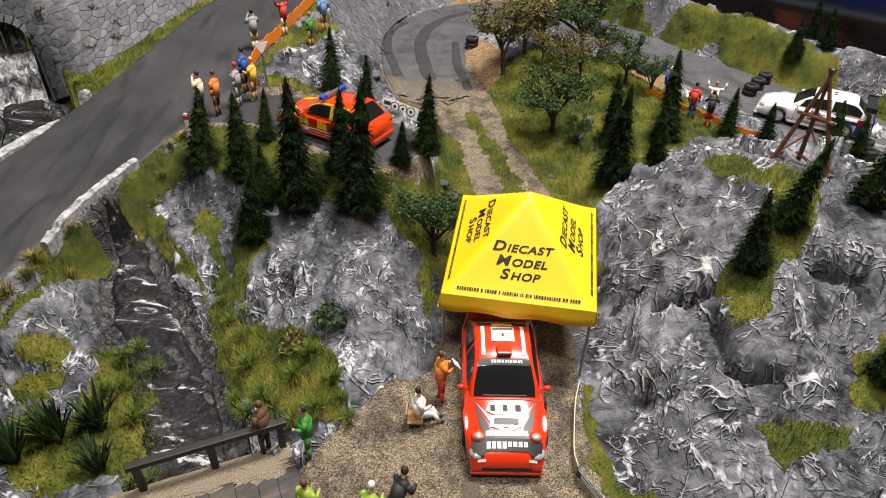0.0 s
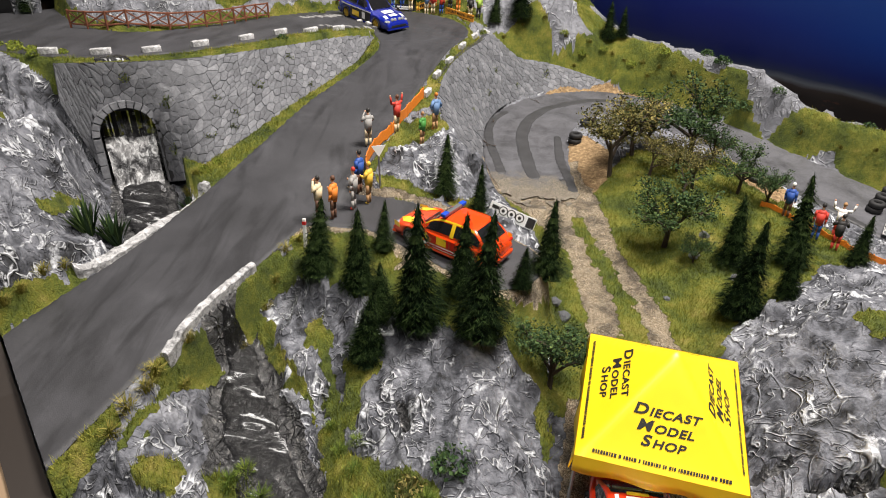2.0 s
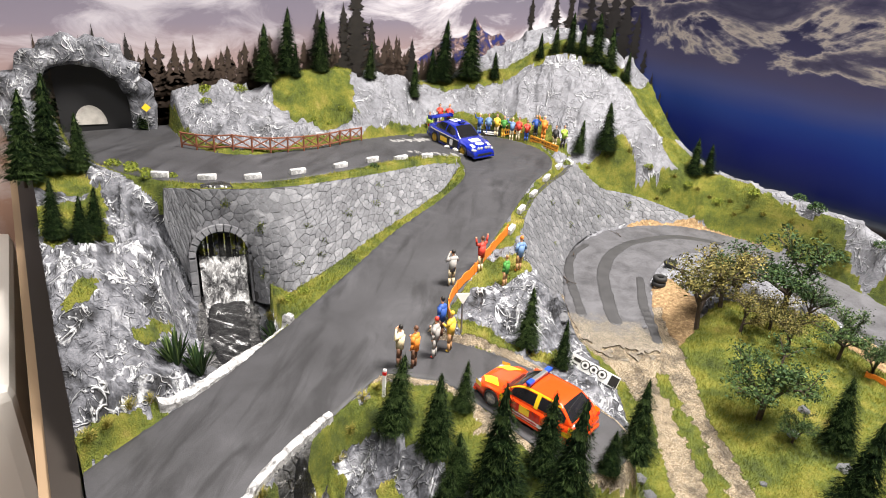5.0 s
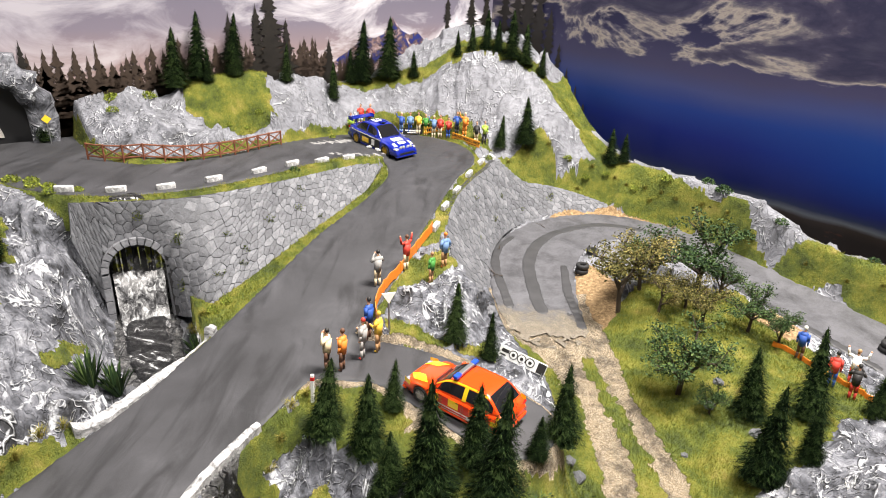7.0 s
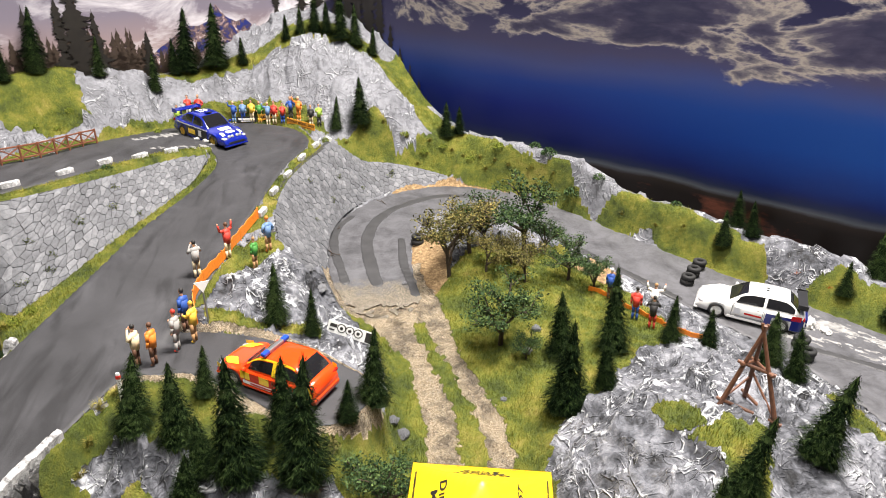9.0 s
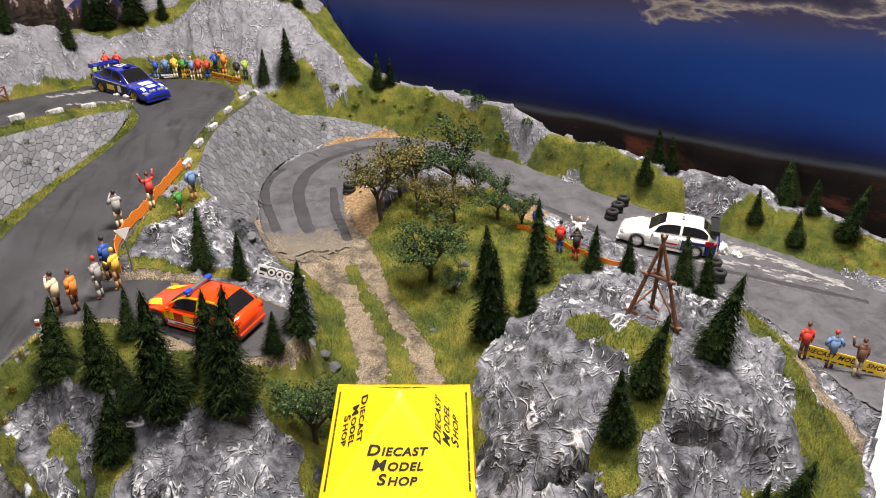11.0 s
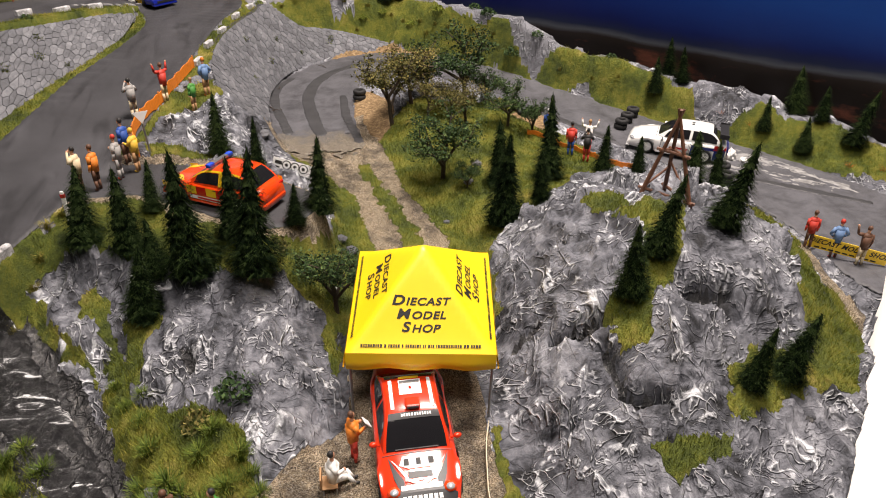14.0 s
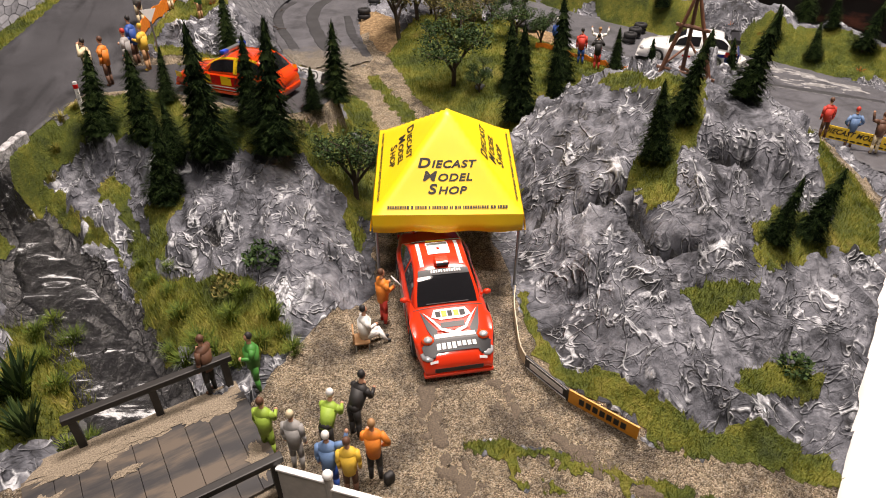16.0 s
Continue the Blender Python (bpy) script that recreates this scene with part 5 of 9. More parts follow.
def broadleaf_meshes(seed, spread, leaves, mat):
    """Trunk with forked limbs, and a crown of leaf clumps at the twig ends. Unit height."""
    rng = random.Random(seed)
    bm = bmesh.new()
    ends = []

    def grow(a, d, length, r, level):
        b = a + d * length
        add_tube(bm, a, b, r, r * 0.68, 6 if level < 2 else 4, caps=False)
        if level >= 2:
            ends.append((a + b) / 2)
        elif level == 1 and rng.random() < 0.6:
            ends.append(b)
        if level == 3:
            ends.append(b)
            return
        for k in range(3 if level else 4):
            turn = math.tau * (k + rng.random() * 0.7) / (3 if level else 4)
            side = Vector((math.cos(turn), math.sin(turn), 0))
            nd = (d * rng.uniform(0.45, 1.15) + side * rng.uniform(0.35, 0.95) * spread).normalized()
            grow(a.lerp(b, rng.uniform(0.55, 1.0)) if level else a.lerp(b, rng.uniform(0.5, 1.0)), nd, length * rng.uniform(0.5, 0.95), r * 0.62, level + 1)

    grow(Vector((0, 0, -0.04)), Vector((rng.uniform(-.12, .12), rng.uniform(-.12, .12), 1)).normalized(), 0.40, 0.035, 0)
    trunk = bpy.data.meshes.new("trunk")
    top = max(v.co.z for v in bm.verts)
    for v in bm.verts:
        v.co *= 0.92 / top
    bm.to_mesh(trunk)
    bm.free()
    trunk.materials.append(BARK)
    s = Soup()
    for e in ends:
        e = e * (0.92 / top)
        c = e + Vector((rng.uniform(-.02, .02), rng.uniform(-.02, .02), rng.uniform(-.01, .03)))
        for _ in range(leaves):
            p = c + Vector((rng.gauss(0, 0.05), rng.gauss(0, 0.05), rng.gauss(0, 0.036)))
            a, b = Vector((rng.gauss(0, 1), rng.gauss(0, 1), rng.gauss(0, 0.6))).normalized(), Vector((rng.gauss(0, 1), rng.gauss(0, 1), rng.gauss(0, 1))).normalized()
            k = rng.uniform(0.012, 0.026)
            s.face(p - a * k, p + b * k * 0.6, p + a * k, p - b * k * 0.6)
    return trunk, s.mesh("crown", mat)


BROAD_KINDS = [broadleaf_meshes(4, 0.85, 44, LEAVES), broadleaf_meshes(9, 0.95, 44, LEAVES), broadleaf_meshes(6, 0.85, 34, LEAVES_BROWN)]


def broadleaf(x, y, h, kind, wide, label):
    ob = empty("broadleaf_tree", pose(x, y, ground_at(x, y) - 0.001, 0, 0, pick.uniform(0, 360)), label, "tree", "model broadleaf trees")
    for name, me in zip(("trunk", "crown"), BROAD_KINDS[kind]):
        o = new(name, me)
        o.parent = ob
        o.scale = (h * wide, h * wide, h)
    return ob


GREEN_L, BROWN_L = "model broadleaf tree with dark green foliage clumps", "model broadleaf tree with sparse olive-brown foliage"
for x, y, h, k, w in ((0.07, 0.663, 0.085, 2, 0.95), (0.097, 0.70, 0.075, 2, 1.0), (0.165, 0.72, 0.098, 0, 0.95), (0.108, 0.547, 0.078, 1, 1.0), (0.127, 0.52, 0.034, 1, 0.9), (0.204, 0.661, 0.060, 0, 0.9),
                      (0.228, 0.642, 0.046, 1, 0.9), (0.120, 0.735, 0.060, 0, 0.9), (0.142, 0.677, 0.045, 2, 1.1), (0.192, 0.725, 0.052, 1, 0.9), (0.11, 0.66, 0.05, 2, 1.0), (-0.002, 0.359, 0.062, 1, 0.95), (0.15, 0.64, 0.05, 2, 1.0)):
    broadleaf(x, y, h, k, w, BROWN_L if k == 2 else GREEN_L)


def bush_mesh(seed, mat, count=260):
    rng = random.Random(seed)
    s = Soup()
    for _ in range(count):
        d = Vector((rng.gauss(0, 1), rng.gauss(0, 1), abs(rng.gauss(0, 0.9)))).normalized()
        p = d * rng.uniform(0.55, 1.0)
        p.z *= 0.8
        a, b = Vector((rng.gauss(0, 1), rng.gauss(0, 1), rng.gauss(0, 1))).normalized(), Vector((rng.gauss(0, 1), rng.gauss(0, 1), rng.gauss(0, 1))).normalized()
        s.face(p - a * 0.16, p + b * 0.09, p + a * 0.16, p - b * 0.09)
    return s.mesh("bush", mat)


BUSHES = {"green": bush_mesh(1, LEAVES), "weed": bush_mesh(2, WEED), "brown": bush_mesh(3, LEAVES_BROWN, 200)}


def bush(x, y, r, kind, label):
    ob = new("bush", BUSHES[kind])
    ob.matrix_world = pose(x, y, ground_at(x, y) - 0.001, 0, 0, pick.uniform(0, 360))
    ob.scale = (r, r, r)
    return tagged(ob, label, "bush", "model bushes")


for x, y, r in ((-0.061, 0.275, 0.013), (0.235, 0.905, 0.012), (0.262, 0.86, 0.013), (0.22, 0.93, 0.010), (0.29, 0.84, 0.009), (-0.300, 0.735, 0.007), (0.37, 0.77, 0.008), (0.205, 0.155, 0.010)):
    bush(x, y, r, "green", "small dark green foliage bush")
for x, y, r in ((-0.040, 0.380, 0.010), (-0.083, 0.262, 0.010)):
    bush(x, y, r, "brown", "sparse olive-brown twiggy bush")
for x, y, r in ((0.03, 0.985, 0.008), (0.06, 0.982, 0.008), (0.09, 0.985, 0.007), (0.13, 0.965, 0.008), (0.17, 0.95, 0.009), (-0.545, 0.61, 0.009), (-0.515, 0.60, 0.008), (-0.49, 0.59, 0.007), (-0.235, 0.815, 0.008),
                (-0.245, 0.80, 0.008), (-0.52, 0.83, 0.010), (-0.55, 0.80, 0.010), (-0.32, 0.52, 0.008), (-0.43, 0.86, 0.005), (-0.41, 0.87, 0.005), (-0.4, 0.89, 0.006), (-0.085, 0.945, 0.007), (-0.31, 0.93, 0.006), (-0.224, 0.822, 0.007), (-0.312, 0.534, 0.007), (-0.305, 0.548, 0.006), (-0.226, 0.795, 0.005), (-0.468, 0.60, 0.006), (-0.50, 0.602, 0.007), (-0.525, 0.612, 0.008), (-0.535, 0.775, 0.008)):
    bush(x, y, r, "weed", "bright yellow-green weedy tuft")


TUFT_GREEN = leaf_material("long_grass_fibre", (0.035, 0.060, 0.010), (0.095, 0.145, 0.020), (0.24, 0.27, 0.05), 0.7)
TUFT_DRY = leaf_material("dry_grass_fibre", (0.075, 0.080, 0.014), (0.21, 0.19, 0.035), (0.42, 0.34, 0.10), 0.7)
FLOWER = leaf_material("orange_flower_fibre", (0.25, 0.05, 0.01), (0.55, 0.13, 0.02), (0.75, 0.30, 0.05), 0.7)


def tuft_mesh(seed, mat, blades=150, splay=0.55):
    """A tuft of long bent blades, unit height."""
    rng = random.Random(seed)
    s = Soup()
    for _ in range(blades):
        a, q = rng.uniform(0, math.tau), rng.random() ** 0.7
        d = Vector((math.cos(a), math.sin(a), 0))
        n = Vector((-d.y, d.x, 0)) * 0.018
        foot = d * 0.38 * q
        high = rng.uniform(0.45, 1.0) * (1 - 0.35 * q)
        mid = foot + d * splay * 0.25 * q + Vector((0, 0, high * 0.6))
        tip = foot + d * splay * rng.uniform(0.3, 1.0) + Vector((0, 0, high))
        s.face(foot - n, foot + n, mid + n * 0.8, mid - n * 0.8)
        s.face(mid - n * 0.8, mid + n * 0.8, tip)
    return s.mesh("grass_tuft", mat)


TUFTS = {"green": [tuft_mesh(k, TUFT_GREEN) for k in (1, 2)], "dry": [tuft_mesh(k, TUFT_DRY) for k in (3, 4)], "flower": [tuft_mesh(5, FLOWER, 40, 0.7)]}


def grass_tuft(x, y, h, kind):
    ob = new("grass_tuft", pick.choice(TUFTS[kind]))
    ob.matrix_world = pose(x, y, ground_at(x, y) - 0.0012, pick.uniform(-8, 2), pick.uniform(-6, 6), pick.uniform(0, 360)) @ Matrix.Diagonal((h, h, h, 1))
    return tagged(ob, {"green": "long green model grass tuft", "dry": "yellow-green model grass tuft", "flower": "small orange model flower clump"}[kind], "grass tuft", "model grass tufts")


# stream banks and bridge side: long green grass
for x, y, h in ((-0.194, 0.270, 0.012), (-0.187, 0.280, 0.011), (-0.172, 0.264, 0.013), (-0.119, 0.278, 0.011), (-0.109, 0.254, 0.013), (-0.096, 0.232, 0.015), (-0.104, 0.226, 0.014),
                (-0.121, 0.296, 0.009), (-0.0735, 0.255, 0.012), (-0.058, 0.240, 0.013), (-0.053, 0.230, 0.012), (-0.0645, 0.224, 0.014), (-0.148, 0.193, 0.011), (-0.157, 0.190, 0.011), (-0.189, 0.239, 0.014), (-0.186, 0.249, 0.012), (-0.183, 0.2115, 0.016),
                (-0.172, 0.2276, 0.014), (-0.080, 0.244, 0.013), (-0.140, 0.308, 0.008), (-0.131, 0.292, 0.009), (-0.047, 0.219, 0.011), (-0.088, 0.226, 0.014), (-0.076, 0.218, 0.013), (-0.113, 0.238, 0.013), (-0.205, 0.205, 0.015), (-0.197, 0.222, 0.014)):
    grass_tuft(x, y, h, "green")
# road verges and far bank: short yellow-green grass
for x, y, h in ((-0.360, 0.350, 0.010), (-0.3565, 0.369, 0.010), (-0.351, 0.383, 0.009), (-0.364, 0.338, 0.011), (-0.197, 0.442, 0.008), (-0.206, 0.432, 0.009), (-0.212, 0.397, 0.009), (-0.208, 0.412, 0.009), (-0.222, 0.373, 0.009), (-0.239, 0.318, 0.010),
                (-0.249, 0.308, 0.012), (-0.250, 0.297, 0.012), (-0.241, 0.3375, 0.010), (-0.253, 0.281, 0.012), (-0.255, 0.266, 0.012), (0.034, 0.985, 0.008), (0.069, 0.9875, 0.008), (0.103, 0.9825, 0.008), (0.144, 0.959, 0.009), (0.183, 0.934, 0.009),
                (0.213, 0.9126, 0.009), (0.240, 0.887, 0.008), (0.152, 0.948, 0.008), (0.314, 0.803, 0.007), (0.346, 0.767, 0.007), (0.371, 0.742, 0.007), (-0.341, 0.5505, 0.012), (-0.329, 0.535, 0.010), (-0.319, 0.528, 0.009), (0.05, 0.975, 0.008),
                (0.120, 0.972, 0.008), (0.165, 0.945, 0.008), (0.0, 0.978, 0.008), (-0.03, 0.968, 0.008), (-0.055, 0.955, 0.007)):
    grass_tuft(x, y, h, "dry")
for x, y, h in ((0.547, 0.525, 0.008), (0.576, 0.511, 0.009), (0.457, 0.637, 0.007), (0.481, 0.614, 0.006)):
    grass_tuft(x, y, h, "flower")


def spiky_plant(x, y, h, seed):
    rng = random.Random(seed)
    s = Soup()
    for _ in range(46):
        a, r = rng.uniform(0, math.tau), rng.uniform(0.1, 0.55)
        d = Vector((math.cos(a), math.sin(a), 0))
        n = Vector((-d.y, d.x, 0)) * 0.05
        foot, tip = d * 0.12 * rng.random(), d * r + Vector((0, 0, rng.uniform(0.6, 1.0)))
        mid = foot.lerp(tip, 0.6) + Vector((0, 0, 0.08))
        s.face(foot - n, foot + n, mid + n * 0.8, tip, mid - n * 0.8)
    ob = new("spiky_plant", s.mesh("spiky_plant", LEAVES))
    ob.matrix_world = pose(x, y, ground_at(x, y) - 0.001, 0, 0, rng.uniform(0, 360))
    ob.scale = (h, h, h)
    return tagged(ob, "dark green spiky plant with upright leaves", "plant", "spiky plants")


for k, (x, y, h) in enumerate(((-0.362, 0.43, 0.030), (-0.350, 0.442, 0.030), (-0.322, 0.52, 0.028), (-0.192, 0.20, 0.028), (-0.180, 0.215, 0.028), (-0.205, 0.185, 0.026), (-0.17, 0.19, 0.022), (-0.337, 0.545, 0.026), (-0.330, 0.556, 0.022))):
    spiky_plant(x, y, h, k)


def grass_fibres(count=660000):
    """Static grass: short fibres standing on the grass zones."""
    g = np.random.default_rng(4)
    u, v = g.uniform(U0, U1, count), g.uniform(V0, V1, count)
    x, y = (u - v) * ROOT, (u + v) * ROOT
    keep = (lookup(G_COVER[0].astype(float), x, y) > 0.5) & (lookup(G_ROAD, x, y) > 0.001)
    x, y = x[keep], y[keep]
    z = lookup(G_TOP, x, y) - 0.0004
    n = len(x)
    tall = (0.0013 + 0.0024 * g.random(n)) * (0.4 + 1.3 * fbm(x, y, 60, 3)) + 0.0036 * (g.random(n) < 0.05) * fbm(x, y, 90, 2)
    tall += np.where((y < 0.33) & (x < 0.0), 0.0045 * g.random(n) ** 2, 0)
    a = g.uniform(0, math.tau, n)
    lean = g.uniform(0.1, 0.7, n) * tall
    b = g.uniform(0, math.tau, n)
    w = 0.00028
    verts = np.empty((n, 3, 3))
    verts[:, 0] = np.c_[x - w * np.cos(a), y - w * np.sin(a), z]
    verts[:, 1] = np.c_[x + w * np.cos(a), y + w * np.sin(a), z]
    verts[:, 2] = np.c_[x + lean * np.cos(b), y + lean * np.sin(b), z + tall]
    faces = np.arange(n * 3).reshape(n, 3)
    ob = link_mesh("grass", verts.reshape(-1, 3).tolist(), faces.tolist(), BLADES, False)
    return tagged(ob, "short yellow-green static grass fibres", "grass", kind="stuff")


grass_fibres()


# ---- model cars ----
def paint(name, c, rough=0.22):
    return simple(name, c, rough, var=0.03, size=300, coat=0.7)


RED, ORANGE, BLUE, CARWHITE, PAINT_YELLOW = paint("red_car_paint", (0.68, 0.038, 0.010)), paint("orange_car_paint", (0.74, 0.060, 0.008)), paint("blue_car_paint", (0.006, 0.016, 0.24)), paint("white_car_paint", (0.80, 0.80, 0.79)), paint("yellow_car_paint", (0.85, 0.55, 0.02))
DARKBLUE = paint("dark_blue_paint", (0.012, 0.02, 0.16))
GLASS = simple("dark_car_glass", (0.012, 0.012, 0.014), 0.06, var=0.0)
GLASS.node_tree.nodes["Principled BSDF"].inputs["Specular IOR Level"].default_value = 0.8
LAMP = simple("headlamp_glass", (0.42, 0.43, 0.45), 0.10, 0.3, var=0.3)
TAILRED = simple("red_lamp_plastic", (0.5, 0.012, 0.01), 0.15)
TYRE = simple("tyre_rubber", (0.014, 0.014, 0.015), 0.75, var=0.2)
GOLD = simple("gold_rim", (0.62, 0.42, 0.06), 0.3, 0.6)
RIMWHITE = simple("white_rim", (0.75, 0.75, 0.74), 0.35)
SILVER = simple("silver_rim", (0.55, 0.56, 0.58), 0.3, 0.8)
BARBLUE = simple("blue_beacon_glass", (0.02, 0.07, 0.5), 0.1)


class CarForm:
    """Half breadth and heights along the car, x forward, in metres at 1:43."""

    def __init__(self, hatch, length=0.103, breadth=0.0432, high=0.0335):
        self.L, self.W, self.hatch, self.high = length, breadth / 2, hatch, high
        self.wheels = (0.0300 * length / 0.103, -0.0300 * length / 0.103)
        k = length / 0.103
        self.ws, self.rf = (0.0215 * k, 0.0050 * k) if hatch else (0.0190 * k, 0.0030 * k)
        self.rr, self.rw = (-0.0330 * k, -0.0455 * k) if hatch else (-0.0215 * k, -0.0370 * k)

    def half(self, x):
        t = x / (self.L / 2)
        return self.W * (1 - 0.16 * abs(t) ** 5 - 0.05 * abs(t) ** 2) * (1.0 + 0.022 * sum(math.exp(-((x - w) / 0.009) ** 2) for w in self.wheels))

    def top(self, x):
        xs = [-self.L / 2, -self.L / 2 + 0.003, self.rw, self.ws, self.L / 2 - 0.010, self.L / 2 - 0.003, self.L / 2]
        zs = [0.0175, 0.0225, 0.0235, 0.0212, 0.0178, 0.0145, 0.0105]
        return float(np.interp(x, xs, zs))

    def deck(self, x, y):
        """Height of bonnet or boot at a place."""
        s = min(1.0, abs(y) / self.half(x))
        return self.top(x) - 0.0022 * s ** 3

    def sill(self, x):
        z = 0.0042
        for w in self.wheels:
            d = abs(x - w)
            if d < 0.0082:
                z = max(z, 0.0068 + math.sqrt(max(0, 0.0082 ** 2 - d * d)))
        return z


def car_body(form):
    bm = bmesh.new()
    n = 72
    rings = []
    for i in range(n + 1):
        x = -form.L / 2 + form.L * i / n
        h, t, s = form.half(x), form.top(x), form.sill(x)
        low = min(s, t - 0.004)
        side = [(h * 0.55, 0.0042), (h * 0.965, low), (h, low + (t - low) * 0.35), (h * 0.995, low + (t - low) * 0.62), (h * 0.95, t - 0.0026), (h * 0.82, t - 0.0011), (h * 0.45, t - 0.0002), (0, t)]
        ring = [bm.verts.new((x, y, z)) for y, z in side] + [bm.verts.new((x, -y, z)) for y, z in reversed(side[:-1])]
        rings.append(ring)
    for a, b in zip(rings[:-1], rings[1:]):
        for k in range(len(a)):
            bm.faces.new((a[k], b[k], b[(k + 1) % len(a)], a[(k + 1) % len(a)]))
    bm.faces.new(rings[0])
    bm.faces.new(rings[-1][::-1])
    bmesh.ops.recalc_face_normals(bm, faces=bm.faces)
    return bm


def cabin_point(form, x, a, lift=0.0):
    """A place on the cabin's skin: x along, a across from the right belt line (-1) over the roof to the left one (1)."""
    zb, tall = form.top(x) - 0.0016, form.high - 0.0202
    f, r = max(1e-4, (form.ws - x) / (form.ws - form.rf)), max(1e-4, (x - form.rw) / (form.rr - form.rw))
    h = tall * (1 + f ** -5 + r ** -5) ** -0.2
    base = form.W * 0.90 * (1 - 0.10 * (2 * (x - form.rw) / (form.ws - form.rw) - 1) ** 4)
    roof = base - (base - form.W * 0.66) * h / tall
    side = 1 if a > 0 else -1
    a = abs(a)
    if a > 0.5:
        t = (1 - a) / 0.5
        y, z = base - (base - roof) * t ** 1.25, zb + h * t * 0.96
    else:
        q = a / 0.5
        y, z = roof * q, zb + h * (0.96 + 0.075 * (1 - q ** 2.6))
    return Vector((x, side * (y + lift * (0.9 if a > 0.5 else 0.2)), z + lift * (0.3 if a > 0.5 else 1.0)))


def patch(form, x0, x1, a0, a1, lift=0.0003, nx=10, na=10, slant=0.0):
    """A piece of the cabin's skin: glass, a pillar or a sticker. slant leans its front edge back towards the roof."""
    bm = bmesh.new()
    g = []
    for i in range(nx + 1):
        row = []
        for j in range(na + 1):
            a = a0 + (a1 - a0) * j / na
            x = x0 + (x1 - x0) * i / nx
            x += slant * (1 - abs(a)) * (i / nx)
            row.append(bm.verts.new(cabin_point(form, x, a, lift)))
        g.append(row)
    for i in range(nx):
        for j in range(na):
            bm.faces.new((g[i][j], g[i + 1][j], g[i + 1][j + 1], g[i][j + 1]))
    return bm


def cabin(form):
    return patch(form, form.rw + 0.0001, form.ws - 0.0001, -1, 1, 0.0, 40, 32)


def screen(form, a0, a1, t0, t1, lift):
    """A strip of the windscreen between shares t of its height."""
    x = lambda t: form.ws + (form.rf - 0.0015 - form.ws) * t
    return patch(form, x(t1), x(t0), a0, a1, lift)


def decal(form, x0, x1, y0, y1, z=None, lift=0.00035, nx=5, ny=5, skew=0.0):
    """A thin sticker that follows bonnet or roof."""
    bm = bmesh.new()
    g = []
    for i in range(nx + 1):
        row = []
        for j in range(ny + 1):
            x, y = x0 + (x1 - x0) * i / nx, y0 + (y1 - y0) * j / ny
            x += skew * (j / ny - 0.5)
            zz = form.deck(x, y) if z is None else cabin_point(form, x, max(-0.5, min(0.5, 0.5 * y / (form.W * 0.66)))).z
            row.append(bm.verts.new((x, y, zz + lift)))
        g.append(row)
    for i in range(nx):
        for j in range(ny):
            bm.faces.new((g[i][j], g[i + 1][j], g[i + 1][j + 1], g[i][j + 1]))
    return bm


def deck_shape(form, corners, lift=0.0005):
    """A sticker of any outline that follows the bonnet."""
    bm = bmesh.new()
    bm.faces.new([bm.verts.new((x, y, 0)) for x, y in corners])
    bmesh.ops.triangulate(bm, faces=bm.faces)
    bmesh.ops.subdivide_edges(bm, edges=bm.edges, cuts=4, use_grid_fill=True)
    for v in bm.verts:
        v.co.z = form.deck(v.co.x, v.co.y) + lift
    bmesh.ops.recalc_face_normals(bm, faces=bm.faces)
    if sum(q.normal.z for q in bm.faces) < 0:
        bmesh.ops.reverse_faces(bm, faces=bm.faces)
    return bm


def side_decal(form, side, x0, x1, z0, z1, lift=0.0004, n=8):
    bm = bmesh.new()
    cols = []
    for i in range(n + 1):
        x = x0 + (x1 - x0) * i / n
        y = side * (form.half(x) + lift)
        cols.append((bm.verts.new((x, y, z0)), bm.verts.new((x, y, z1))))
    for a, b in zip(cols[:-1], cols[1:]):
        bm.faces.new((a[0], b[0], b[1], a[1]))
    return bm


def wheel_meshes(rim_mat, spokes=6):
    tyre, rim = bmesh.new(), bmesh.new()
    prof = [(0.0055, -0.0026), (0.0066, -0.0027), (0.0073, -0.0018), (0.0073, 0.0018), (0.0066, 0.0027), (0.0055, 0.0026)]
    n = 24
    rings = [[tyre.verts.new((r * math.cos(math.tau * k / n), w, r * math.sin(math.tau * k / n))) for r, w in prof] for k in range(n)]
    for k in range(n):
        a, b = rings[k], rings[(k + 1) % n]
        for j in range(len(prof)):
            tyre.faces.new((a[j], b[j], b[(j + 1) % len(prof)], a[(j + 1) % len(prof)]))
    bmesh.ops.recalc_face_normals(tyre, faces=tyre.faces)
    add_tube(rim, (0, -0.0012, 0), (0, 0.0012, 0), 0.0056, 0.0056, 20)
    for sgn in (-1, 1):
        for k in range(spokes):
            a = math.tau * k / spokes
            add_box(rim, (0.0042, 0.0008, 0.0011), Matrix.Translation((0, sgn * 0.0021, 0)) @ Matrix.Rotation(a, 4, "Y") @ Matrix.Translation((0.0026, 0, 0)), 0)
        add_tube(rim, (0, sgn * 0.0010, 0), (0, sgn * 0.0027, 0), 0.0013, 0.0011, 10)
    return tyre, rim


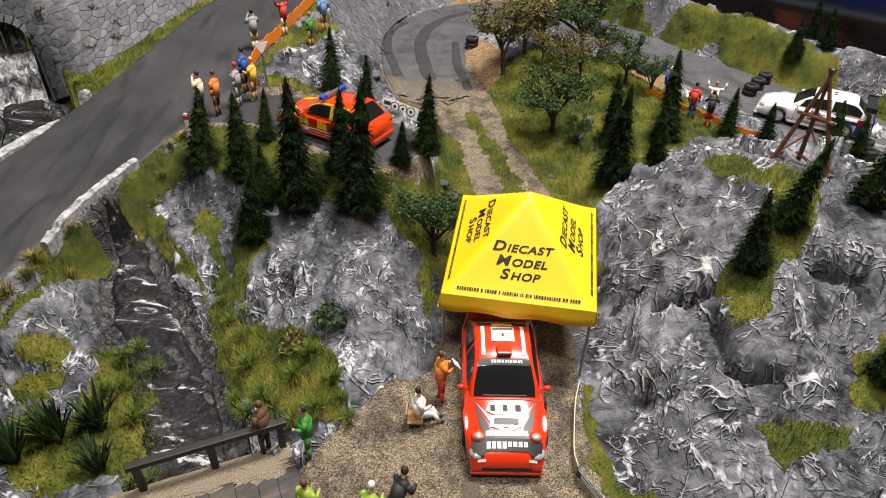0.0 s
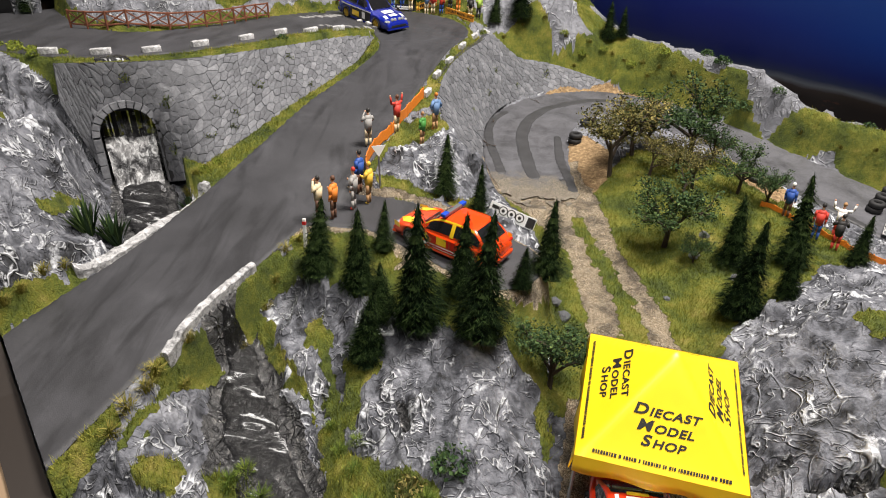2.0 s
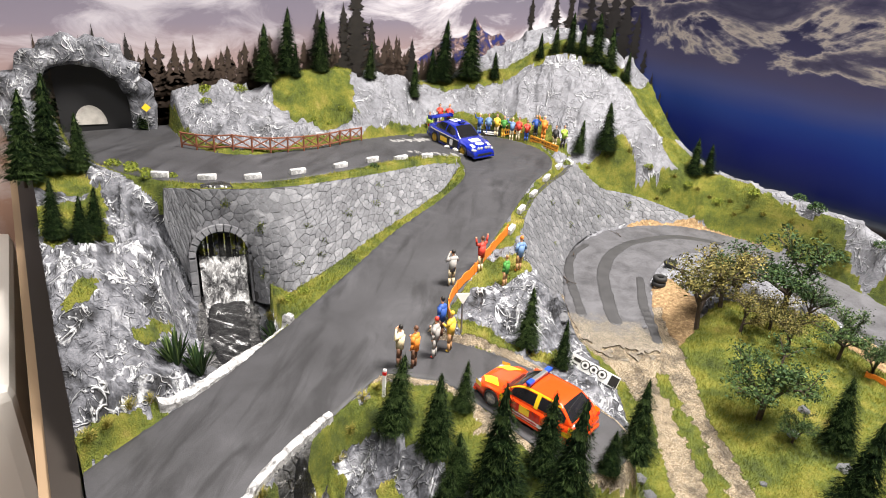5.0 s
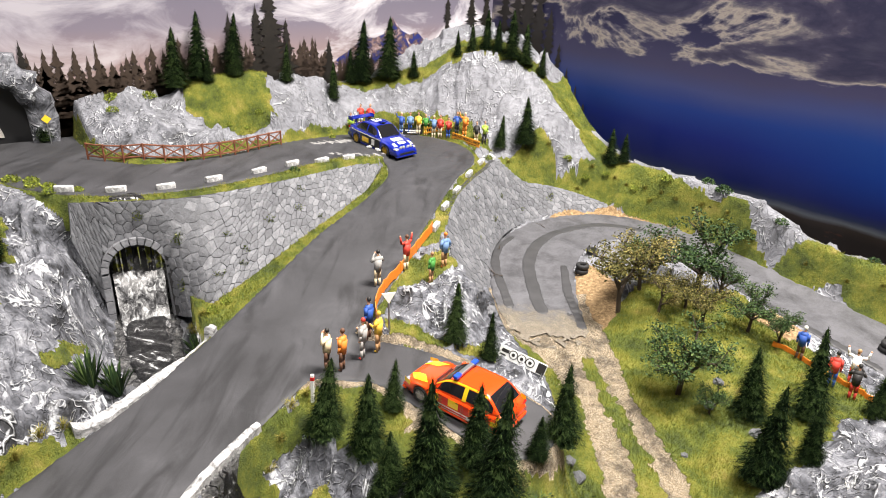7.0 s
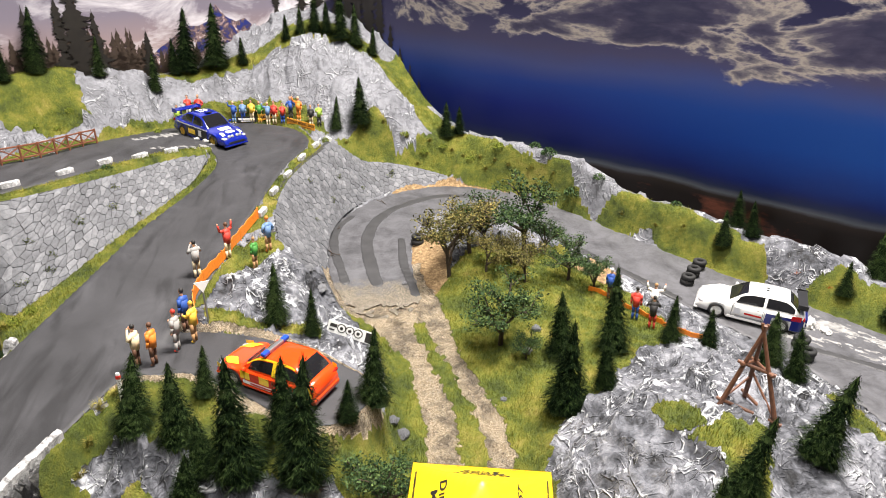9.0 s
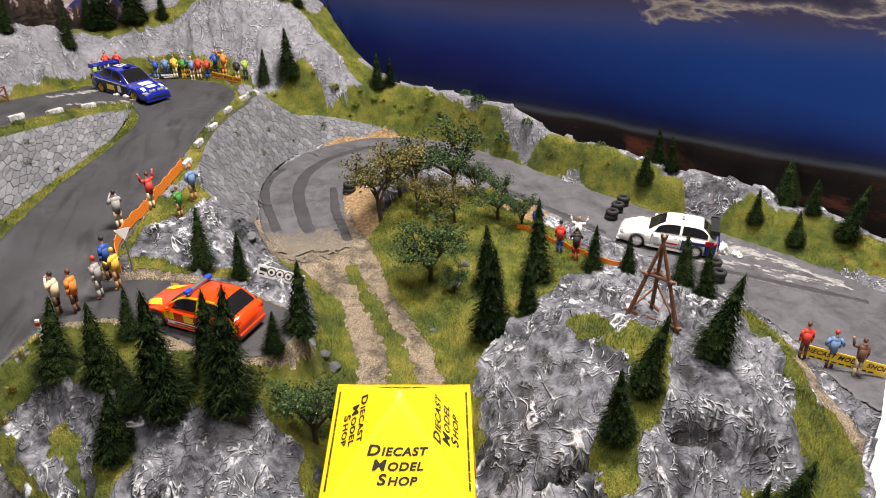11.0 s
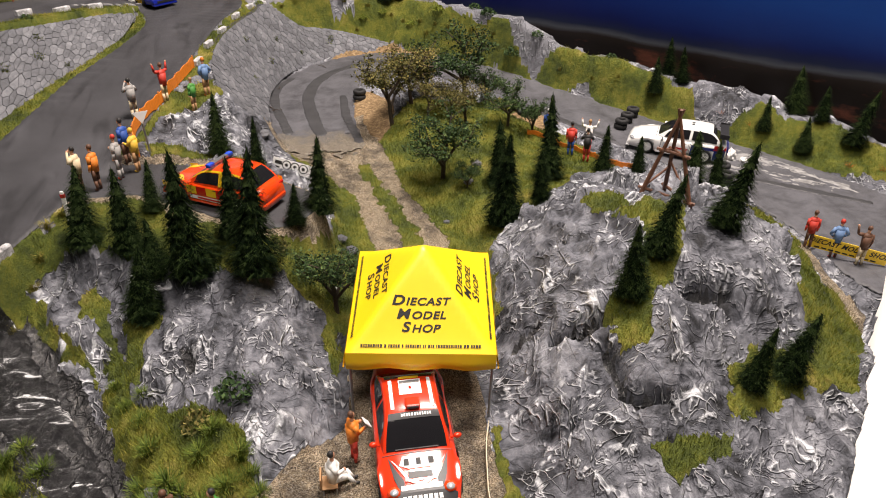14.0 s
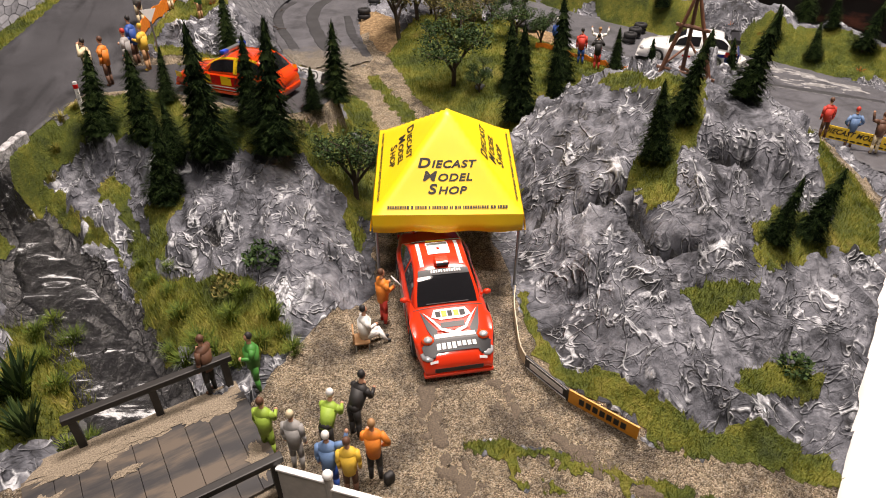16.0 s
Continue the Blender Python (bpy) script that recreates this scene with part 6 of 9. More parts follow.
def car(label, m, hatch, body_mat, rim_mat, length=0.103):
    f = CarForm(hatch)
    ob = empty("rally_car" if label.find("safety") < 0 else "safety_car", m @ Matrix.Scale(length / 0.103, 4), label, "car", "model cars")
    body = part("body", car_body(f), body_mat, ob, shade=True)
    cab = part("cabin", cabin(f), body_mat, ob, shade=True)
    part("windscreen", screen(f, -0.455, 0.455, 0.07, 0.93, 0.0003), GLASS, cab, "dark tinted glass", True)
    k = f.L / 0.103
    part("rear_window", patch(f, f.rw + 0.0012 * k, f.rr - 0.0005 * k, -0.44, 0.44), GLASS, cab, "dark tinted glass", True)
    belt = (f.rw + 0.006 * k, f.rw + (f.ws - f.rw) * 0.47, f.rw + (f.ws - f.rw) * 0.51, f.ws - 0.0065 * k)
    for sgn in (-1, 1):
        for x0, x1, slant in ((belt[0], belt[1], 0.0), (belt[2], belt[3], -0.010 * k)):
            part("side_window", patch(f, x0, x1, sgn * 0.57, sgn * 0.93, 0.0003, 8, 6, slant), GLASS, cab, "dark tinted glass", True)
    for w in f.wheels:
        for sgn in (-1, 1):
            t, r = wheel_meshes(rim_mat)
            wheel = part("wheel", r, rim_mat, ob)
            wheel.matrix_local = Matrix.Translation((w, sgn * (f.W - 0.0026), 0.0073))
            part("tyre", t, TYRE, wheel, "black rubber tyre", True)
            wb = bmesh.new()
            add_tube(wb, (w, sgn * (f.W - 0.0075), 0.0085), (w, sgn * (f.W - 0.0065), 0.0085), 0.0092, 0.0092, 18)
            part("wheel_well", wb, BLACK, ob)
    for sgn in (-1, 1):
        hb = bmesh.new()
        x = f.L / 2 - 0.0062
        add_ball(hb, (x - 0.0004, sgn * f.W * 0.68, f.top(x) - 0.0030), 0.0042, squash=(1.15, 1.0, 0.42))
        part("headlight", hb, LAMP, ob, "clear headlight glass", True)
        tb = add_box(bmesh.new(), (0.002, 0.007, 0.0028), Matrix.Translation((-f.L / 2 + 0.0022, sgn * f.W * 0.70, 0.0182)), 0.0006)
        part("tail_light", tb, TAILRED, ob, "red tail light")
        mb = bmesh.new()
        add_ball(mb, (f.ws - 0.006, sgn * (f.W * 0.99 + 0.0012), 0.0225), 0.0021, squash=(0.8, 1.1, 0.75))
        add_tube(mb, (f.ws - 0.006, sgn * f.W * 0.88, 0.0210), (f.ws - 0.006, sgn * f.W * 0.99, 0.0222), 0.0006, 0.0006, 6)
        part("mirror", mb, body_mat, ob, "", True)
    gb = add_box(bmesh.new(), (0.0012, f.W * 1.15, 0.0030), Matrix.Translation((f.L / 2 - 0.0004, 0, 0.0078)), 0.0004)
    part("grille", gb, BLACK, ob, "black air intake grille")
    bb = add_box(bmesh.new(), (0.0040, f.W * 1.66, 0.0022), Matrix.Translation((f.L / 2 - 0.0014, 0, 0.0042)), 0.0009)
    part("front_lip", bb, body_mat, ob)
    rb = add_box(bmesh.new(), (0.0042, f.W * 1.62, 0.0042), Matrix.Translation((-f.L / 2 + 0.0012, 0, 0.0078)), 0.0012)
    part("rear_bumper", rb, body_mat, ob)
    part("bonnet_seam", decal(f, f.ws + 0.0004, f.ws + 0.0008, -f.W * 0.86, f.W * 0.86, lift=0.0003, ny=12), BLACK, ob)
    for sgn in (-1, 1):
        for xs in (f.ws - 0.0055, f.rw + (f.ws - f.rw) * 0.49, f.rw + 0.0075 if not f.hatch else -0.014):
            part("door_seam", side_decal(f, sgn, xs - 0.0002, xs + 0.0002, 0.0065, f.top(xs) - 0.0026, 0.00045, 1), BLACK, ob)
        part("door_handle", side_decal(f, sgn, f.rw + (f.ws - f.rw) * 0.53, f.rw + (f.ws - f.rw) * 0.53 + 0.0030, 0.0180, 0.0187, 0.0006, 2), BLACK, ob)
        part("sill", add_box(bmesh.new(), (0.040, 0.0020, 0.0026), Matrix.Translation((0, sgn * f.W * 0.955, 0.0048)), 0.0006), body_mat, ob)
        part("wiper", add_box(bmesh.new(), (0.0006, f.W * 0.55, 0.0005), Matrix.Translation((f.ws - 0.0012, sgn * f.W * 0.25, 0.0219)), 0), BLACK, ob)
    return ob, f


def spoiler(ob, f, mat, high=0.0075, x=None):
    x = -f.L / 2 + 0.0055 if x is None else x
    z = 0.0232 if not f.hatch else f.high - 0.002
    b = add_box(bmesh.new(), (0.0085, f.W * 1.75, 0.0011), Matrix.Translation((x, 0, z + high)) @ Matrix.Rotation(radians(8), 4, "Y"), 0.0004)
    sp = part("spoiler", b, mat, ob, "large rear wing")
    for sgn in (-1, 1):
        part("end_plate", add_box(bmesh.new(), (0.0095, 0.0009, 0.0052), Matrix.Translation((x, sgn * f.W * 0.875, z + high - 0.0005)), 0.0003), mat, sp)
        part("strut", add_box(bmesh.new(), (0.004, 0.0009, high), Matrix.Translation((x, sgn * f.W * 0.42, z + high / 2)), 0), mat, sp)
    return sp


def roof_scoop(ob, f, mat):
    b = add_box(bmesh.new(), (0.0062, 0.0080, 0.0026), Matrix.Translation((f.rf - 0.0045, 0, f.high + 0.0016)), 0.0008)
    s = part("roof_scoop", b, mat, ob)
    part("scoop_mouth", add_box(bmesh.new(), (0.0006, 0.0060, 0.0014), Matrix.Translation((f.rf - 0.0013, 0, f.high + 0.0017)), 0), BLACK, s)


def tilted(x, y, heading, z=None, pitch=0.0):
    """A pose on the ground with x forward."""
    a = radians(heading)
    d = Vector((math.cos(a), math.sin(a)))
    p = Vector((x, y))
    zf, zr = (ground_at(*(p + d * 0.03)), ground_at(*(p - d * 0.03))) if z is None else (z, z)
    rise = math.degrees(math.atan2(zf - zr, 0.06))
    return pose(x, y, (zf + zr) / 2 + 0.0002) @ Matrix.Rotation(a, 4, "Z") @ Matrix.Rotation(radians(-rise + pitch), 4, "Y")


# red saloon with white, black and yellow stickers, in front of the tent
red, f = car("red rally saloon with white and black stickers under the tent", tilted(0.0375, 0.2415, -90.5), False, RED, SILVER, 0.106)
spoiler(red, f, RED)
roof_scoop(red, f, RED)
Z = f.high + 0.0024
part("roof_plate", decal(f, -0.0195, -0.0085, -0.0062, 0.0062, f.high + 0.0021), WHITE, red, "white square number plate sticker")
part("roof_bar", decal(f, -0.0142, -0.0120, -0.0007, 0.0007, f.high + 0.0023), TAILRED, red)
part("roof_bar", decal(f, -0.0187, -0.0165, -0.0056, 0.0056, f.high + 0.0023), STEEL, red)
part("roof_stripe", decal(f, -0.0205, 0.0000, -0.0118, -0.0098, f.high + 0.0006), WHITE, red)
part("roof_stripe", decal(f, -0.0205, 0.0000, 0.0098, 0.0118, f.high + 0.0006), WHITE, red)
part("roof_badge", decal(f, -0.0232, -0.0205, -0.0056, 0.0056, f.high + 0.0018), PAINT_YELLOW, red)
part("sun_strip", screen(f, -0.45, 0.45, 0.76, 0.95, 0.0006), BLACK, red)
for k in range(12):
    part("sun_strip_lettering", screen(f, -0.22 + 0.045 * k, -0.19 + 0.045 * k, 0.82, 0.90, 0.0008), WHITE, red)
for sgn in (-1, 1):
    part("bonnet_flame", deck_shape(f, [(x, sgn * y) for x, y in ((0.0205, 0.0158), (0.0290, 0.0118), (0.0345, 0.0085), (0.0400, 0.0085), (0.0462, 0.0125), (0.0445, 0.0162), (0.0400, 0.0110), (0.0330, 0.0135))]), BLACK, red)
    part("bonnet_swoosh", deck_shape(f, [(x, sgn * y) for x, y in ((0.0222, 0.0146), (0.0300, 0.0098), (0.0352, 0.0066), (0.0385, 0.0000), (0.0362, 0.0000), (0.0338, 0.0058), (0.0285, 0.0092))], 0.0008), WHITE, red)
    part("lamp_cover", deck_shape(f, [(x, sgn * y) for x, y in ((0.0405, 0.0125), (0.0425, 0.0178), (0.0468, 0.0168), (0.0490, 0.0120), (0.0470, 0.0105))], 0.0006), BLACK, red)
part("bonnet_patch", deck_shape(f, ((0.0216, -0.0082), (0.0216, 0.0086), (0.0262, 0.0108), (0.0284, 0.0060), (0.0284, -0.0058), (0.0262, -0.0102))), WHITE, red)
for y0, y1, mm in ((-0.0078, -0.0052, INK), (-0.0046, -0.0020, PAINT_YELLOW), (-0.0014, 0.0010, INK), (0.0018, 0.0044, PAINT_YELLOW), (0.0050, 0.0078, INK)):
    part("bonnet_print", decal(f, 0.0232, 0.0268, y0, y1, lift=0.0008, nx=2, ny=1), mm, red)
part("vent_frame", decal(f, 0.0292, 0.0352, -0.0082, 0.0082, lift=0.0007), RED, red)
part("bonnet_band", decal(f, 0.0372, 0.0402, -0.0105, 0.0105, lift=0.0006), WHITE, red)
part("bonnet_strip", decal(f, 0.0398, 0.0468, -0.0112, 0.0112, lift=0.0008), BLACK, red)
for k in range(8):
    part("strip_lettering", decal(f, 0.0428, 0.0458 if k < 4 else 0.0450, -0.0102 + 0.0026 * k, -0.0083 + 0.0026 * k, lift=0.0010, nx=1, ny=1), WHITE, red)
part("bonnet_vent", decal(f, 0.0306, 0.0340, -0.0062, 0.0062, lift=0.0010), BLACK, red, "black bonnet vent")
for sgn in (-1, 1):
    part("lamp_pod", add_ball(bmesh.new(), (0.0395, sgn * 0.0142, f.top(0.0395) - 0.0004), 0.0036, squash=(0.9, 1, 0.6)), ORANGE, red, "red-rimmed spot lamp pod", True)
    part("pod_glass", add_ball(bmesh.new(), (0.0403, sgn * 0.0142, f.top(0.0395) + 0.0008), 0.0024, squash=(0.9, 1, 0.5)), LAMP, red, "", True)
    part("wing_patch", side_decal(f, sgn, 0.0150, 0.0225, 0.0105, 0.0165), BLACK, red)
    part("wing_mark", side_decal(f, sgn, 0.0170, 0.0210, 0.0120, 0.0150, 0.0006), PAINT_YELLOW, red)
    part("door_panel", side_decal(f, sgn, -0.0120, 0.0080, 0.0085, 0.0170), WHITE, red)
    part("lip_mark", decal(f, 0.0496, 0.0504, sgn * 0.0125 - 0.002, sgn * 0.0125 + 0.002, lift=0.0008), WHITE, red)

# orange and yellow chequered estate with a blue light bar
saf, f = car("orange and yellow chequered safety hatchback with light bar", tilted(-0.0795, 0.4400, 150), True, ORANGE, SILVER, 0.088)
for sgn in (-1, 1):
    for k in range(4):
        part("chequer", side_decal(f, sgn, -0.0195 + 0.0100 * k, -0.0095 + 0.0100 * k, 0.0118, 0.0192), PAINT_YELLOW if k % 2 else TAILRED, saf)
    for x0, x1 in ((-0.0495, -0.0395), (0.0415, 0.0490)):
        part("chequer", side_decal(f, sgn, x0, x1, 0.0118, 0.0165), PAINT_YELLOW, saf)
    part("side_stripe", side_decal(f, sgn, -0.024, 0.018, 0.0072, 0.0105), WHITE, saf)
    part("stripe_lettering", side_decal(f, sgn, -0.018, 0.010, 0.0080, 0.0097, 0.0006), TAILRED, saf)
    mid = f.rw + (f.ws - f.rw) * 0.49
    part("pillar_patch", patch(f, mid - 0.0022, mid + 0.0016, sgn * 0.53, sgn * 0.98, 0.0004, 2, 6), PAINT_YELLOW, saf)
    part("roof_edge", patch(f, f.rr, f.ws - 0.006, sgn * 0.50, sgn * 0.55, 0.0004, 12, 2), PAINT_YELLOW, saf)
part("bonnet_flash", decal(f, 0.030, 0.0445, -0.0165, -0.0080, skew=0.008), PAINT_YELLOW, saf)
part("bonnet_flash", decal(f, 0.030, 0.0445, 0.0080, 0.0165, skew=-0.008), PAINT_YELLOW, saf)
bar = part("light_bar", add_box(bmesh.new(), (0.0042, 0.0290, 0.0026), Matrix.Translation((-0.001, 0, f.high + 0.0034)), 0.0009), STEEL, saf, "grey roof light bar")
for sgn in (-1, 1):
    part("beacon", add_box(bmesh.new(), (0.0046, 0.0072, 0.0034), Matrix.Translation((-0.001, sgn * 0.0125, f.high + 0.0034)), 0.0011), BARBLUE, bar, "blue beacon lens")
    part("rear_flash", side_decal(f, sgn, -0.0495, -0.0440, 0.0170, 0.0225), PAINT_YELLOW, saf)

# blue saloon with yellow and white graphics and gold wheels
blu, f = car("blue rally saloon with gold wheels on the hairpin", tilted(-0.2350, 0.9130, -38), False, BLUE, GOLD, 0.105)
spoiler(blu, f, BLUE)
roof_scoop(blu, f, BLUE)
part("roof_plate", decal(f, -0.0190, -0.0080, -0.0065, 0.0065, f.high + 0.0021), WHITE, blu)
part("roof_mark", decal(f, -0.0165, -0.0105, -0.0040, 0.0040, f.high + 0.0024), BLUE, blu)
part("bonnet_patch", decal(f, 0.0250, 0.0330, -0.0085, 0.0085), WHITE, blu)
part("bonnet_mark", decal(f, 0.0360, 0.0420, -0.0060, 0.0060), WHITE, blu)
for sgn in (-1, 1):
    part("door_shade", side_decal(f, sgn, -0.0205, 0.0205, 0.0060, 0.0180), BLACK, blu)
    part("door_swoosh", side_decal(f, sgn, -0.0160, -0.0020, 0.0085, 0.0150, 0.0006), PAINT_YELLOW, blu)
    part("door_number", side_decal(f, sgn, 0.0040, 0.0100, 0.0085, 0.0165, 0.0006), WHITE, blu)
    part("side_line", side_decal(f, sgn, -0.0400, 0.0220, 0.0182, 0.0198, 0.0006), WHITE, blu)
    part("wing_mark", decal(f, 0.0370, 0.0440, sgn * 0.0135 - 0.0022, sgn * 0.0135 + 0.0022), WHITE, blu)
    for k in (-1, 1):
        part("spot_lamp", add_ball(bmesh.new(), (0.0478, sgn * 0.0062 + k * 0.0024, 0.0150), 0.0024, squash=(0.7, 1, 1)), LAMP, blu, "", True)

# white hatchback with blue tail sliding along the lower road
wht, f = car("white rally hatchback with dark blue tail and wing", tilted(0.3815, 0.5955, 148.5), True, CARWHITE, RIMWHITE, 0.104)
spoiler(wht, f, BLACK, 0.0010, -0.0450)
part("roof_oval", add_ball(bmesh.new(), (-0.0285, 0, f.high - 0.0008), 0.0048, squash=(0.7, 1.5, 0.35)), BARBLUE, wht, "blue oval badge", True)
for sgn in (-1, 1):
    for x0, x1, z0 in ((-0.0500, -0.0388, 0.0050), (-0.0388, -0.0212, 0.0152), (-0.0212, -0.0150, 0.0062)):
        part("tail_side", side_decal(f, sgn, x0, x1, z0, 0.0185), DARKBLUE, wht, "dark blue rear flank")
    part("tail_patch", side_decal(f, sgn, -0.0470, -0.0380, 0.0160, 0.0215), TAILRED, wht)
    part("door_mark", side_decal(f, sgn, -0.0120, 0.0040, 0.0110, 0.0130), TAILRED, wht)
    part("door_number", side_decal(f, sgn, 0.0080, 0.0140, 0.0100, 0.0165), simple("pale_plate", (0.6, 0.62, 0.66), 0.4), wht)
    part("sill_mark", side_decal(f, sgn, -0.0150, 0.0120, 0.0065, 0.0085), STEEL, wht)
part("tail_panel", add_box(bmesh.new(), (0.0020, f.W * 1.5, 0.0090), Matrix.Translation((-f.L / 2 - 0.0002, 0, 0.0150)), 0.0006), DARKBLUE, wht, "dark blue tail panel")
for k in range(2):
    part("roof_mark", decal(f, -0.014, -0.011, 0.002 - 0.006 * k, 0.005 - 0.006 * k, f.high + 0.0018), BLACK, wht)


# ---- promotional tent over the track ----
tent = empty("tent", pose(0.0525, 0.3045, 0.0) @ Matrix.Rotation(radians(-9.6), 4, "Z"), "yellow pop-up tent with black shop lettering", "tent")
SLOPE = 0.155
half, mid_z = 0.0432, 0.2005


def roof_point(x, y):
    """The canopy: a pyramid on a tilted square, a little slack between the ribs."""
    edge = max(abs(x), abs(y)) / half
    sag = 0.0016 * math.sin(math.pi * edge) * (1 - abs(abs(x) - abs(y)) / half)
    return Vector((x, y, mid_z + SLOPE * y + 0.0395 * (1 - edge) ** 1.12 + sag * 0.6))


bm = bmesh.new()
n = 28
grid = [[bm.verts.new(roof_point(-half + 2 * half * i / n, -half + 2 * half * j / n)) for j in range(n + 1)] for i in range(n + 1)]
for i in range(n):
    for j in range(n):
        bm.faces.new((grid[i][j], grid[i + 1][j], grid[i + 1][j + 1], grid[i][j + 1]))
canopy = part("canopy", bm, YELLOW_CLOTH, tent, "yellow cloth pyramid roof", True)
for k, (a, b) in enumerate((((-1, -1), (1, -1)), ((1, -1), (1, 1)), ((1, 1), (-1, 1)), ((-1, 1), (-1, -1)))):
    bm = bmesh.new()
    cols = []
    for i in range(15):
        t = i / 14
        x, y = half * (a[0] + (b[0] - a[0]) * t), half * (a[1] + (b[1] - a[1]) * t)
        top = roof_point(x, y)
        nx, ny = (a[0] + b[0]) / 2, (a[1] + b[1]) / 2
        w = 0.0005 * math.sin(t * 17 + k)
        cols.append([bm.verts.new(top + Vector((nx * (o + w * q), ny * (o + w * q), dz))) for o, q, dz in ((0.0003, 0, 0), (0.0010, 1, -0.0055), (0.0012, 2, -0.0108), (0.0004, 2, -0.0108), (-0.0004, 0, -0.0002))])
    for p, q in zip(cols[:-1], cols[1:]):
        for j in range(4):
            bm.faces.new((p[j], p[j + 1], q[j + 1], q[j]))
    bmesh.ops.recalc_face_normals(bm, faces=bm.faces)
    part("valance", bm, YELLOW_CLOTH, canopy, "hanging yellow cloth edge", True)
for sx in (-1, 1):
    for sy in (-1, 1):
        w = tent.matrix_world @ Vector((sx * 0.0415, sy * 0.0415, 0))
        leg = add_tube(bmesh.new(), (sx * 0.0415, sy * 0.0415, ground_at(w.x, w.y) - 0.001), (sx * 0.0415, sy * 0.0415, mid_z + SLOPE * sy * 0.0415 - 0.001), 0.0009, 0.0009, 8)
        part("leg", leg, STEEL, tent, "thin grey tent pole")
for turn in (0, 90, 270, 180):
    rot = Matrix.Rotation(radians(turn), 4, "Z")
    for word, d, size in (("DIECAST", 0.0215, 0.0060), ("MODEL", 0.0268, 0.0060), ("SHOP", 0.0320, 0.0060)):
        c = rot @ Vector((0, -d, 0))
        p = roof_point(c.x, c.y)
        e = rot @ Vector((0, -d - 0.001, 0))
        sd = rot @ Vector((1, 0, 0))
        up = (p - roof_point(e.x, e.y)).normalized()
        side = (roof_point(*(c + sd * 0.004).xy) - roof_point(*(c - sd * 0.004).xy)).normalized()
        nrm = side.cross(up).normalized()
        m = Matrix((side, up, nrm)).transposed().to_4x4()
        m.translation = p + nrm * 0.0011
        pieces = [text_mesh(letters, size * big, INK, "lettering", tent, Matrix.Identity(4), 0.00005, 0.22, 1.22, 0.028) for letters, big in ((word[0], 1.32), (word[1:], 1.0))]
        wide = [max(v.co.x for v in o.data.vertices) - min(v.co.x for v in o.data.vertices) for o in pieces]
        start = -(sum(wide) + size * 0.10) / 2
        for o, w in zip(pieces, wide):
            x0, y0 = min(v.co.x for v in o.data.vertices), min(v.co.y for v in o.data.vertices)
            for v in o.data.vertices:
                q = m @ Vector((v.co.x - x0 + start, v.co.y - y0 - size * 0.35, 0))
                v.co = roof_point(q.x, q.y) + nrm * (0.0002 + (0.0001 if v.co.z > 0 else 0))
            start += w + size * 0.10
    bm = bmesh.new()
    x = -0.0345
    rngb = random.Random(turn)
    while x < 0.034:
        w = rngb.uniform(0.0005, 0.0013)
        q = [rot @ Vector((xx, yy, 0)) for xx, yy in ((x, -0.0409), (min(x + w, 0.0345), -0.0409), (min(x + w, 0.0345), -0.0396), (x, -0.0396))]
        bm.faces.new([bm.verts.new(roof_point(v.x, v.y) + Vector((0, 0, 0.0007))) for v in q])
        x += w + (0.0004 if rngb.random() < 0.86 else 0.0012)
    part("small_print", bm, INK, tent, "row of tiny black print")


# ---- low white walls, kerb blocks, fences ----
def whitewashed(name="whitewashed_stone", tone=1.0):
    m, n, l, p = material(name)
    co = n.new("ShaderNodeTexCoord").outputs["Object"]
    r = ramp(n, [(at, (k * tone, k * tone, k * tone * 1.02)) for at, k in ((0.32, 0.12), (0.46, 0.38), (0.62, 0.74))])
    l.new(noise_node(n, l, co, 170, 7, 0.7, 0.8), r.inputs[0])
    l.new(r.outputs[0], p.inputs["Base Color"])
    p.inputs["Roughness"].default_value = 0.7
    b = n.new("ShaderNodeBump")
    b.inputs["Strength"].default_value, b.inputs["Distance"].default_value = 0.9, 0.0015
    l.new(noise_node(n, l, co, 240, 6, 0.7), b.inputs["Height"])
    l.new(b.outputs["Normal"], p.inputs["Normal"])
    return m


CHALK = whitewashed()
GREY_CHALK = whitewashed("weathered_whitewash", 0.78)


def low_wall(name, pts, high, thick, label):
    line = spline([(x, y, 0, 0) for x, y in pts], 12)
    bm = bmesh.new()
    rows = []
    for k, q in enumerate(line):
        a, b = line[max(0, k - 1)], line[min(len(line) - 1, k + 1)]
        d = Vector((b[0] - a[0], b[1] - a[1], 0)).normalized()
        nn = Vector((-d.y, d.x, 0))
        c = Vector((q[0], q[1], ground_at(q[0], q[1])))
        t, h = thick * (0.85 + 0.3 * lattice(np.array(k * 0.7), np.array(3.0))), high * (0.85 + 0.35 * lattice(np.array(k * 0.9), np.array(8.0)))
        rows.append([bm.verts.new(c + nn * o + Vector((0, 0, z))) for o, z in ((-t / 2, -0.008), (-t / 2, h * 0.75), (-t * 0.3, h), (t * 0.3, h * 0.98), (t / 2, h * 0.7), (t / 2, -0.012))])
    for a, b in zip(rows[:-1], rows[1:]):
        for j in range(5):
            bm.faces.new((a[j], a[j + 1], b[j + 1], b[j]))
    bm.faces.new(rows[0])
    bm.faces.new(rows[-1][::-1])
    bmesh.ops.recalc_face_normals(bm, faces=bm.faces)
    return tagged(part(name, bm, GREY_CHALK), label, "wall", kind="structure")


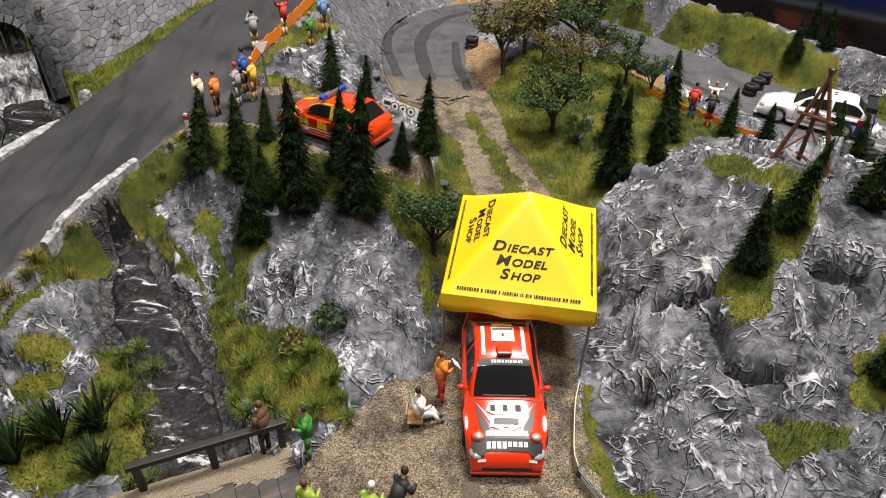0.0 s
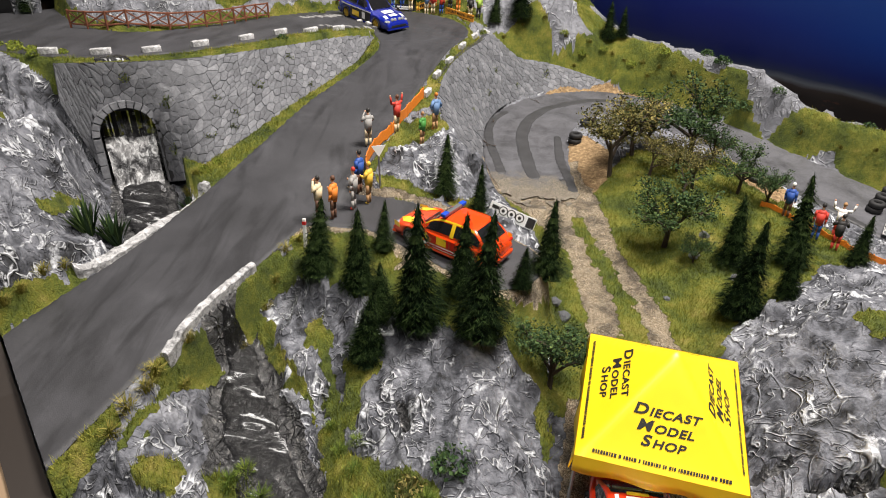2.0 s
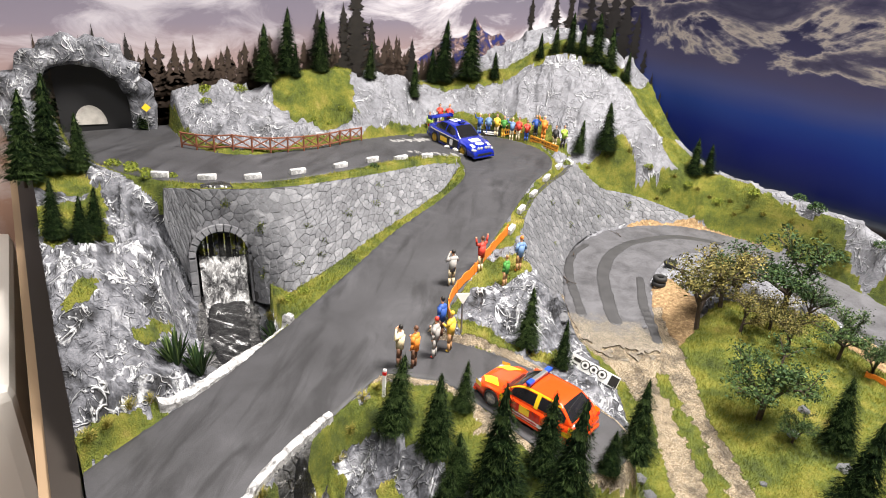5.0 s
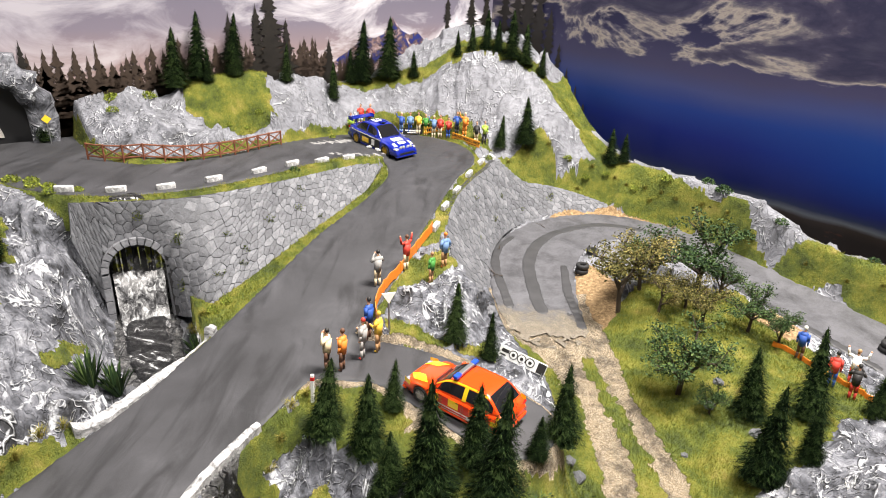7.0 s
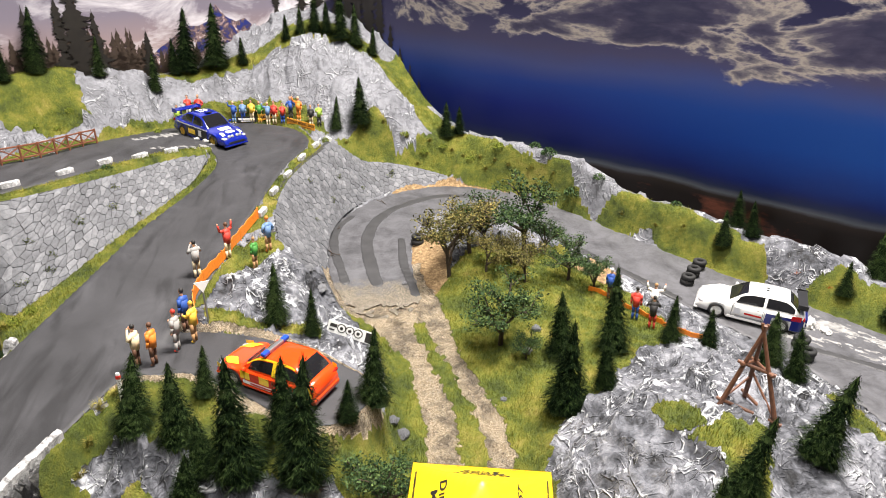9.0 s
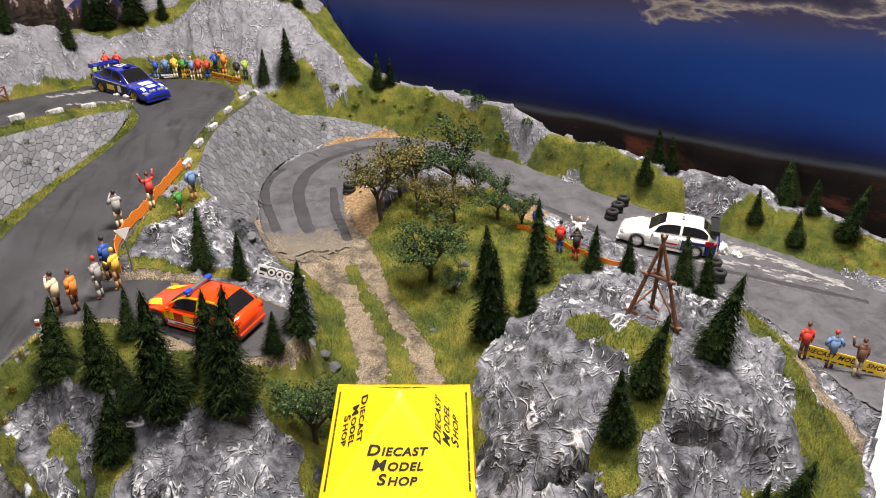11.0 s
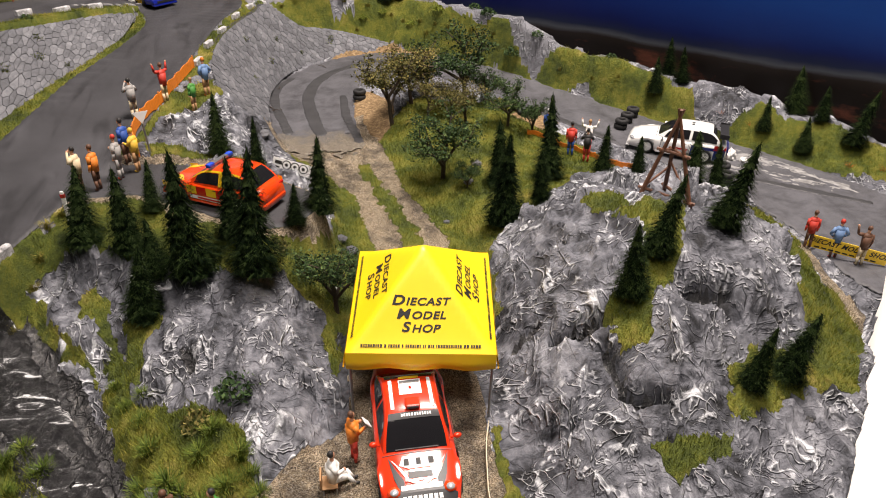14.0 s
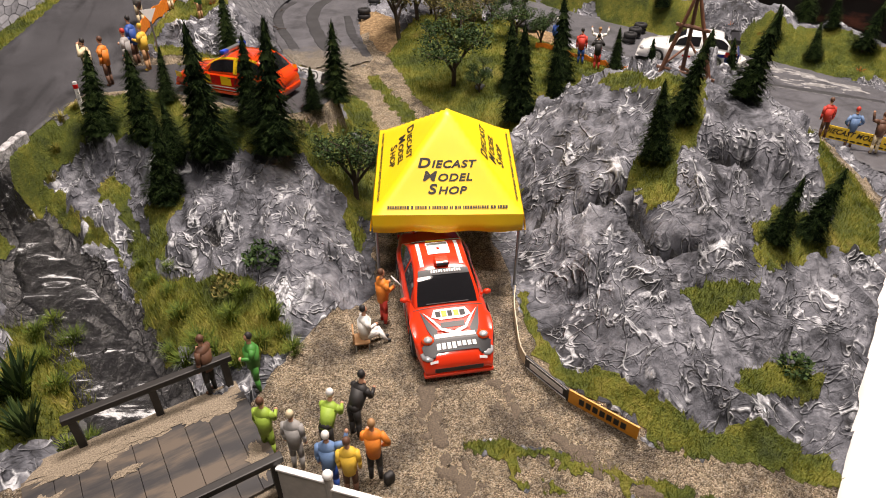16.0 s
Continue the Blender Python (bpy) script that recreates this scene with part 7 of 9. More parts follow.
low_wall("low_wall_west", [(-0.346, 0.384), (-0.335, 0.40), (-0.325, 0.425), (-0.314, 0.46), (-0.305, 0.492), (-0.300, 0.508)], 0.0055, 0.0095, "rough whitewashed low stone road wall")
low_wall("low_wall_east", [(-0.247, 0.318), (-0.243, 0.345), (-0.236, 0.37), (-0.227, 0.393), (-0.221, 0.406)], 0.0040, 0.0062, "rough whitewashed low stone road wall")


def kerb_block(x, y, turn, size=(0.0175, 0.0055, 0.0062)):
    bm = add_box(bmesh.new(), size, Matrix.Translation((0, 0, size[2] / 2 - 0.001)), 0.001)
    for v in bm.verts:
        v.co += Vector((0.0006 * math.sin(v.co.y * 900 + x * 99), 0, 0.0005 * math.sin(v.co.x * 700 + y * 77)))
    ob = part("kerb_block", bm, CHALK, None, "", False)
    ob.matrix_world = pose(x, y, ground_at(x, y), 0, 0, turn)
    return tagged(ob, "whitewashed rectangular kerb block at road edge", "kerb", "white kerb blocks")


KERBS = [(-0.478, 0.594), (-0.433, 0.606), (-0.395, 0.628), (-0.362, 0.664), (-0.332, 0.710), (-0.308, 0.752), (-0.283, 0.786), (-0.258, 0.818)]
for k, (x, y) in enumerate(KERBS):
    a, b = KERBS[max(0, k - 1)], KERBS[min(7, k + 1)]
    kerb_block(x, y, math.degrees(math.atan2(b[1] - a[1], b[0] - a[0])))
for x, y, turn in ((-0.095, 0.912, 76), (-0.1065, 0.852, 78), (-0.1175, 0.797, 77), (-0.1265, 0.746, 79), (-0.1310, 0.694, 80), (-0.081, 0.953, 115)):
    kerb_block(x, y, turn, (0.019, 0.0055, 0.0065))

TIMBER = simple("stained_timber", (0.16, 0.055, 0.028), 0.6, var=0.25, size=250, bump=0.3)
FENCE = [(-0.520, 0.694), (-0.490, 0.692), (-0.455, 0.703), (-0.425, 0.725), (-0.400, 0.752), (-0.382, 0.785), (-0.370, 0.825), (-0.358, 0.853)]
fence = empty("timber_fence", pose(0, 0, 0), "brown timber rail fence with crossed braces", "fence")
line = spline([(x, y, 0, 0) for x, y in FENCE], 8)
run = np.r_[0, np.cumsum(np.hypot(*np.diff(line[:, :2], axis=0).T))]
posts = [Vector((np.interp(s, run, line[:, 0]), np.interp(s, run, line[:, 1]), 0)) for s in np.linspace(0, run[-1], 13)]
for p in posts:
    p.z = ground_at(p.x, p.y)
for p in posts:
    part("post", add_tube(bmesh.new(), p - Vector((0, 0, 0.003)), p + Vector((0, 0, 0.0185)), 0.0012, 0.0012, 6), TIMBER, fence)
for a, b in zip(posts[:-1], posts[1:]):
    for za, zb in ((0.0172, 0.0172), (0.0040, 0.0040)):
        part("rail", add_tube(bmesh.new(), a + Vector((0, 0, za)), b + Vector((0, 0, zb)), 0.0010, 0.0010, 5), TIMBER, fence)
    for za, zb in ((0.0165, 0.0045), (0.0045, 0.0165)):
        part("brace", add_tube(bmesh.new(), a + Vector((0, 0, za)), b + Vector((0, 0, zb)), 0.0008, 0.0008, 5), TIMBER, fence)

ORANGE_NET = simple("orange_mesh_ribbon", (0.80, 0.22, 0.02), 0.55, var=0.15, size=500)


def ribbon(name, pts, high, mat, label, category, posts=True, group=""):
    line = spline([(x, y, 0, 0) for x, y in pts], 8)
    ob = empty(name, pose(0, 0, 0), label, category, group)
    bm = bmesh.new()
    rows = []
    for k, q in enumerate(line):
        a, b = line[max(0, k - 1)], line[min(len(line) - 1, k + 1)]
        d = Vector((b[0] - a[0], b[1] - a[1], 0)).normalized()
        nn = Vector((-d.y, d.x, 0)) * 0.0003
        z = ground_at(q[0], q[1])
        h = high * (1 + 0.06 * math.sin(k * 1.9))
        c = Vector((q[0], q[1], z))
        rows.append([bm.verts.new(c + nn * s + Vector((0, 0, zz))) for s, zz in ((1, 0.001), (1, h), (-1, h), (-1, 0.001))])
    for a, b in zip(rows[:-1], rows[1:]):
        for j in range(4):
            bm.faces.new((a[j], a[(j + 1) % 4], b[(j + 1) % 4], b[j]))
    bm.faces.new(rows[0])
    bm.faces.new(rows[-1][::-1])
    bmesh.ops.recalc_face_normals(bm, faces=bm.faces)
    part("strip", bm, mat, ob)
    if posts:
        for q in line[::8]:
            z = ground_at(q[0], q[1])
            part("post", add_tube(bmesh.new(), (q[0], q[1], z - 0.002), (q[0], q[1], z + high * 1.1), 0.0007, 0.0007, 6), mat, ob)
    return ob


ribbon("safety_barrier", [(-0.134, 0.684), (-0.145, 0.645), (-0.154, 0.604), (-0.164, 0.572), (-0.166, 0.545), (-0.158, 0.520)], 0.0115, ORANGE_NET, "bright orange plastic safety barrier on small posts", "barrier", group="orange barriers")
ribbon("safety_barrier", [(0.222, 0.640), (0.240, 0.618), (0.258, 0.590), (0.275, 0.570), (0.292, 0.552), (0.312, 0.534)], 0.0062, ORANGE_NET, "bright orange plastic safety barrier on small posts", "barrier", group="orange barriers")


# ---- advertising boards ----
AD_YELLOW, AD_ORANGE, AD_WHITE = simple("yellow_board", (0.82, 0.55, 0.03), 0.45), simple("orange_board", (0.78, 0.33, 0.03), 0.45), simple("white_card_board", (0.75, 0.75, 0.74), 0.45)


def board(a, b, high, mat, label, marks, group="advertising boards", lift=0.0005, back=0.0):
    """An upright board from a to b in plan, with printed marks given as fractions (s0, s1, t0, t1, material)."""
    ax, ay, bx, by = *a, *b
    za, zb = ground_at(ax, ay), ground_at(bx, by)
    d = Vector((bx - ax, by - ay, zb - za))
    m = Matrix.Identity(4)
    xax = d.normalized()
    nrm = Vector((xax.y, -xax.x, -back)).normalized()
    up = nrm.cross(xax).normalized()
    if up.z < 0:
        up = -up
    nrm = xax.cross(up)
    m = Matrix((xax, up, nrm)).transposed().to_4x4()
    m.translation = Vector((ax, ay, za + 0.0003))
    ob = empty("advertising_board", m, label, "board", group)
    w = d.length
    part("panel", add_box(bmesh.new(), (w, high, 0.0008), Matrix.Translation((w / 2, high / 2, 0)), 0.0002), mat, ob)
    for s0, s1, t0, t1, mm in marks:
        part("print", add_box(bmesh.new(), (w * (s1 - s0), high * (t1 - t0), 0.0003), Matrix.Translation((w * (s0 + s1) / 2, high * (t0 + t1) / 2, 0.0005)), 0), mm, ob)
        part("print", add_box(bmesh.new(), (w * (s1 - s0), high * (t1 - t0), 0.0003), Matrix.Translation((w * (s0 + s1) / 2, high * (t0 + t1) / 2, -0.0005)), 0), mm, ob)
    return ob, w


bars = lambda s0, s1, t0, t1, mat, k: [(s0 + (s1 - s0) * i / k, s0 + (s1 - s0) * (i + 0.72) / k, t0, t1, mat) for i in range(k)]
east, w = board((0.398, 0.391), (0.455, 0.363), 0.0115, AD_YELLOW, "yellow shop advertising board beside spectators", bars(0.10, 0.9, 0.10, 0.20, INK, 9))
text_mesh("DIECAST MODEL SHOP", 0.0062, INK, "lettering", east, Matrix.Translation((w / 2, 0.0072, 0.0006)), 0.0001, 0.2, 0.92)
board((-0.219, 1.001), (-0.190, 1.003), 0.0085, BLACK, "black advertising board with pale print", [(0.1, 0.9, 0.45, 0.7, AD_WHITE), (0.2, 0.8, 0.15, 0.3, AD_WHITE)])
board((-0.186, 1.003), (-0.156, 0.996), 0.0085, AD_ORANGE, "orange advertising board with dark print", bars(0.15, 0.85, 0.3, 0.75, INK, 7))
crowd_board, w = board((-0.143, 0.985), (-0.100, 0.958), 0.0095, AD_ORANGE, "orange shop advertising board with dark lettering", bars(0.10, 0.9, 0.10, 0.2, INK, 9))
text_mesh("DIECAST MODEL SHOP", 0.0052, INK, "lettering", crowd_board, Matrix.Translation((w / 2, 0.0058, 0.0006)), 0.0001, 0.2, 0.86)
board((0.0735, 0.190), (0.088, 0.164), 0.0095, BLACK, "black advertising board with white print", [(0.04, 0.96, 0.06, 0.12, AD_WHITE), (0.12, 0.88, 0.3, 0.7, AD_WHITE), (0.04, 0.96, 0.88, 0.94, AD_WHITE)], back=0.12)
board((0.088, 0.164), (0.1125, 0.1365), 0.0098, AD_ORANGE, "orange advertising board with dark block print", bars(0.16, 0.86, 0.3, 0.74, INK, 7), back=0.12)
ribbon("thin_barrier", [(0.084, 0.247), (0.079, 0.232), (0.0755, 0.215), (0.073, 0.200), (0.0735, 0.191)], 0.0075, simple("cream_tape", (0.55, 0.48, 0.34), 0.6), "thin cream tape barrier along the track", "barrier", False)
sign, w = board((-0.055, 0.551), (-0.013, 0.537), 0.0115, AD_WHITE, "white board with round black symbols", [(0.05, 0.20, 0.50, 0.78, INK), (0.05, 0.16, 0.2, 0.32, INK), (0.82, 0.99, 0.08, 0.92, INK)], back=-0.3)
for s in (0.30, 0.48, 0.66):
    for r, mm, z in ((0.0043, INK, 0.0007), (0.0034, AD_WHITE, 0.0009), (0.0016, INK, 0.0011)):
        disc = add_tube(bmesh.new(), (w * s, 0.0066, z - 0.0003), (w * s, 0.0066, z), r, r, 18)
        part("symbol", disc, mm, sign)


# ---- retaining walls of fitted stones ----
def stone_material():
    m, n, l, p = material("grey_wall_stone")
    co = n.new("ShaderNodeTexCoord").outputs["Object"]
    o = n.new("ShaderNodeObjectInfo")
    r = ramp(n, ((0.28, (0.048, 0.049, 0.055)), (0.46, (0.108, 0.111, 0.123)), (0.60, (0.185, 0.189, 0.205)), (0.80, (0.40, 0.41, 0.43))))
    l.new(math_node(n, l, "ADD", math_node(n, l, "MULTIPLY", o.outputs["Random"], 0.16), math_node(n, l, "ADD", math_node(n, l, "MULTIPLY", noise_node(n, l, co, 150, 9, 0.8), 0.55), math_node(n, l, "MULTIPLY", noise_node(n, l, co, 28, 5, 0.65), 0.30))), r.inputs[0])
    l.new(r.outputs[0], p.inputs["Base Color"])
    p.inputs["Roughness"].default_value = 0.75
    b = n.new("ShaderNodeBump")
    b.inputs["Strength"].default_value, b.inputs["Distance"].default_value = 0.8, 0.0012
    l.new(noise_node(n, l, co, 330, 6, 0.7), b.inputs["Height"])
    l.new(b.outputs["Normal"], p.inputs["Normal"])
    return m


STONE = stone_material()
JOINT = simple("dark_joint", (0.034, 0.034, 0.037), 0.9)

def clip_cell(poly, mx, my, nx, ny):
    out = []
    for (ax, ay), (bx, by) in zip(poly, poly[1:] + poly[:1]):
        da, db = (ax - mx) * nx + (ay - my) * ny, (bx - mx) * nx + (by - my) * ny
        if da <= 0:
            out.append((ax, ay))
        if da * db < 0:
            t = da / (da - db)
            out.append((ax + (bx - ax) * t, ay + (by - ay) * t))
    return out


def stone_wall(name, top, foot, size, seed, label, gap=None, most=300):
    """A masonry face drawn between its top and foot lines, covered with fitted stones that stand proud of dark joints."""
    up = spline([(p[0], p[1], p[2] if len(p) > 2 else ground_at(*p) + 0.0006, 0) for p in top], 12)[:, :3]
    low = spline([(*p, 0) for p in foot], 12)[:, :3]
    n = 120
    pick_row = lambda line: np.stack([np.interp(np.linspace(0, 1, n), np.linspace(0, 1, len(line)), line[:, k]) for k in range(3)], 1)
    up, low = pick_row(up), pick_row(low)
    mid = (up + low) / 2
    run = np.r_[0, np.cumsum(np.linalg.norm(np.diff(mid, axis=0), axis=1))]
    tall = np.linalg.norm(up - low, axis=1)

    def at(a, b):
        """The place on the face at a along and b up, and its outward normal."""
        i = np.interp(a, run, np.arange(n))
        k = min(int(i), n - 2)
        f = i - k
        p0, p1 = Vector(low[k] * (1 - f) + low[k + 1] * f), Vector(up[k] * (1 - f) + up[k + 1] * f)
        nrm = Vector(low[k + 1] - low[k]).cross(p1 - p0).normalized()
        return p0.lerp(p1, min(1.0, max(0.0, b / np.interp(a, run, tall)))), nrm

    flip = -1 if at(run[n // 2], 0.01)[1].z < 0 else 1
    bm = bmesh.new()
    rows = []
    for k in range(n):
        p = [at(run[k], tall[k] * j / 8) for j in range(9)]
        back = Vector((up[k][0] - low[k][0], up[k][1] - low[k][1], 0)).normalized() * 0.006
        rows.append([bm.verts.new(q - nn * flip * 0.0004) for q, nn in p] + [bm.verts.new(Vector(up[k]) + back)])
    for a, b in zip(rows[:-1], rows[1:]):
        for j in range(9):
            c = (a[j].co + b[j + 1].co) / 2
            if gap is None or not gap(c, 0.9):
                bm.faces.new((a[j], b[j], b[j + 1], a[j + 1]))
    base = tagged(part(name, bm, JOINT), label, "wall", kind="structure")
    rng = random.Random(seed)
    seeds = []
    for _ in range(6000):
        a = rng.uniform(0, run[-1])
        b = rng.uniform(0, float(np.interp(a, run, tall)))
        rng_gap = rng.random()
        if all((a - c) ** 2 + 1.5 * (b - d) ** 2 > size * size * (0.30 + 0.5 * rng_gap) for c, d in seeds):
            seeds.append((a, b))
    rest = ([], [])
    for index, (x, y) in enumerate(seeds):
        high = float(np.interp(x, run, tall))
        cell = [(max(0, x - size), max(0, y - size)), (min(run[-1], x + size), max(0, y - size)), (min(run[-1], x + size), min(high, y + size)), (max(0, x - size), min(high, y + size))]
        for a, b in seeds:
            d2 = (a - x) ** 2 + (b - y) ** 2
            if 0 < d2 < 4.5 * size * size:
                cell = clip_cell(cell, (x + a) / 2, (y + b) / 2, a - x, b - y)
        if len(cell) < 3:
            continue
        cx, cy = sum(p[0] for p in cell) / len(cell), sum(p[1] for p in cell) / len(cell)
        centre, nn = at(cx, cy)
        if gap is not None and gap(centre, 1.0):
            continue
        proud = rng.uniform(0.0003, 0.0009)
        verts, cap = [], []
        for a, b in cell:
            p, q = at(cx + (a - cx) * 0.975, cy + (b - cy) * 0.975)
            verts.append(p - q * flip * 0.001)
            p, q = at(cx + (a - cx) * 0.935, cy + (b - cy) * 0.935)
            cap.append(p + q * flip * proud)
        q = len(cell)
        verts = [tuple(v) for v in verts + cap] + [tuple(centre + nn * flip * (proud + 0.0004))]
        faces = [(i, (i + 1) % q, q + (i + 1) % q, q + i) for i in range(q)] + [(q + i, q + (i + 1) % q, 2 * q) for i in range(q)]
        if index < most:
            ob = link_mesh("stone", verts, faces, STONE, False)
            ob.parent = base
        else:
            start = len(rest[0])
            rest[0].extend(verts)
            rest[1].extend([tuple(start + i for i in f) for f in faces])
    if rest[0]:
        ob = link_mesh("small_stones", *rest, STONE, False)
        ob.parent = base
    return base


# ---- stone arch with a waterfall, and the road tunnel ----
def arch_ring(bm, r0, r1, foot, depth, n=20, rough=0.0, seed=0):
    """An arch ring in the xz plane: straight legs of height foot, then a half round; y is depth."""
    rng = random.Random(seed)
    line = [(1, 0.0, -1)] + [(math.cos(math.pi * k / n), math.sin(math.pi * k / n), 1) for k in range(n + 1)] + [(-1, 0.0, -1)]
    rows = []
    for c, s, kind in line:
        j = rng.uniform(-rough, rough)
        base = foot if kind > 0 else 0.0
        rows.append([bm.verts.new((r * c, y, base + r * s)) for r, y in ((r0, 0), (r1 + j, 0), (r1 + j, depth), (r0, depth))])
    for a, b in zip(rows[:-1], rows[1:]):
        for j in range(4):
            bm.faces.new((a[j], a[(j + 1) % 4], b[(j + 1) % 4], b[j]))
    bm.faces.new(rows[0])
    bm.faces.new(rows[-1][::-1])
    bmesh.ops.recalc_face_normals(bm, faces=bm.faces)
    return bm


ARCH = pose(-0.4030, 0.5725, 0.172, -8, 0, 33)
SPRING, SPAN = 0.051, 0.0250
arch = empty("culvert_arch", ARCH, "grey stone culvert arch with a waterfall below", "arch")
for k in range(13):
    a0, a1 = math.pi * k / 13 + 0.02, math.pi * (k + 1) / 13 - 0.02
    bm = bmesh.new()
    vs = [bm.verts.new((r * math.cos(a), y, SPRING + r * math.sin(a))) for y in (-0.004, 0.014) for r, a in ((SPAN, a0), (SPAN + 0.0065, a0), (SPAN + 0.0065, a1), (SPAN, a1))]
    for q in ((0, 1, 2, 3), (7, 6, 5, 4), (0, 4, 5, 1), (1, 5, 6, 2), (2, 6, 7, 3), (3, 7, 4, 0)):
        bm.faces.new([vs[i] for i in q])
    bmesh.ops.recalc_face_normals(bm, faces=bm.faces)
    part("arch_stone", bm, STONE, arch)
for sx in (-1, 1):
    for k in range(4):
        part("arch_stone", add_box(bmesh.new(), (0.0068, 0.018, 0.0126), Matrix.Translation((sx * (SPAN + 0.0033), 0.005, 0.0040 + 0.0130 * k)), 0.0008), STONE, arch)
bm = bmesh.new()
inner = [(SPAN + 0.0003, -0.01)] + [((SPAN + 0.0003) * math.cos(math.pi * k / 16), SPRING + (SPAN + 0.0003) * math.sin(math.pi * k / 16)) for k in range(17)] + [(-SPAN - 0.0003, -0.01)]
front, back = [bm.verts.new((x, 0.0, z)) for x, z in inner], [bm.verts.new((x, 0.034, z)) for x, z in inner]
for k in range(len(inner) - 1):
    bm.faces.new((front[k], front[k + 1], back[k + 1], back[k]))
bm.faces.new(back)
# the vault's shade is put into its near-black stone colour
part("vault", bm, simple("shaded_vault_stone", (0.022, 0.022, 0.024), 0.85, var=0.35, size=120, bump=0.6), arch, "vault inside the opening, coloured dark for its shade")
FOAM = froth_material()
bm = bmesh.new()
g = []
for i in range(29):
    row = []
    for j in range(25):
        t, w = i / 28, j / 24
        fall_off = 0.046 * (1 - smooth(np.array((t - 0.10) / 0.72)).item()) - 0.002 * t
        lump = 0.0034 * noise.noise(Vector((w * 5, t * 6, 1))) + 0.0022 * noise.noise(Vector((w * 13, t * 11, 4)))
        row.append(bm.verts.new(((w - 0.5) * (0.047 - 0.006 * t), 0.024 - 0.052 * t + lump * 1.4, fall_off + lump + 0.001)))
    g.append(row)
for i in range(28):
    for j in range(24):
        bm.faces.new((g[i][j], g[i][j + 1], g[i + 1][j + 1], g[i + 1][j]))
fall = part("waterfall", bm, FOAM, None, "", True)
fall.matrix_world = pose(-0.4030, 0.5725, 0.172, -4, 0, 33)
tagged(fall, "frothy white waterfall over dark rock under the arch", "water", kind="structure")

tunnel = empty("tunnel_portal", pose(-0.660, 0.708, 0.283, 0, 0, 38), "rocky road tunnel mouth with dark inside", "tunnel")
bm = arch_ring(bmesh.new(), 0.052, 0.082, 0.036, 0.030, 30, 0.006, 3)
bmesh.ops.subdivide_edges(bm, edges=bm.edges, cuts=3, use_grid_fill=True)
for v in bm.verts:
    r = math.hypot(v.co.x, max(0, v.co.z - 0.03))
    if r > 0.054:
        v.co += Vector((0.004 * noise.noise(v.co * 60), 0.008 * noise.noise(v.co * 45 + Vector((9, 0, 0))) - 0.004, 0.004 * noise.noise(v.co * 55 + Vector((0, 7, 0)))))
rock = part("rock_ring", bm, TERRAIN, tunnel, "grey rock face round the opening", True)
a = rock.data.attributes.new("ridge", "FLOAT", "POINT")
a.data.foreach_set("value", [max(0.0, min(1.1, 0.75 - 2.2 * abs(noise.noise(v.co * 110)))) for v in rock.data.vertices])
bm = bmesh.new()
line = [(0.052, 0.0)] + [(0.052 * math.cos(math.pi * k / 20), 0.036 + 0.052 * math.sin(math.pi * k / 20)) for k in range(21)] + [(-0.052, 0.0)]
fr, bk = [bm.verts.new((x, 0.002, z)) for x, z in line], [bm.verts.new((x * 0.98, 0.020, z)) for x, z in line]
for k in range(len(line) - 1):
    bm.faces.new((fr[k], fr[k + 1], bk[k + 1], bk[k]))
bm.faces.new(bk)
part("lining", bm, BLACK, tunnel, "dark tunnel lining")
# flat patch on the closed back, coloured pale as a daylit far end
bm = bmesh.new()
line = [(0.018 * math.cos(math.pi * k / 12) + 0.006, 0.012 + 0.024 * math.sin(math.pi * k / 12)) for k in range(13)]
bm.faces.new([bm.verts.new((x, 0.0185, z)) for x, z in line])
part("lit_end_patch", bm, simple("painted_daylit_rock", (0.42, 0.40, 0.37), 0.8, var=0.3, size=120), tunnel, "flat pale patch painted as the tunnel's lit far end")
sg = empty("warning_sign", pose(-0.598, 0.742, ground_at(-0.598, 0.742), 0, 0, 38), "small yellow diamond warning sign", "sign")
part("pole", add_tube(bmesh.new(), (0, 0, -0.002), (0, 0, 0.026), 0.0006, 0.0006, 6), STEEL, sg)
part("plate", add_box(bmesh.new(), (0.0075, 0.0006, 0.0075), Matrix.Translation((0, -0.0008, 0.029)) @ Matrix.Rotation(radians(45), 4, "Y"), 0.0002), AD_YELLOW, sg)

# ---- viewing tripod of logs on the crag ----
LOG = simple("peeled_log", (0.13, 0.055, 0.030), 0.6, var=0.25, size=300, bump=0.3)
tower = empty("log_tripod", pose(0, 0, 0), "three-legged brown log lookout frame on the crag", "tower")
feet = [Vector((0.223, 0.371, 0)), Vector((0.250, 0.349, 0)), Vector((0.250, 0.386, 0))]
for p in feet:
    p.z = ground_at(p.x, p.y)
apex = Vector((0.2395, 0.370, 0.285))
for p in feet:
    part("leg", add_tube(bmesh.new(), p - (apex - p).normalized() * 0.004, apex + (apex - p).normalized() * 0.006, 0.0017, 0.0011, 8), LOG, tower)
for t, over in ((0.06, 0.12), (0.58, 0.30)):
    q = [p.lerp(apex, t) for p in feet]
    for i in range(3):
        a, b = q[i], q[(i + 1) % 3]
        d = (b - a) * over
        if t < 0.1 and i == 2:
            continue
        part("crossbar", add_tube(bmesh.new(), a - d, b + d, 0.0012, 0.0012, 8), LOG, tower)
part("brace", add_tube(bmesh.new(), feet[1].lerp(apex, 0.08), feet[2].lerp(apex, 0.42), 0.0009, 0.0009, 6), LOG, tower)
part("brace", add_tube(bmesh.new(), feet[0].lerp(apex, 0.10), feet[2].lerp(apex, 0.34), 0.0009, 0.0009, 6), LOG, tower)


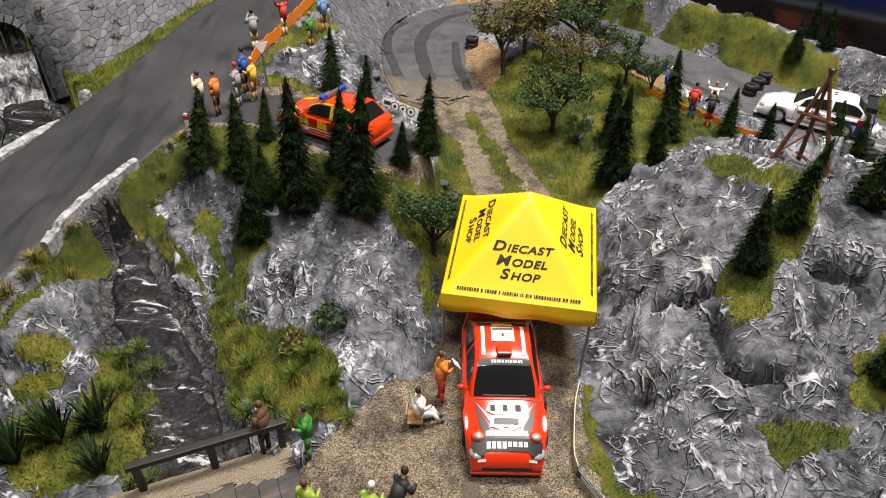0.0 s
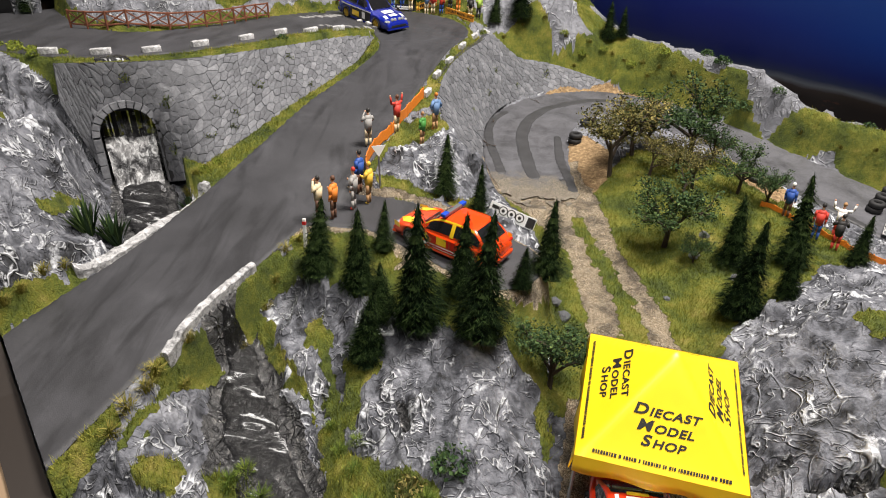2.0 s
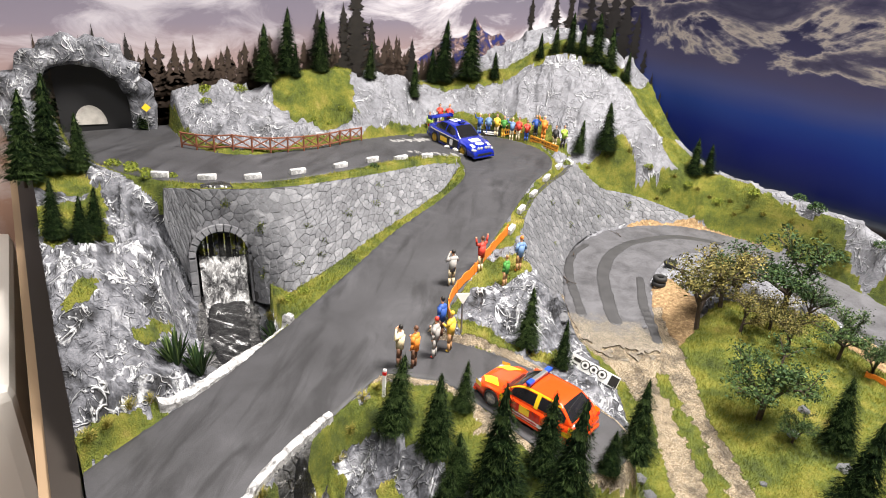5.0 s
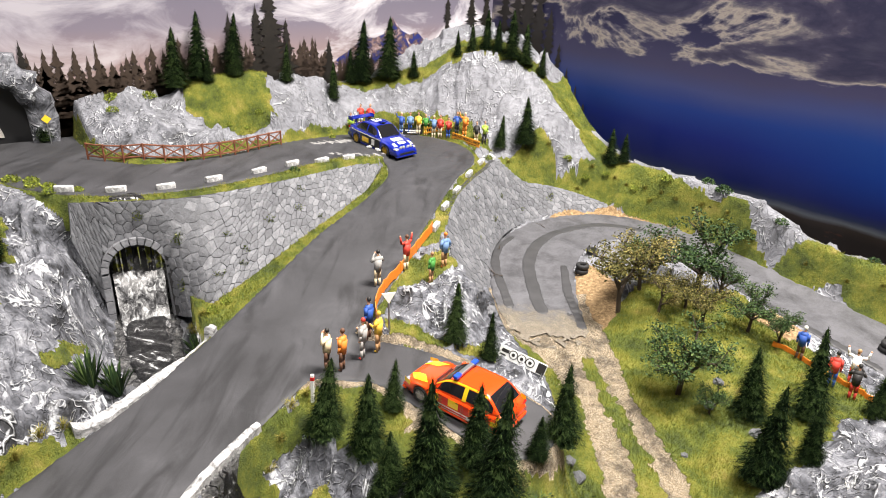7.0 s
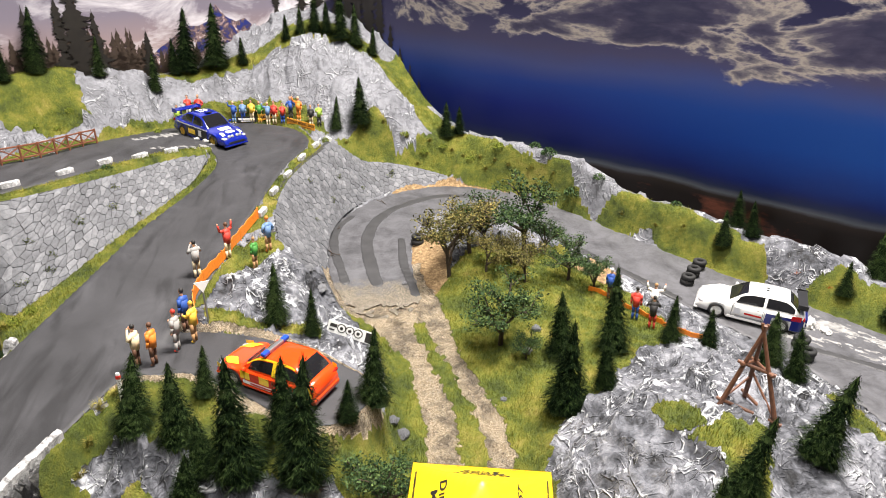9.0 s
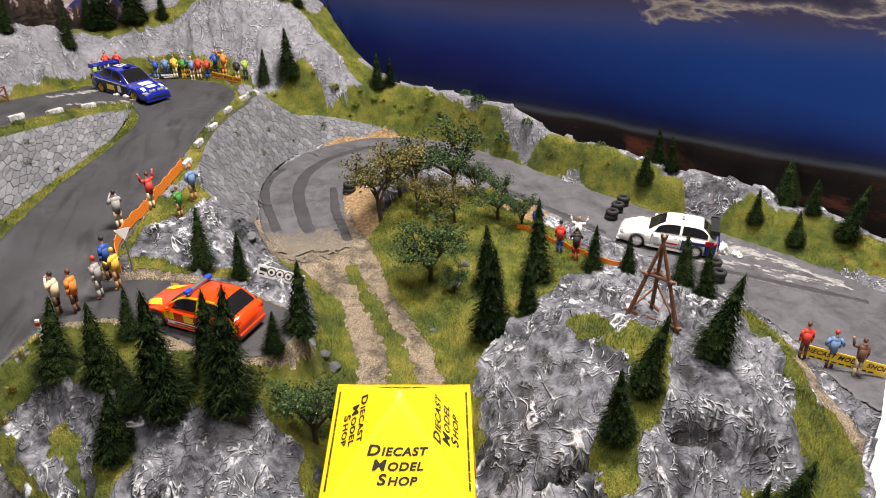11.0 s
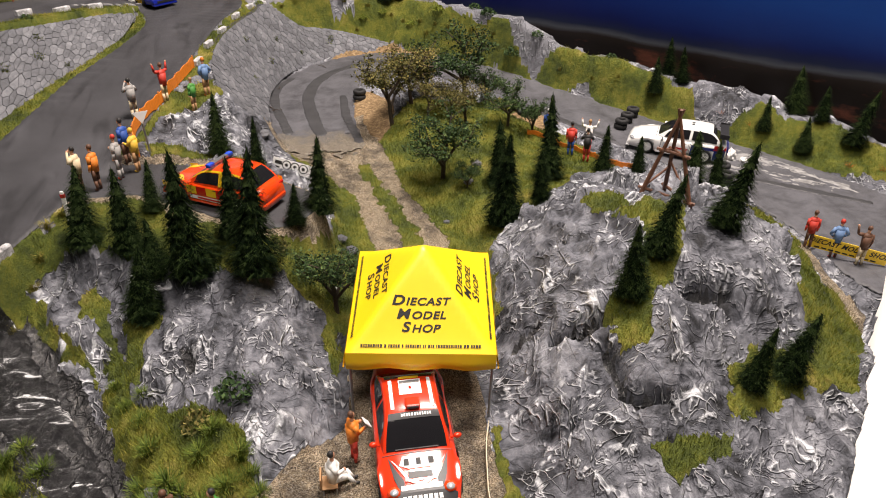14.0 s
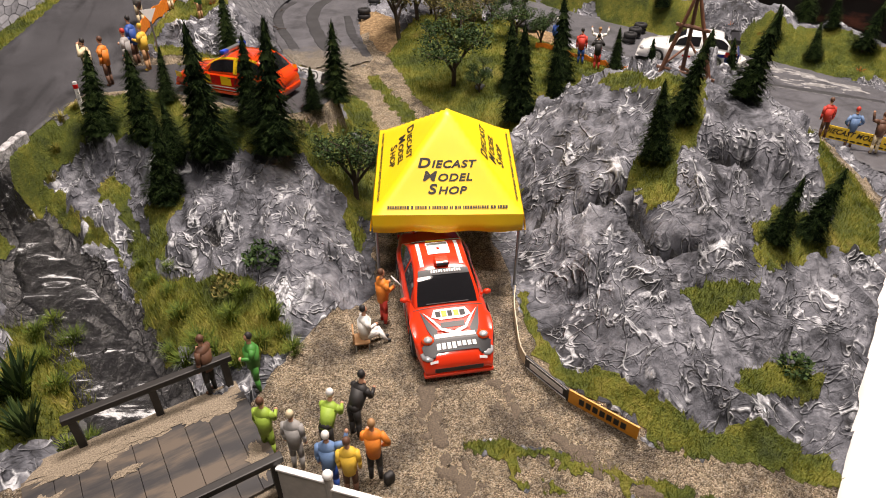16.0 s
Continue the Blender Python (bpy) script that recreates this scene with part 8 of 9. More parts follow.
# ---- tyres ----
def tyre(x, y, lift=0.0, turn=(0, 0)):
    bm = bmesh.new()
    n, prof = 22, [(0.0040, 0.0), (0.0048, -0.0004), (0.0072, 0.0002), (0.0078, 0.0012), (0.0078, 0.0040), (0.0072, 0.0050), (0.0048, 0.0056), (0.0040, 0.0052)]
    rings = [[bm.verts.new((r * math.cos(math.tau * k / n), r * math.sin(math.tau * k / n), z)) for r, z in prof] for k in range(n)]
    for k in range(n):
        a, b = rings[k], rings[(k + 1) % n]
        for j in range(len(prof)):
            bm.faces.new((a[j], b[j], b[(j + 1) % len(prof)], a[(j + 1) % len(prof)]))
    bmesh.ops.recalc_face_normals(bm, faces=bm.faces)
    ob = part("tyre", bm, TYRE, None, "", True)
    ob.matrix_world = pose(x, y, ground_at(x, y) + lift + 0.0006, turn[0], turn[1], 0)
    return tagged(ob, "loose black rubber tyre stacked at road edge" if lift else "loose black rubber tyre lying on the ground", "tyre", "loose tyres")


for x, y in ((0.345, 0.662), (0.360, 0.680), (0.375, 0.697), (0.405, 0.538), (0.398, 0.518)):
    tyre(x, y)
    tyre(x + 0.0006, y - 0.0004, 0.0058)
tyre(0.0385, 0.745)
tyre(0.0390, 0.7455, 0.0058)
for x, y in ((0.055, 0.79), (0.235, 0.70), (0.228, 0.712)):
    tyre(x, y)


# ---- bridge ----
def muddy_slab():
    m, n, l, p = material("muddy_slab")
    co = n.new("ShaderNodeTexCoord").outputs["Object"]
    mp = n.new("ShaderNodeMapping")
    mp.inputs["Scale"].default_value = (0.35, 1.6, 1.0)
    l.new(co, mp.inputs["Vector"])
    r = ramp(n, ((0.42, (0.026, 0.025, 0.027)), (0.49, (0.050, 0.044, 0.040)), (0.56, (0.105, 0.082, 0.062))))
    l.new(noise_node(n, l, mp.outputs[0], 46, 6, 0.6, 0.3), r.inputs[0])
    l.new(r.outputs[0], p.inputs["Base Color"])
    p.inputs["Roughness"].default_value = 0.55
    return m


bridge = empty("plank_bridge", pose(-0.1046, 0.1519, 0.1392) @ Matrix.Rotation(radians(22), 4, "Z"), "muddy dark slab bridge with black rails and gritty edges", "bridge")
PLANK = muddy_slab()
GRIT = simple("loose_grit", (0.25, 0.205, 0.15), 0.95, var=0.5, size=1500, bump=1.0)
bm = add_box(bmesh.new(), (0.140, 0.074, 0.0040), Matrix.Translation((-0.0235, 0.0065, -0.0030)), 0.0008)
bmesh.ops.subdivide_edges(bm, edges=bm.edges, cuts=24, use_grid_fill=True)
for v in bm.verts:
    v.co.z += 0.0007 * noise.noise(v.co * 260) + 0.0005 * noise.noise(v.co * 620)
part("road_bed", bm, GRIT, bridge, "pale grit on the bridge road bed")
rngp = random.Random(2)
x = -0.052
while x < 0.040:
    w = rngp.uniform(0.0095, 0.0125)
    part("slab", add_box(bmesh.new(), (w - 0.0002, 0.060, 0.0016), Matrix.Translation((x + w / 2, 0.002 + rngp.uniform(-.0005, .0005), -0.0001 + rngp.uniform(-.0001, .0001))), 0.0002), PLANK, bridge)
    x += w
for gx, gy, ga, gb in ((-0.049, 0.010, 0.010, 0.009), (-0.050, -0.010, 0.007, 0.012), (-0.026, 0.0300, 0.016, 0.0040), (0.004, 0.0310, 0.014, 0.0032), (-0.030, -0.006, 0.008, 0.0022), (0.030, 0.0290, 0.012, 0.0044), (0.040, -0.012, 0.0035, 0.008),
                       (-0.020, -0.014, 0.006, 0.0016), (-0.012, 0.014, 0.005, 0.0020)):
    bm = bmesh.new()
    bmesh.ops.create_icosphere(bm, subdivisions=4, radius=1)
    for v in bm.verts:
        k = 1 + 0.9 * noise.noise(v.co * 2.2 + Vector((gx * 900, gy * 700, 0))) + 0.7 * noise.noise(v.co * 6 + Vector((gx * 900, 0, 0)))
        v.co = Vector((gx + ga * v.co.x * k, gy + gb * v.co.y * k, 0.0008 + 0.0006 * v.co.z))
    part("grit_patch", bm, GRIT, bridge, "patch of loose pale grit")
RAILWOOD = simple("black_rail_wood", (0.022, 0.020, 0.019), 0.5, var=0.2)
for sy, x0, x1 in ((0.042, -0.030, 0.047), (-0.029, -0.040, 0.047)):
    rail = part("rail", add_box(bmesh.new(), (x1 - x0, 0.0042, 0.0034), Matrix.Translation(((x0 + x1) / 2, sy, 0.0175)), 0.0006), RAILWOOD, bridge)
    for k in range(3):
        xx = x0 + 0.004 + (x1 - x0 - 0.008) * k / 2
        part("post", add_box(bmesh.new(), (0.0036, 0.0036, 0.024), Matrix.Translation((xx, sy, 0.0048)), 0.0004), RAILWOOD, rail)
for sx in (-0.04, 0.03):
    part("beam", add_box(bmesh.new(), (0.006, 0.060, 0.016), Matrix.Translation((sx, 0.004, -0.0132)), 0.0005), RAILWOOD, bridge)
low_fence = empty("stepped_panel_fence", pose(-0.031, 0.128, ground_at(-0.031, 0.128), 0, 0, -27), "pale grey stepped panel fence with a white-capped post", "fence")
PANEL = simple("grey_panel", (0.40, 0.38, 0.35), 0.6, var=0.1)
part("panel", add_box(bmesh.new(), (0.022, 0.0016, 0.020), Matrix.Translation((-0.013, 0, 0.0095)), 0.0005), PANEL, low_fence)
part("panel", add_box(bmesh.new(), (0.024, 0.0016, 0.016), Matrix.Translation((0.012, 0, 0.0075)), 0.0005), PANEL, low_fence)
part("cap", add_box(bmesh.new(), (0.023, 0.0028, 0.0014), Matrix.Translation((-0.013, 0, 0.0202)), 0.0004), WHITE, low_fence)
part("cap", add_box(bmesh.new(), (0.025, 0.0028, 0.0014), Matrix.Translation((0.012, 0, 0.0162)), 0.0004), WHITE, low_fence)
part("post", add_tube(bmesh.new(), (-0.0005, 0, -0.002), (-0.0005, 0, 0.023), 0.0018, 0.0018, 10), PANEL, low_fence)
part("post_cap", add_ball(bmesh.new(), (-0.0005, 0, 0.0245), 0.0024), WHITE, low_fence, "white ball cap", True)

# ---- road signs and marker post ----
mp = empty("marker_post", pose(-0.191, 0.437, ground_at(-0.191, 0.437), -5, 0, 0), "white roadside marker post with red band", "post")
part("shaft", add_box(bmesh.new(), (0.0026, 0.0020, 0.024), Matrix.Translation((0, 0, 0.011)), 0.0005), WHITE, mp)
part("band", add_box(bmesh.new(), (0.0030, 0.0024, 0.0030), Matrix.Translation((0, 0, 0.0195)), 0.0004), TAILRED, mp, "red reflector band")
ts = empty("triangle_sign", pose(-0.149, 0.521, ground_at(-0.149, 0.521), -6, 0, 25), "white triangular road sign on a grey pole", "sign")
part("pole", add_tube(bmesh.new(), (0, 0, -0.002), (0, 0, 0.036), 0.0008, 0.0008, 7), STEEL, ts)
bm = bmesh.new()
f3 = [bm.verts.new((x, y, z)) for y in (-0.0012, -0.0006) for x, z in ((-0.0062, 0.036), (0.0062, 0.036), (0, 0.026))]
bm.faces.new(f3[:3])
bm.faces.new(f3[3:][::-1])
for k in range(3):
    bm.faces.new((f3[k], f3[(k + 1) % 3], f3[3 + (k + 1) % 3], f3[3 + k]))
bmesh.ops.recalc_face_normals(bm, faces=bm.faces)
part("plate", bm, WHITE, ts)


# ---- figures ----
def cloth(name, c):
    return simple("figure_" + name, c, 0.6, var=0.12, size=500)


C = {k: cloth(k, v) for k, v in dict(red=(0.50, 0.04, 0.025), orange=(0.66, 0.20, 0.025), yellow=(0.66, 0.42, 0.045), green=(0.05, 0.22, 0.035), lime=(0.27, 0.40, 0.05), blue=(0.02, 0.07, 0.30), sky=(0.12, 0.21, 0.38),
                                     grey=(0.30, 0.29, 0.28), white=(0.74, 0.73, 0.70), black=(0.018, 0.017, 0.017), brown=(0.11, 0.05, 0.028), cream=(0.62, 0.52, 0.34), tan=(0.36, 0.20, 0.09), skin=(0.50, 0.27, 0.17)).items()}


def figure(x, y, facing, shirt, legs, hair, arms=("down", "down"), h=0.0355, pose_kind="stand", label="", z=None, lean=-5):
    """A painted plastic model figure, one plain mesh."""
    bm = bmesh.new()
    k = h / 0.040
    hip = 0.0185
    sit = pose_kind == "sit"
    if sit:
        hip = 0.0075
    for s in (-1, 1):
        if sit:
            add_tube(bm, (0.001, s * 0.0020, hip), (0.0100, s * 0.0026, hip + 0.0015), 0.0024, 0.0019, 8, 1)
            add_tube(bm, (0.0100, s * 0.0026, hip + 0.0015), (0.0150, s * 0.0028, 0.001), 0.0018, 0.0013, 8, 1)
            add_ball(bm, (0.0162, s * 0.0028, 0.0014), 0.0017, 2, (1.4, 0.8, 0.7), 8, 5)
        else:
            add_tube(bm, (0.0, s * 0.0022, hip), (0.0004, s * 0.0026, 0.009), 0.0025, 0.0019, 8, 1)
            add_tube(bm, (0.0004, s * 0.0026, 0.009), (-0.0003, s * 0.0028, 0.0008), 0.0019, 0.0013, 8, 1)
            add_ball(bm, (0.0010, s * 0.0028, 0.0009), 0.0017, 2, (1.5, 0.8, 0.6), 8, 5)
    bend = 0.0 if pose_kind != "bend" else 0.007
    chest = Vector((bend, 0, hip + 0.0115 - bend * 0.45))
    add_ball(bm, (0, 0, hip + 0.001), 0.0042, 1, (0.75, 1.0, 0.7))
    add_tube(bm, (0, 0, hip - 0.0015), chest, 0.0042, 0.0052, 10, 0)
    add_ball(bm, chest, 0.0053, 0, (0.76, 1.08, 0.75))
    head = chest + Vector((bend * 0.35 + 0.0004, 0, 0.0078))
    add_tube(bm, chest, head, 0.0016, 0.0014, 8, 3)
    add_ball(bm, head, 0.0024, 3, (1, 0.9, 1.12))
    add_ball(bm, head + Vector((-0.0006, 0, 0.0008)), 0.0025, 2, (1, 0.97, 1.0))
    for s, mode in zip((-1, 1), arms):
        sh = chest + Vector((0, s * 0.0048, 0.0014))
        if mode == "up":
            el, ha = sh + Vector((0.001, s * 0.0050, 0.0010)), sh + Vector((0.0015, s * 0.0068, 0.0088))
        elif mode == "fwd":
            el, ha = sh + Vector((0.002, s * 0.0015, -0.0050)), sh + Vector((0.0080, s * -0.0010, -0.0040))
        elif mode == "face":
            el, ha = sh + Vector((0.0025, s * 0.0030, -0.0040)), sh + Vector((0.0040, s * -0.0030, 0.0050))
        elif mode == "hip":
            el, ha = sh + Vector((-0.001, s * 0.0042, -0.0058)), sh + Vector((0.0015, s * 0.0004, -0.0092))
        else:
            el, ha = sh + Vector((-0.0004, s * 0.0014, -0.0066)), sh + Vector((0.0012, s * 0.0014, -0.0124))
        add_tube(bm, sh, el, 0.0021, 0.0017, 7, 0)
        add_tube(bm, el, ha, 0.0015, 0.0011, 7, 0)
        add_ball(bm, ha, 0.0013, 3, seg=7, rings=5)
    bmesh.ops.scale(bm, vec=(k * 0.86, k * 0.86, k), verts=bm.verts)
    ob = part("figurine", bm, [C[shirt], C[legs], C[hair], C["skin"]])
    ob.data.polygons.foreach_set("use_smooth", [True] * len(ob.data.polygons))
    ob.matrix_world = pose(x, y, (ground_at(x, y) if z is None else z) + 0.0001) @ Matrix.Rotation(radians(lean), 4, "X") @ Matrix.Rotation(radians(facing), 4, "Z")
    return tagged(ob, label, "figurine", "model spectators")


def fig(x, y, facing, shirt, legs, hair, what, **kw):
    return figure(x, y, facing, shirt, legs, hair, label=what, **kw)


fig(-0.150, 0.612, 150, "red", "cream", "brown", "model spectator in red jumper with raised arms", arms=("up", "up"))
fig(-0.172, 0.582, 130, "grey", "cream", "black", "model photographer in grey jacket and cream trousers", arms=("face", "face"))
fig(-0.124, 0.604, 150, "green", "tan", "tan", "small model child in green top and brown skirt", h=0.031)
fig(-0.114, 0.625, 140, "sky", "tan", "orange", "model spectator in pale blue shirt and tan trousers", arms=("hip", "hip"))
fig(-0.166, 0.515, 160, "blue", "brown", "black", "model spectator in blue jacket beside the barrier", h=0.038)
fig(-0.154, 0.497, 170, "yellow", "tan", "yellow", "model spectator in yellow jacket and tan trousers", arms=("hip", "fwd"))
fig(-0.164, 0.485, 170, "grey", "grey", "red", "model spectator in long grey coat and red hat", arms=("fwd", "down"))
fig(-0.176, 0.467, 165, "orange", "brown", "brown", "model marshal in orange jacket", arms=("fwd", "down"))
fig(-0.188, 0.466, 175, "cream", "brown", "black", "model spectator in cream waistcoat with camera", arms=("face", "face"))
fig(0.250, 0.577, 60, "red", "blue", "black", "model spectator in red top and blue trousers", h=0.036)
fig(0.262, 0.562, 70, "black", "red", "black", "model spectator in black jacket and red trousers", arms=("face", "face"))
fig(0.275, 0.590, 60, "white", "red", "tan", "model spectator in white shirt with raised arms", arms=("up", "up"))
fig(0.238, 0.618, 50, "blue", "brown", "white", "model spectator in blue jacket and white cap", h=0.036)
fig(0.393, 0.384, 70, "red", "brown", "brown", "small model child in red jacket", h=0.034)
fig(0.419, 0.381, 70, "sky", "brown", "red", "model spectator in bright blue jacket and red cap", arms=("hip", "hip"))
fig(0.434, 0.368, 75, "brown", "cream", "brown", "model spectator in brown jacket waving", arms=("down", "up"))
fig(0.0035, 0.2375, 20, "orange", "red", "brown", "model mechanic in red dungarees holding a note", arms=("fwd", "fwd"))
fig(-0.0085, 0.2220, 10, "white", "white", "black", "seated model crew member in pale overalls", arms=("fwd", "down"), pose_kind="sit")
fig(-0.0885, 0.2040, 150, "brown", "black", "brown", "model man in brown coat leaning on the bridge rail", arms=("fwd", "down"))
fig(-0.0654, 0.2005, 200, "green", "green", "black", "model woman in green dress beside the bridge", arms=("down", "fwd"))
fig(-0.0592, 0.1643, 60, "lime", "lime", "brown", "model woman in long lime dress", arms=("fwd", "down"))
fig(-0.0318, 0.1575, 60, "lime", "black", "white", "bending model man in lime jacket", arms=("fwd", "fwd"), pose_kind="bend")
fig(-0.0460, 0.1545, 70, "grey", "grey", "cream", "model man in grey jacket beside the bridge end", arms=("down", "down"))
fig(-0.0309, 0.1375, 75, "sky", "blue", "white", "model man in pale blue shirt raising one arm", arms=("up", "down"))
fig(-0.0225, 0.1330, 80, "yellow", "brown", "brown", "small model child in yellow shirt", h=0.034)
fig(-0.0115, 0.1390, 80, "orange", "black", "tan", "model marshal in orange waistcoat and dark trousers", arms=("hip", "fwd"))
fig(-0.0185, 0.1640, 45, "black", "black", "black", "bending model photographer in black clothes with bag", arms=("fwd", "fwd"), pose_kind="bend", h=0.037)
crowd = [(-0.292, 0.975, "lime", "lime"), (-0.281, 0.992, "red", "white"), (-0.268, 0.999, "red", "black"), (-0.222, 1.009, "blue", "sky"), (-0.209, 1.012, "sky", "blue"), (-0.196, 1.011, "yellow", "cream"),
         (-0.185, 1.012, "green", "yellow"), (-0.172, 1.007, "sky", "cream"), (-0.162, 1.004, "red", "cream"), (-0.149, 0.998, "red", "blue"), (-0.136, 0.994, "blue", "black"), (-0.124, 0.990, "orange", "orange"),
         (-0.106, 0.984, "black", "cream"), (-0.094, 0.980, "lime", "black")]
for k, (x, y, a, b) in enumerate(crowd):
    fig(x, y - 0.010, -90 + 14 * math.sin(k * 2.1), a, b, ("brown", "black", "tan", "cream")[k % 4], "model spectator in %s top and %s trousers" % (a, b), arms=(("down", "down"), ("fwd", "down"), ("hip", "hip"), ("up", "down"))[k % 4], h=0.031 + 0.003 * (k % 3) / 2)
chair = empty("folding_chair", pose(-0.0105, 0.2215, ground_at(-0.0105, 0.2215)), "small tan folding chair under the seated figure", "chair")
part("seat", add_box(bmesh.new(), (0.0085, 0.0090, 0.0010), Matrix.Translation((0, 0, 0.0052)), 0.0003), C["tan"], chair)
part("backrest", add_box(bmesh.new(), (0.0010, 0.0090, 0.0075), Matrix.Translation((-0.0045, 0, 0.0095)), 0.0003), C["tan"], chair)
for sx in (-1, 1):
    for sy in (-1, 1):
        part("leg", add_tube(bmesh.new(), (sx * 0.0036, sy * 0.004, -0.001), (sx * 0.0036, sy * 0.004, 0.005), 0.0005, 0.0005, 5), STEEL, chair)
for x, y, mat, nm, lab in ((-0.006, 0.136, "black", "bag", "small black bag on the gravel"), (-0.0655, 0.1615, "white", "bag", "small white bag on the bridge end")):
    ob = part(nm, add_box(bmesh.new(), (0.005, 0.0035, 0.0065), Matrix.Translation((0, 0, 0.003)), 0.0013), C[mat], None, "", True)
    ob.matrix_world = pose(x, y, ground_at(x, y), 0, 0, 30)
    tagged(ob, lab, "bag")
sh = part("note", add_box(bmesh.new(), (0.0005, 0.0055, 0.0060), None, 0.0001), WHITE)
sh.matrix_world = pose(0.0118, 0.2405, ground_at(0.0118, 0.2405) + 0.0265, 0, -35, 20)
tagged(sh, "small white note held by the mechanic", "paper")

# ---- tyre marks and dust on the roads ----
MARK = simple("rubber_mark", (0.040, 0.040, 0.043), 0.55, var=0.25, size=60)
for nm, pts, w in (("tyre_mark", [(-0.010, 0.662), (-0.016, 0.689), (-0.023, 0.755), (-0.013, 0.81), (0.014, 0.856), (0.071, 0.896), (0.13, 0.90)], 0.0075), ("tyre_mark", [(-0.045, 0.665), (-0.062, 0.743), (-0.061, 0.795), (-0.045, 0.83)], 0.0055),
                   ("tyre_mark", [(0.031, 0.640), (0.028, 0.66), (0.020, 0.705), (0.019, 0.758)], 0.0052), ("tyre_mark", [(0.20, 0.80), (0.223, 0.77), (0.279, 0.693), (0.321, 0.63)], 0.0055), ("tyre_mark", [(0.418, 0.531), (0.48, 0.49), (0.522, 0.462)], 0.005)):
    ln = spline([(x, y, 0, w) for x, y in pts], 8)
    sheet(nm, lambda x, y, ln=ln: along(ln, x, y)[0] + 0.0034 * (fbm(x, y, 45, 2) - 0.45), 0.0011, MARK, "dark rubber tyre mark on the asphalt", "road", 0.0018, pts)
RUT = simple("packed_dark_gravel", (0.115, 0.090, 0.066), 0.95, var=0.55, size=1300, bump=1.0)
for pts, w in (([(0.0183, 0.185), (0.0181, 0.1705), (0.0193, 0.1537), (0.0228, 0.1375), (0.0297, 0.1217), (0.045, 0.100)], 0.0050), ([(0.0553, 0.1798), (0.064, 0.1584), (0.0777, 0.1394), (0.0933, 0.1222), (0.1085, 0.112)], 0.0045)):
    ln = spline([(x, y, 0, w) for x, y in pts], 8)
    sheet("wheel_track", lambda x, y, ln=ln: along(ln, x, y)[0] + 0.020 * (fbm(x, y, 230, 5) - 0.42), 0.0009, RUT, "dark wheel track pressed into the gravel", "track", 0.0014, pts)
DUST = simple("white_dust", (0.23, 0.228, 0.226), 0.9, var=0.5, size=160, bump=0.8)
for pts, w in (([(0.432, 0.572), (0.46, 0.575), (0.48, 0.556), (0.503, 0.52), (0.520, 0.495)], 0.009), ([(0.405, 0.556), (0.44, 0.545), (0.47, 0.52), (0.50, 0.50)], 0.006), ([(-0.315, 0.885), (-0.29, 0.915), (-0.272, 0.94)], 0.010), ([(-0.276, 0.835), (-0.245, 0.850), (-0.226, 0.872)], 0.005)):
    ln = spline([(x, y, 0, w) for x, y in pts], 8)
    sheet("dust_trail", lambda x, y, ln=ln: along(ln, x, y)[0] + 0.040 * (fbm(0.79 * x - 0.61 * y, 3.2 * (0.61 * x + 0.79 * y), 90, 5) - 0.40), 0.0012, DUST, "white powdery dust trail on the asphalt", "dust", 0.0014, pts)


def twig(x, y, turn, size, seed):
    """A dry branch lying on the road."""
    rng = random.Random(seed)
    bm = bmesh.new()

    def grow(a, angle, length, r, level):
        b = a + Vector((math.cos(angle), math.sin(angle), rng.uniform(-0.02, 0.05))) * length
        add_tube(bm, a, b, r, r * 0.6, 5)
        if level < 3:
            for _ in range(2):
                grow(a.lerp(b, rng.uniform(0.5, 1.0)), angle + rng.uniform(-0.9, 0.9), length * rng.uniform(0.5, 0.8), r * 0.6, level + 1)

    grow(Vector((0, 0, 0.0010)), 0.0, size * 0.45, size * 0.028, 0)
    ob = part("twig", bm, BARK)
    ob.matrix_world = pose(x, y, ground_at(x, y), 0, 0, turn)
    return tagged(ob, "thin dry brown twig lying on the asphalt", "twig", "dry twigs")


for k, (x, y, turn, size) in enumerate(((-0.063, 0.862, 20, 0.022), (-0.068, 0.735, -60, 0.026), (-0.060, 0.80, -80, 0.016), (0.0, 0.87, 120, 0.018))):
    twig(x, y, turn, size, k)


def loose_stone(x, y, r, seed):
    bm = bmesh.new()
    bmesh.ops.create_icosphere(bm, subdivisions=2, radius=1)
    for v in bm.verts:
        v.co *= 1 + 0.45 * noise.noise(v.co * 1.3 + Vector((seed, 0, 0)))
        v.co.z *= 0.6
    ob = part("rock", bm, STONE)
    ob.matrix_world = pose(x, y, ground_at(x, y) + r * 0.15, 0, 0, seed * 37)
    ob.scale = (r, r, r)
    return tagged(ob, "small rough grey loose rock", "rock", "loose rocks")


for k, (x, y, r) in enumerate(((-0.078, 0.625, 0.0055), (-0.066, 0.615, 0.0065), (-0.085, 0.64, 0.004), (-0.138, 0.65, 0.0035), (-0.146, 0.637, 0.003), (0.004, 0.448, 0.0055), (0.012, 0.441, 0.006), (-0.10, 0.655, 0.0045), (0.13, 0.53, 0.005), (0.145, 0.56, 0.005),
                               (0.10, 0.48, 0.003), (0.16, 0.50, 0.006), (0.02, 0.66, 0.003), (-0.055, 0.61, 0.004), (-0.36, 0.47, 0.007), (-0.35, 0.455, 0.006))):
    loose_stone(x, y, r, k)



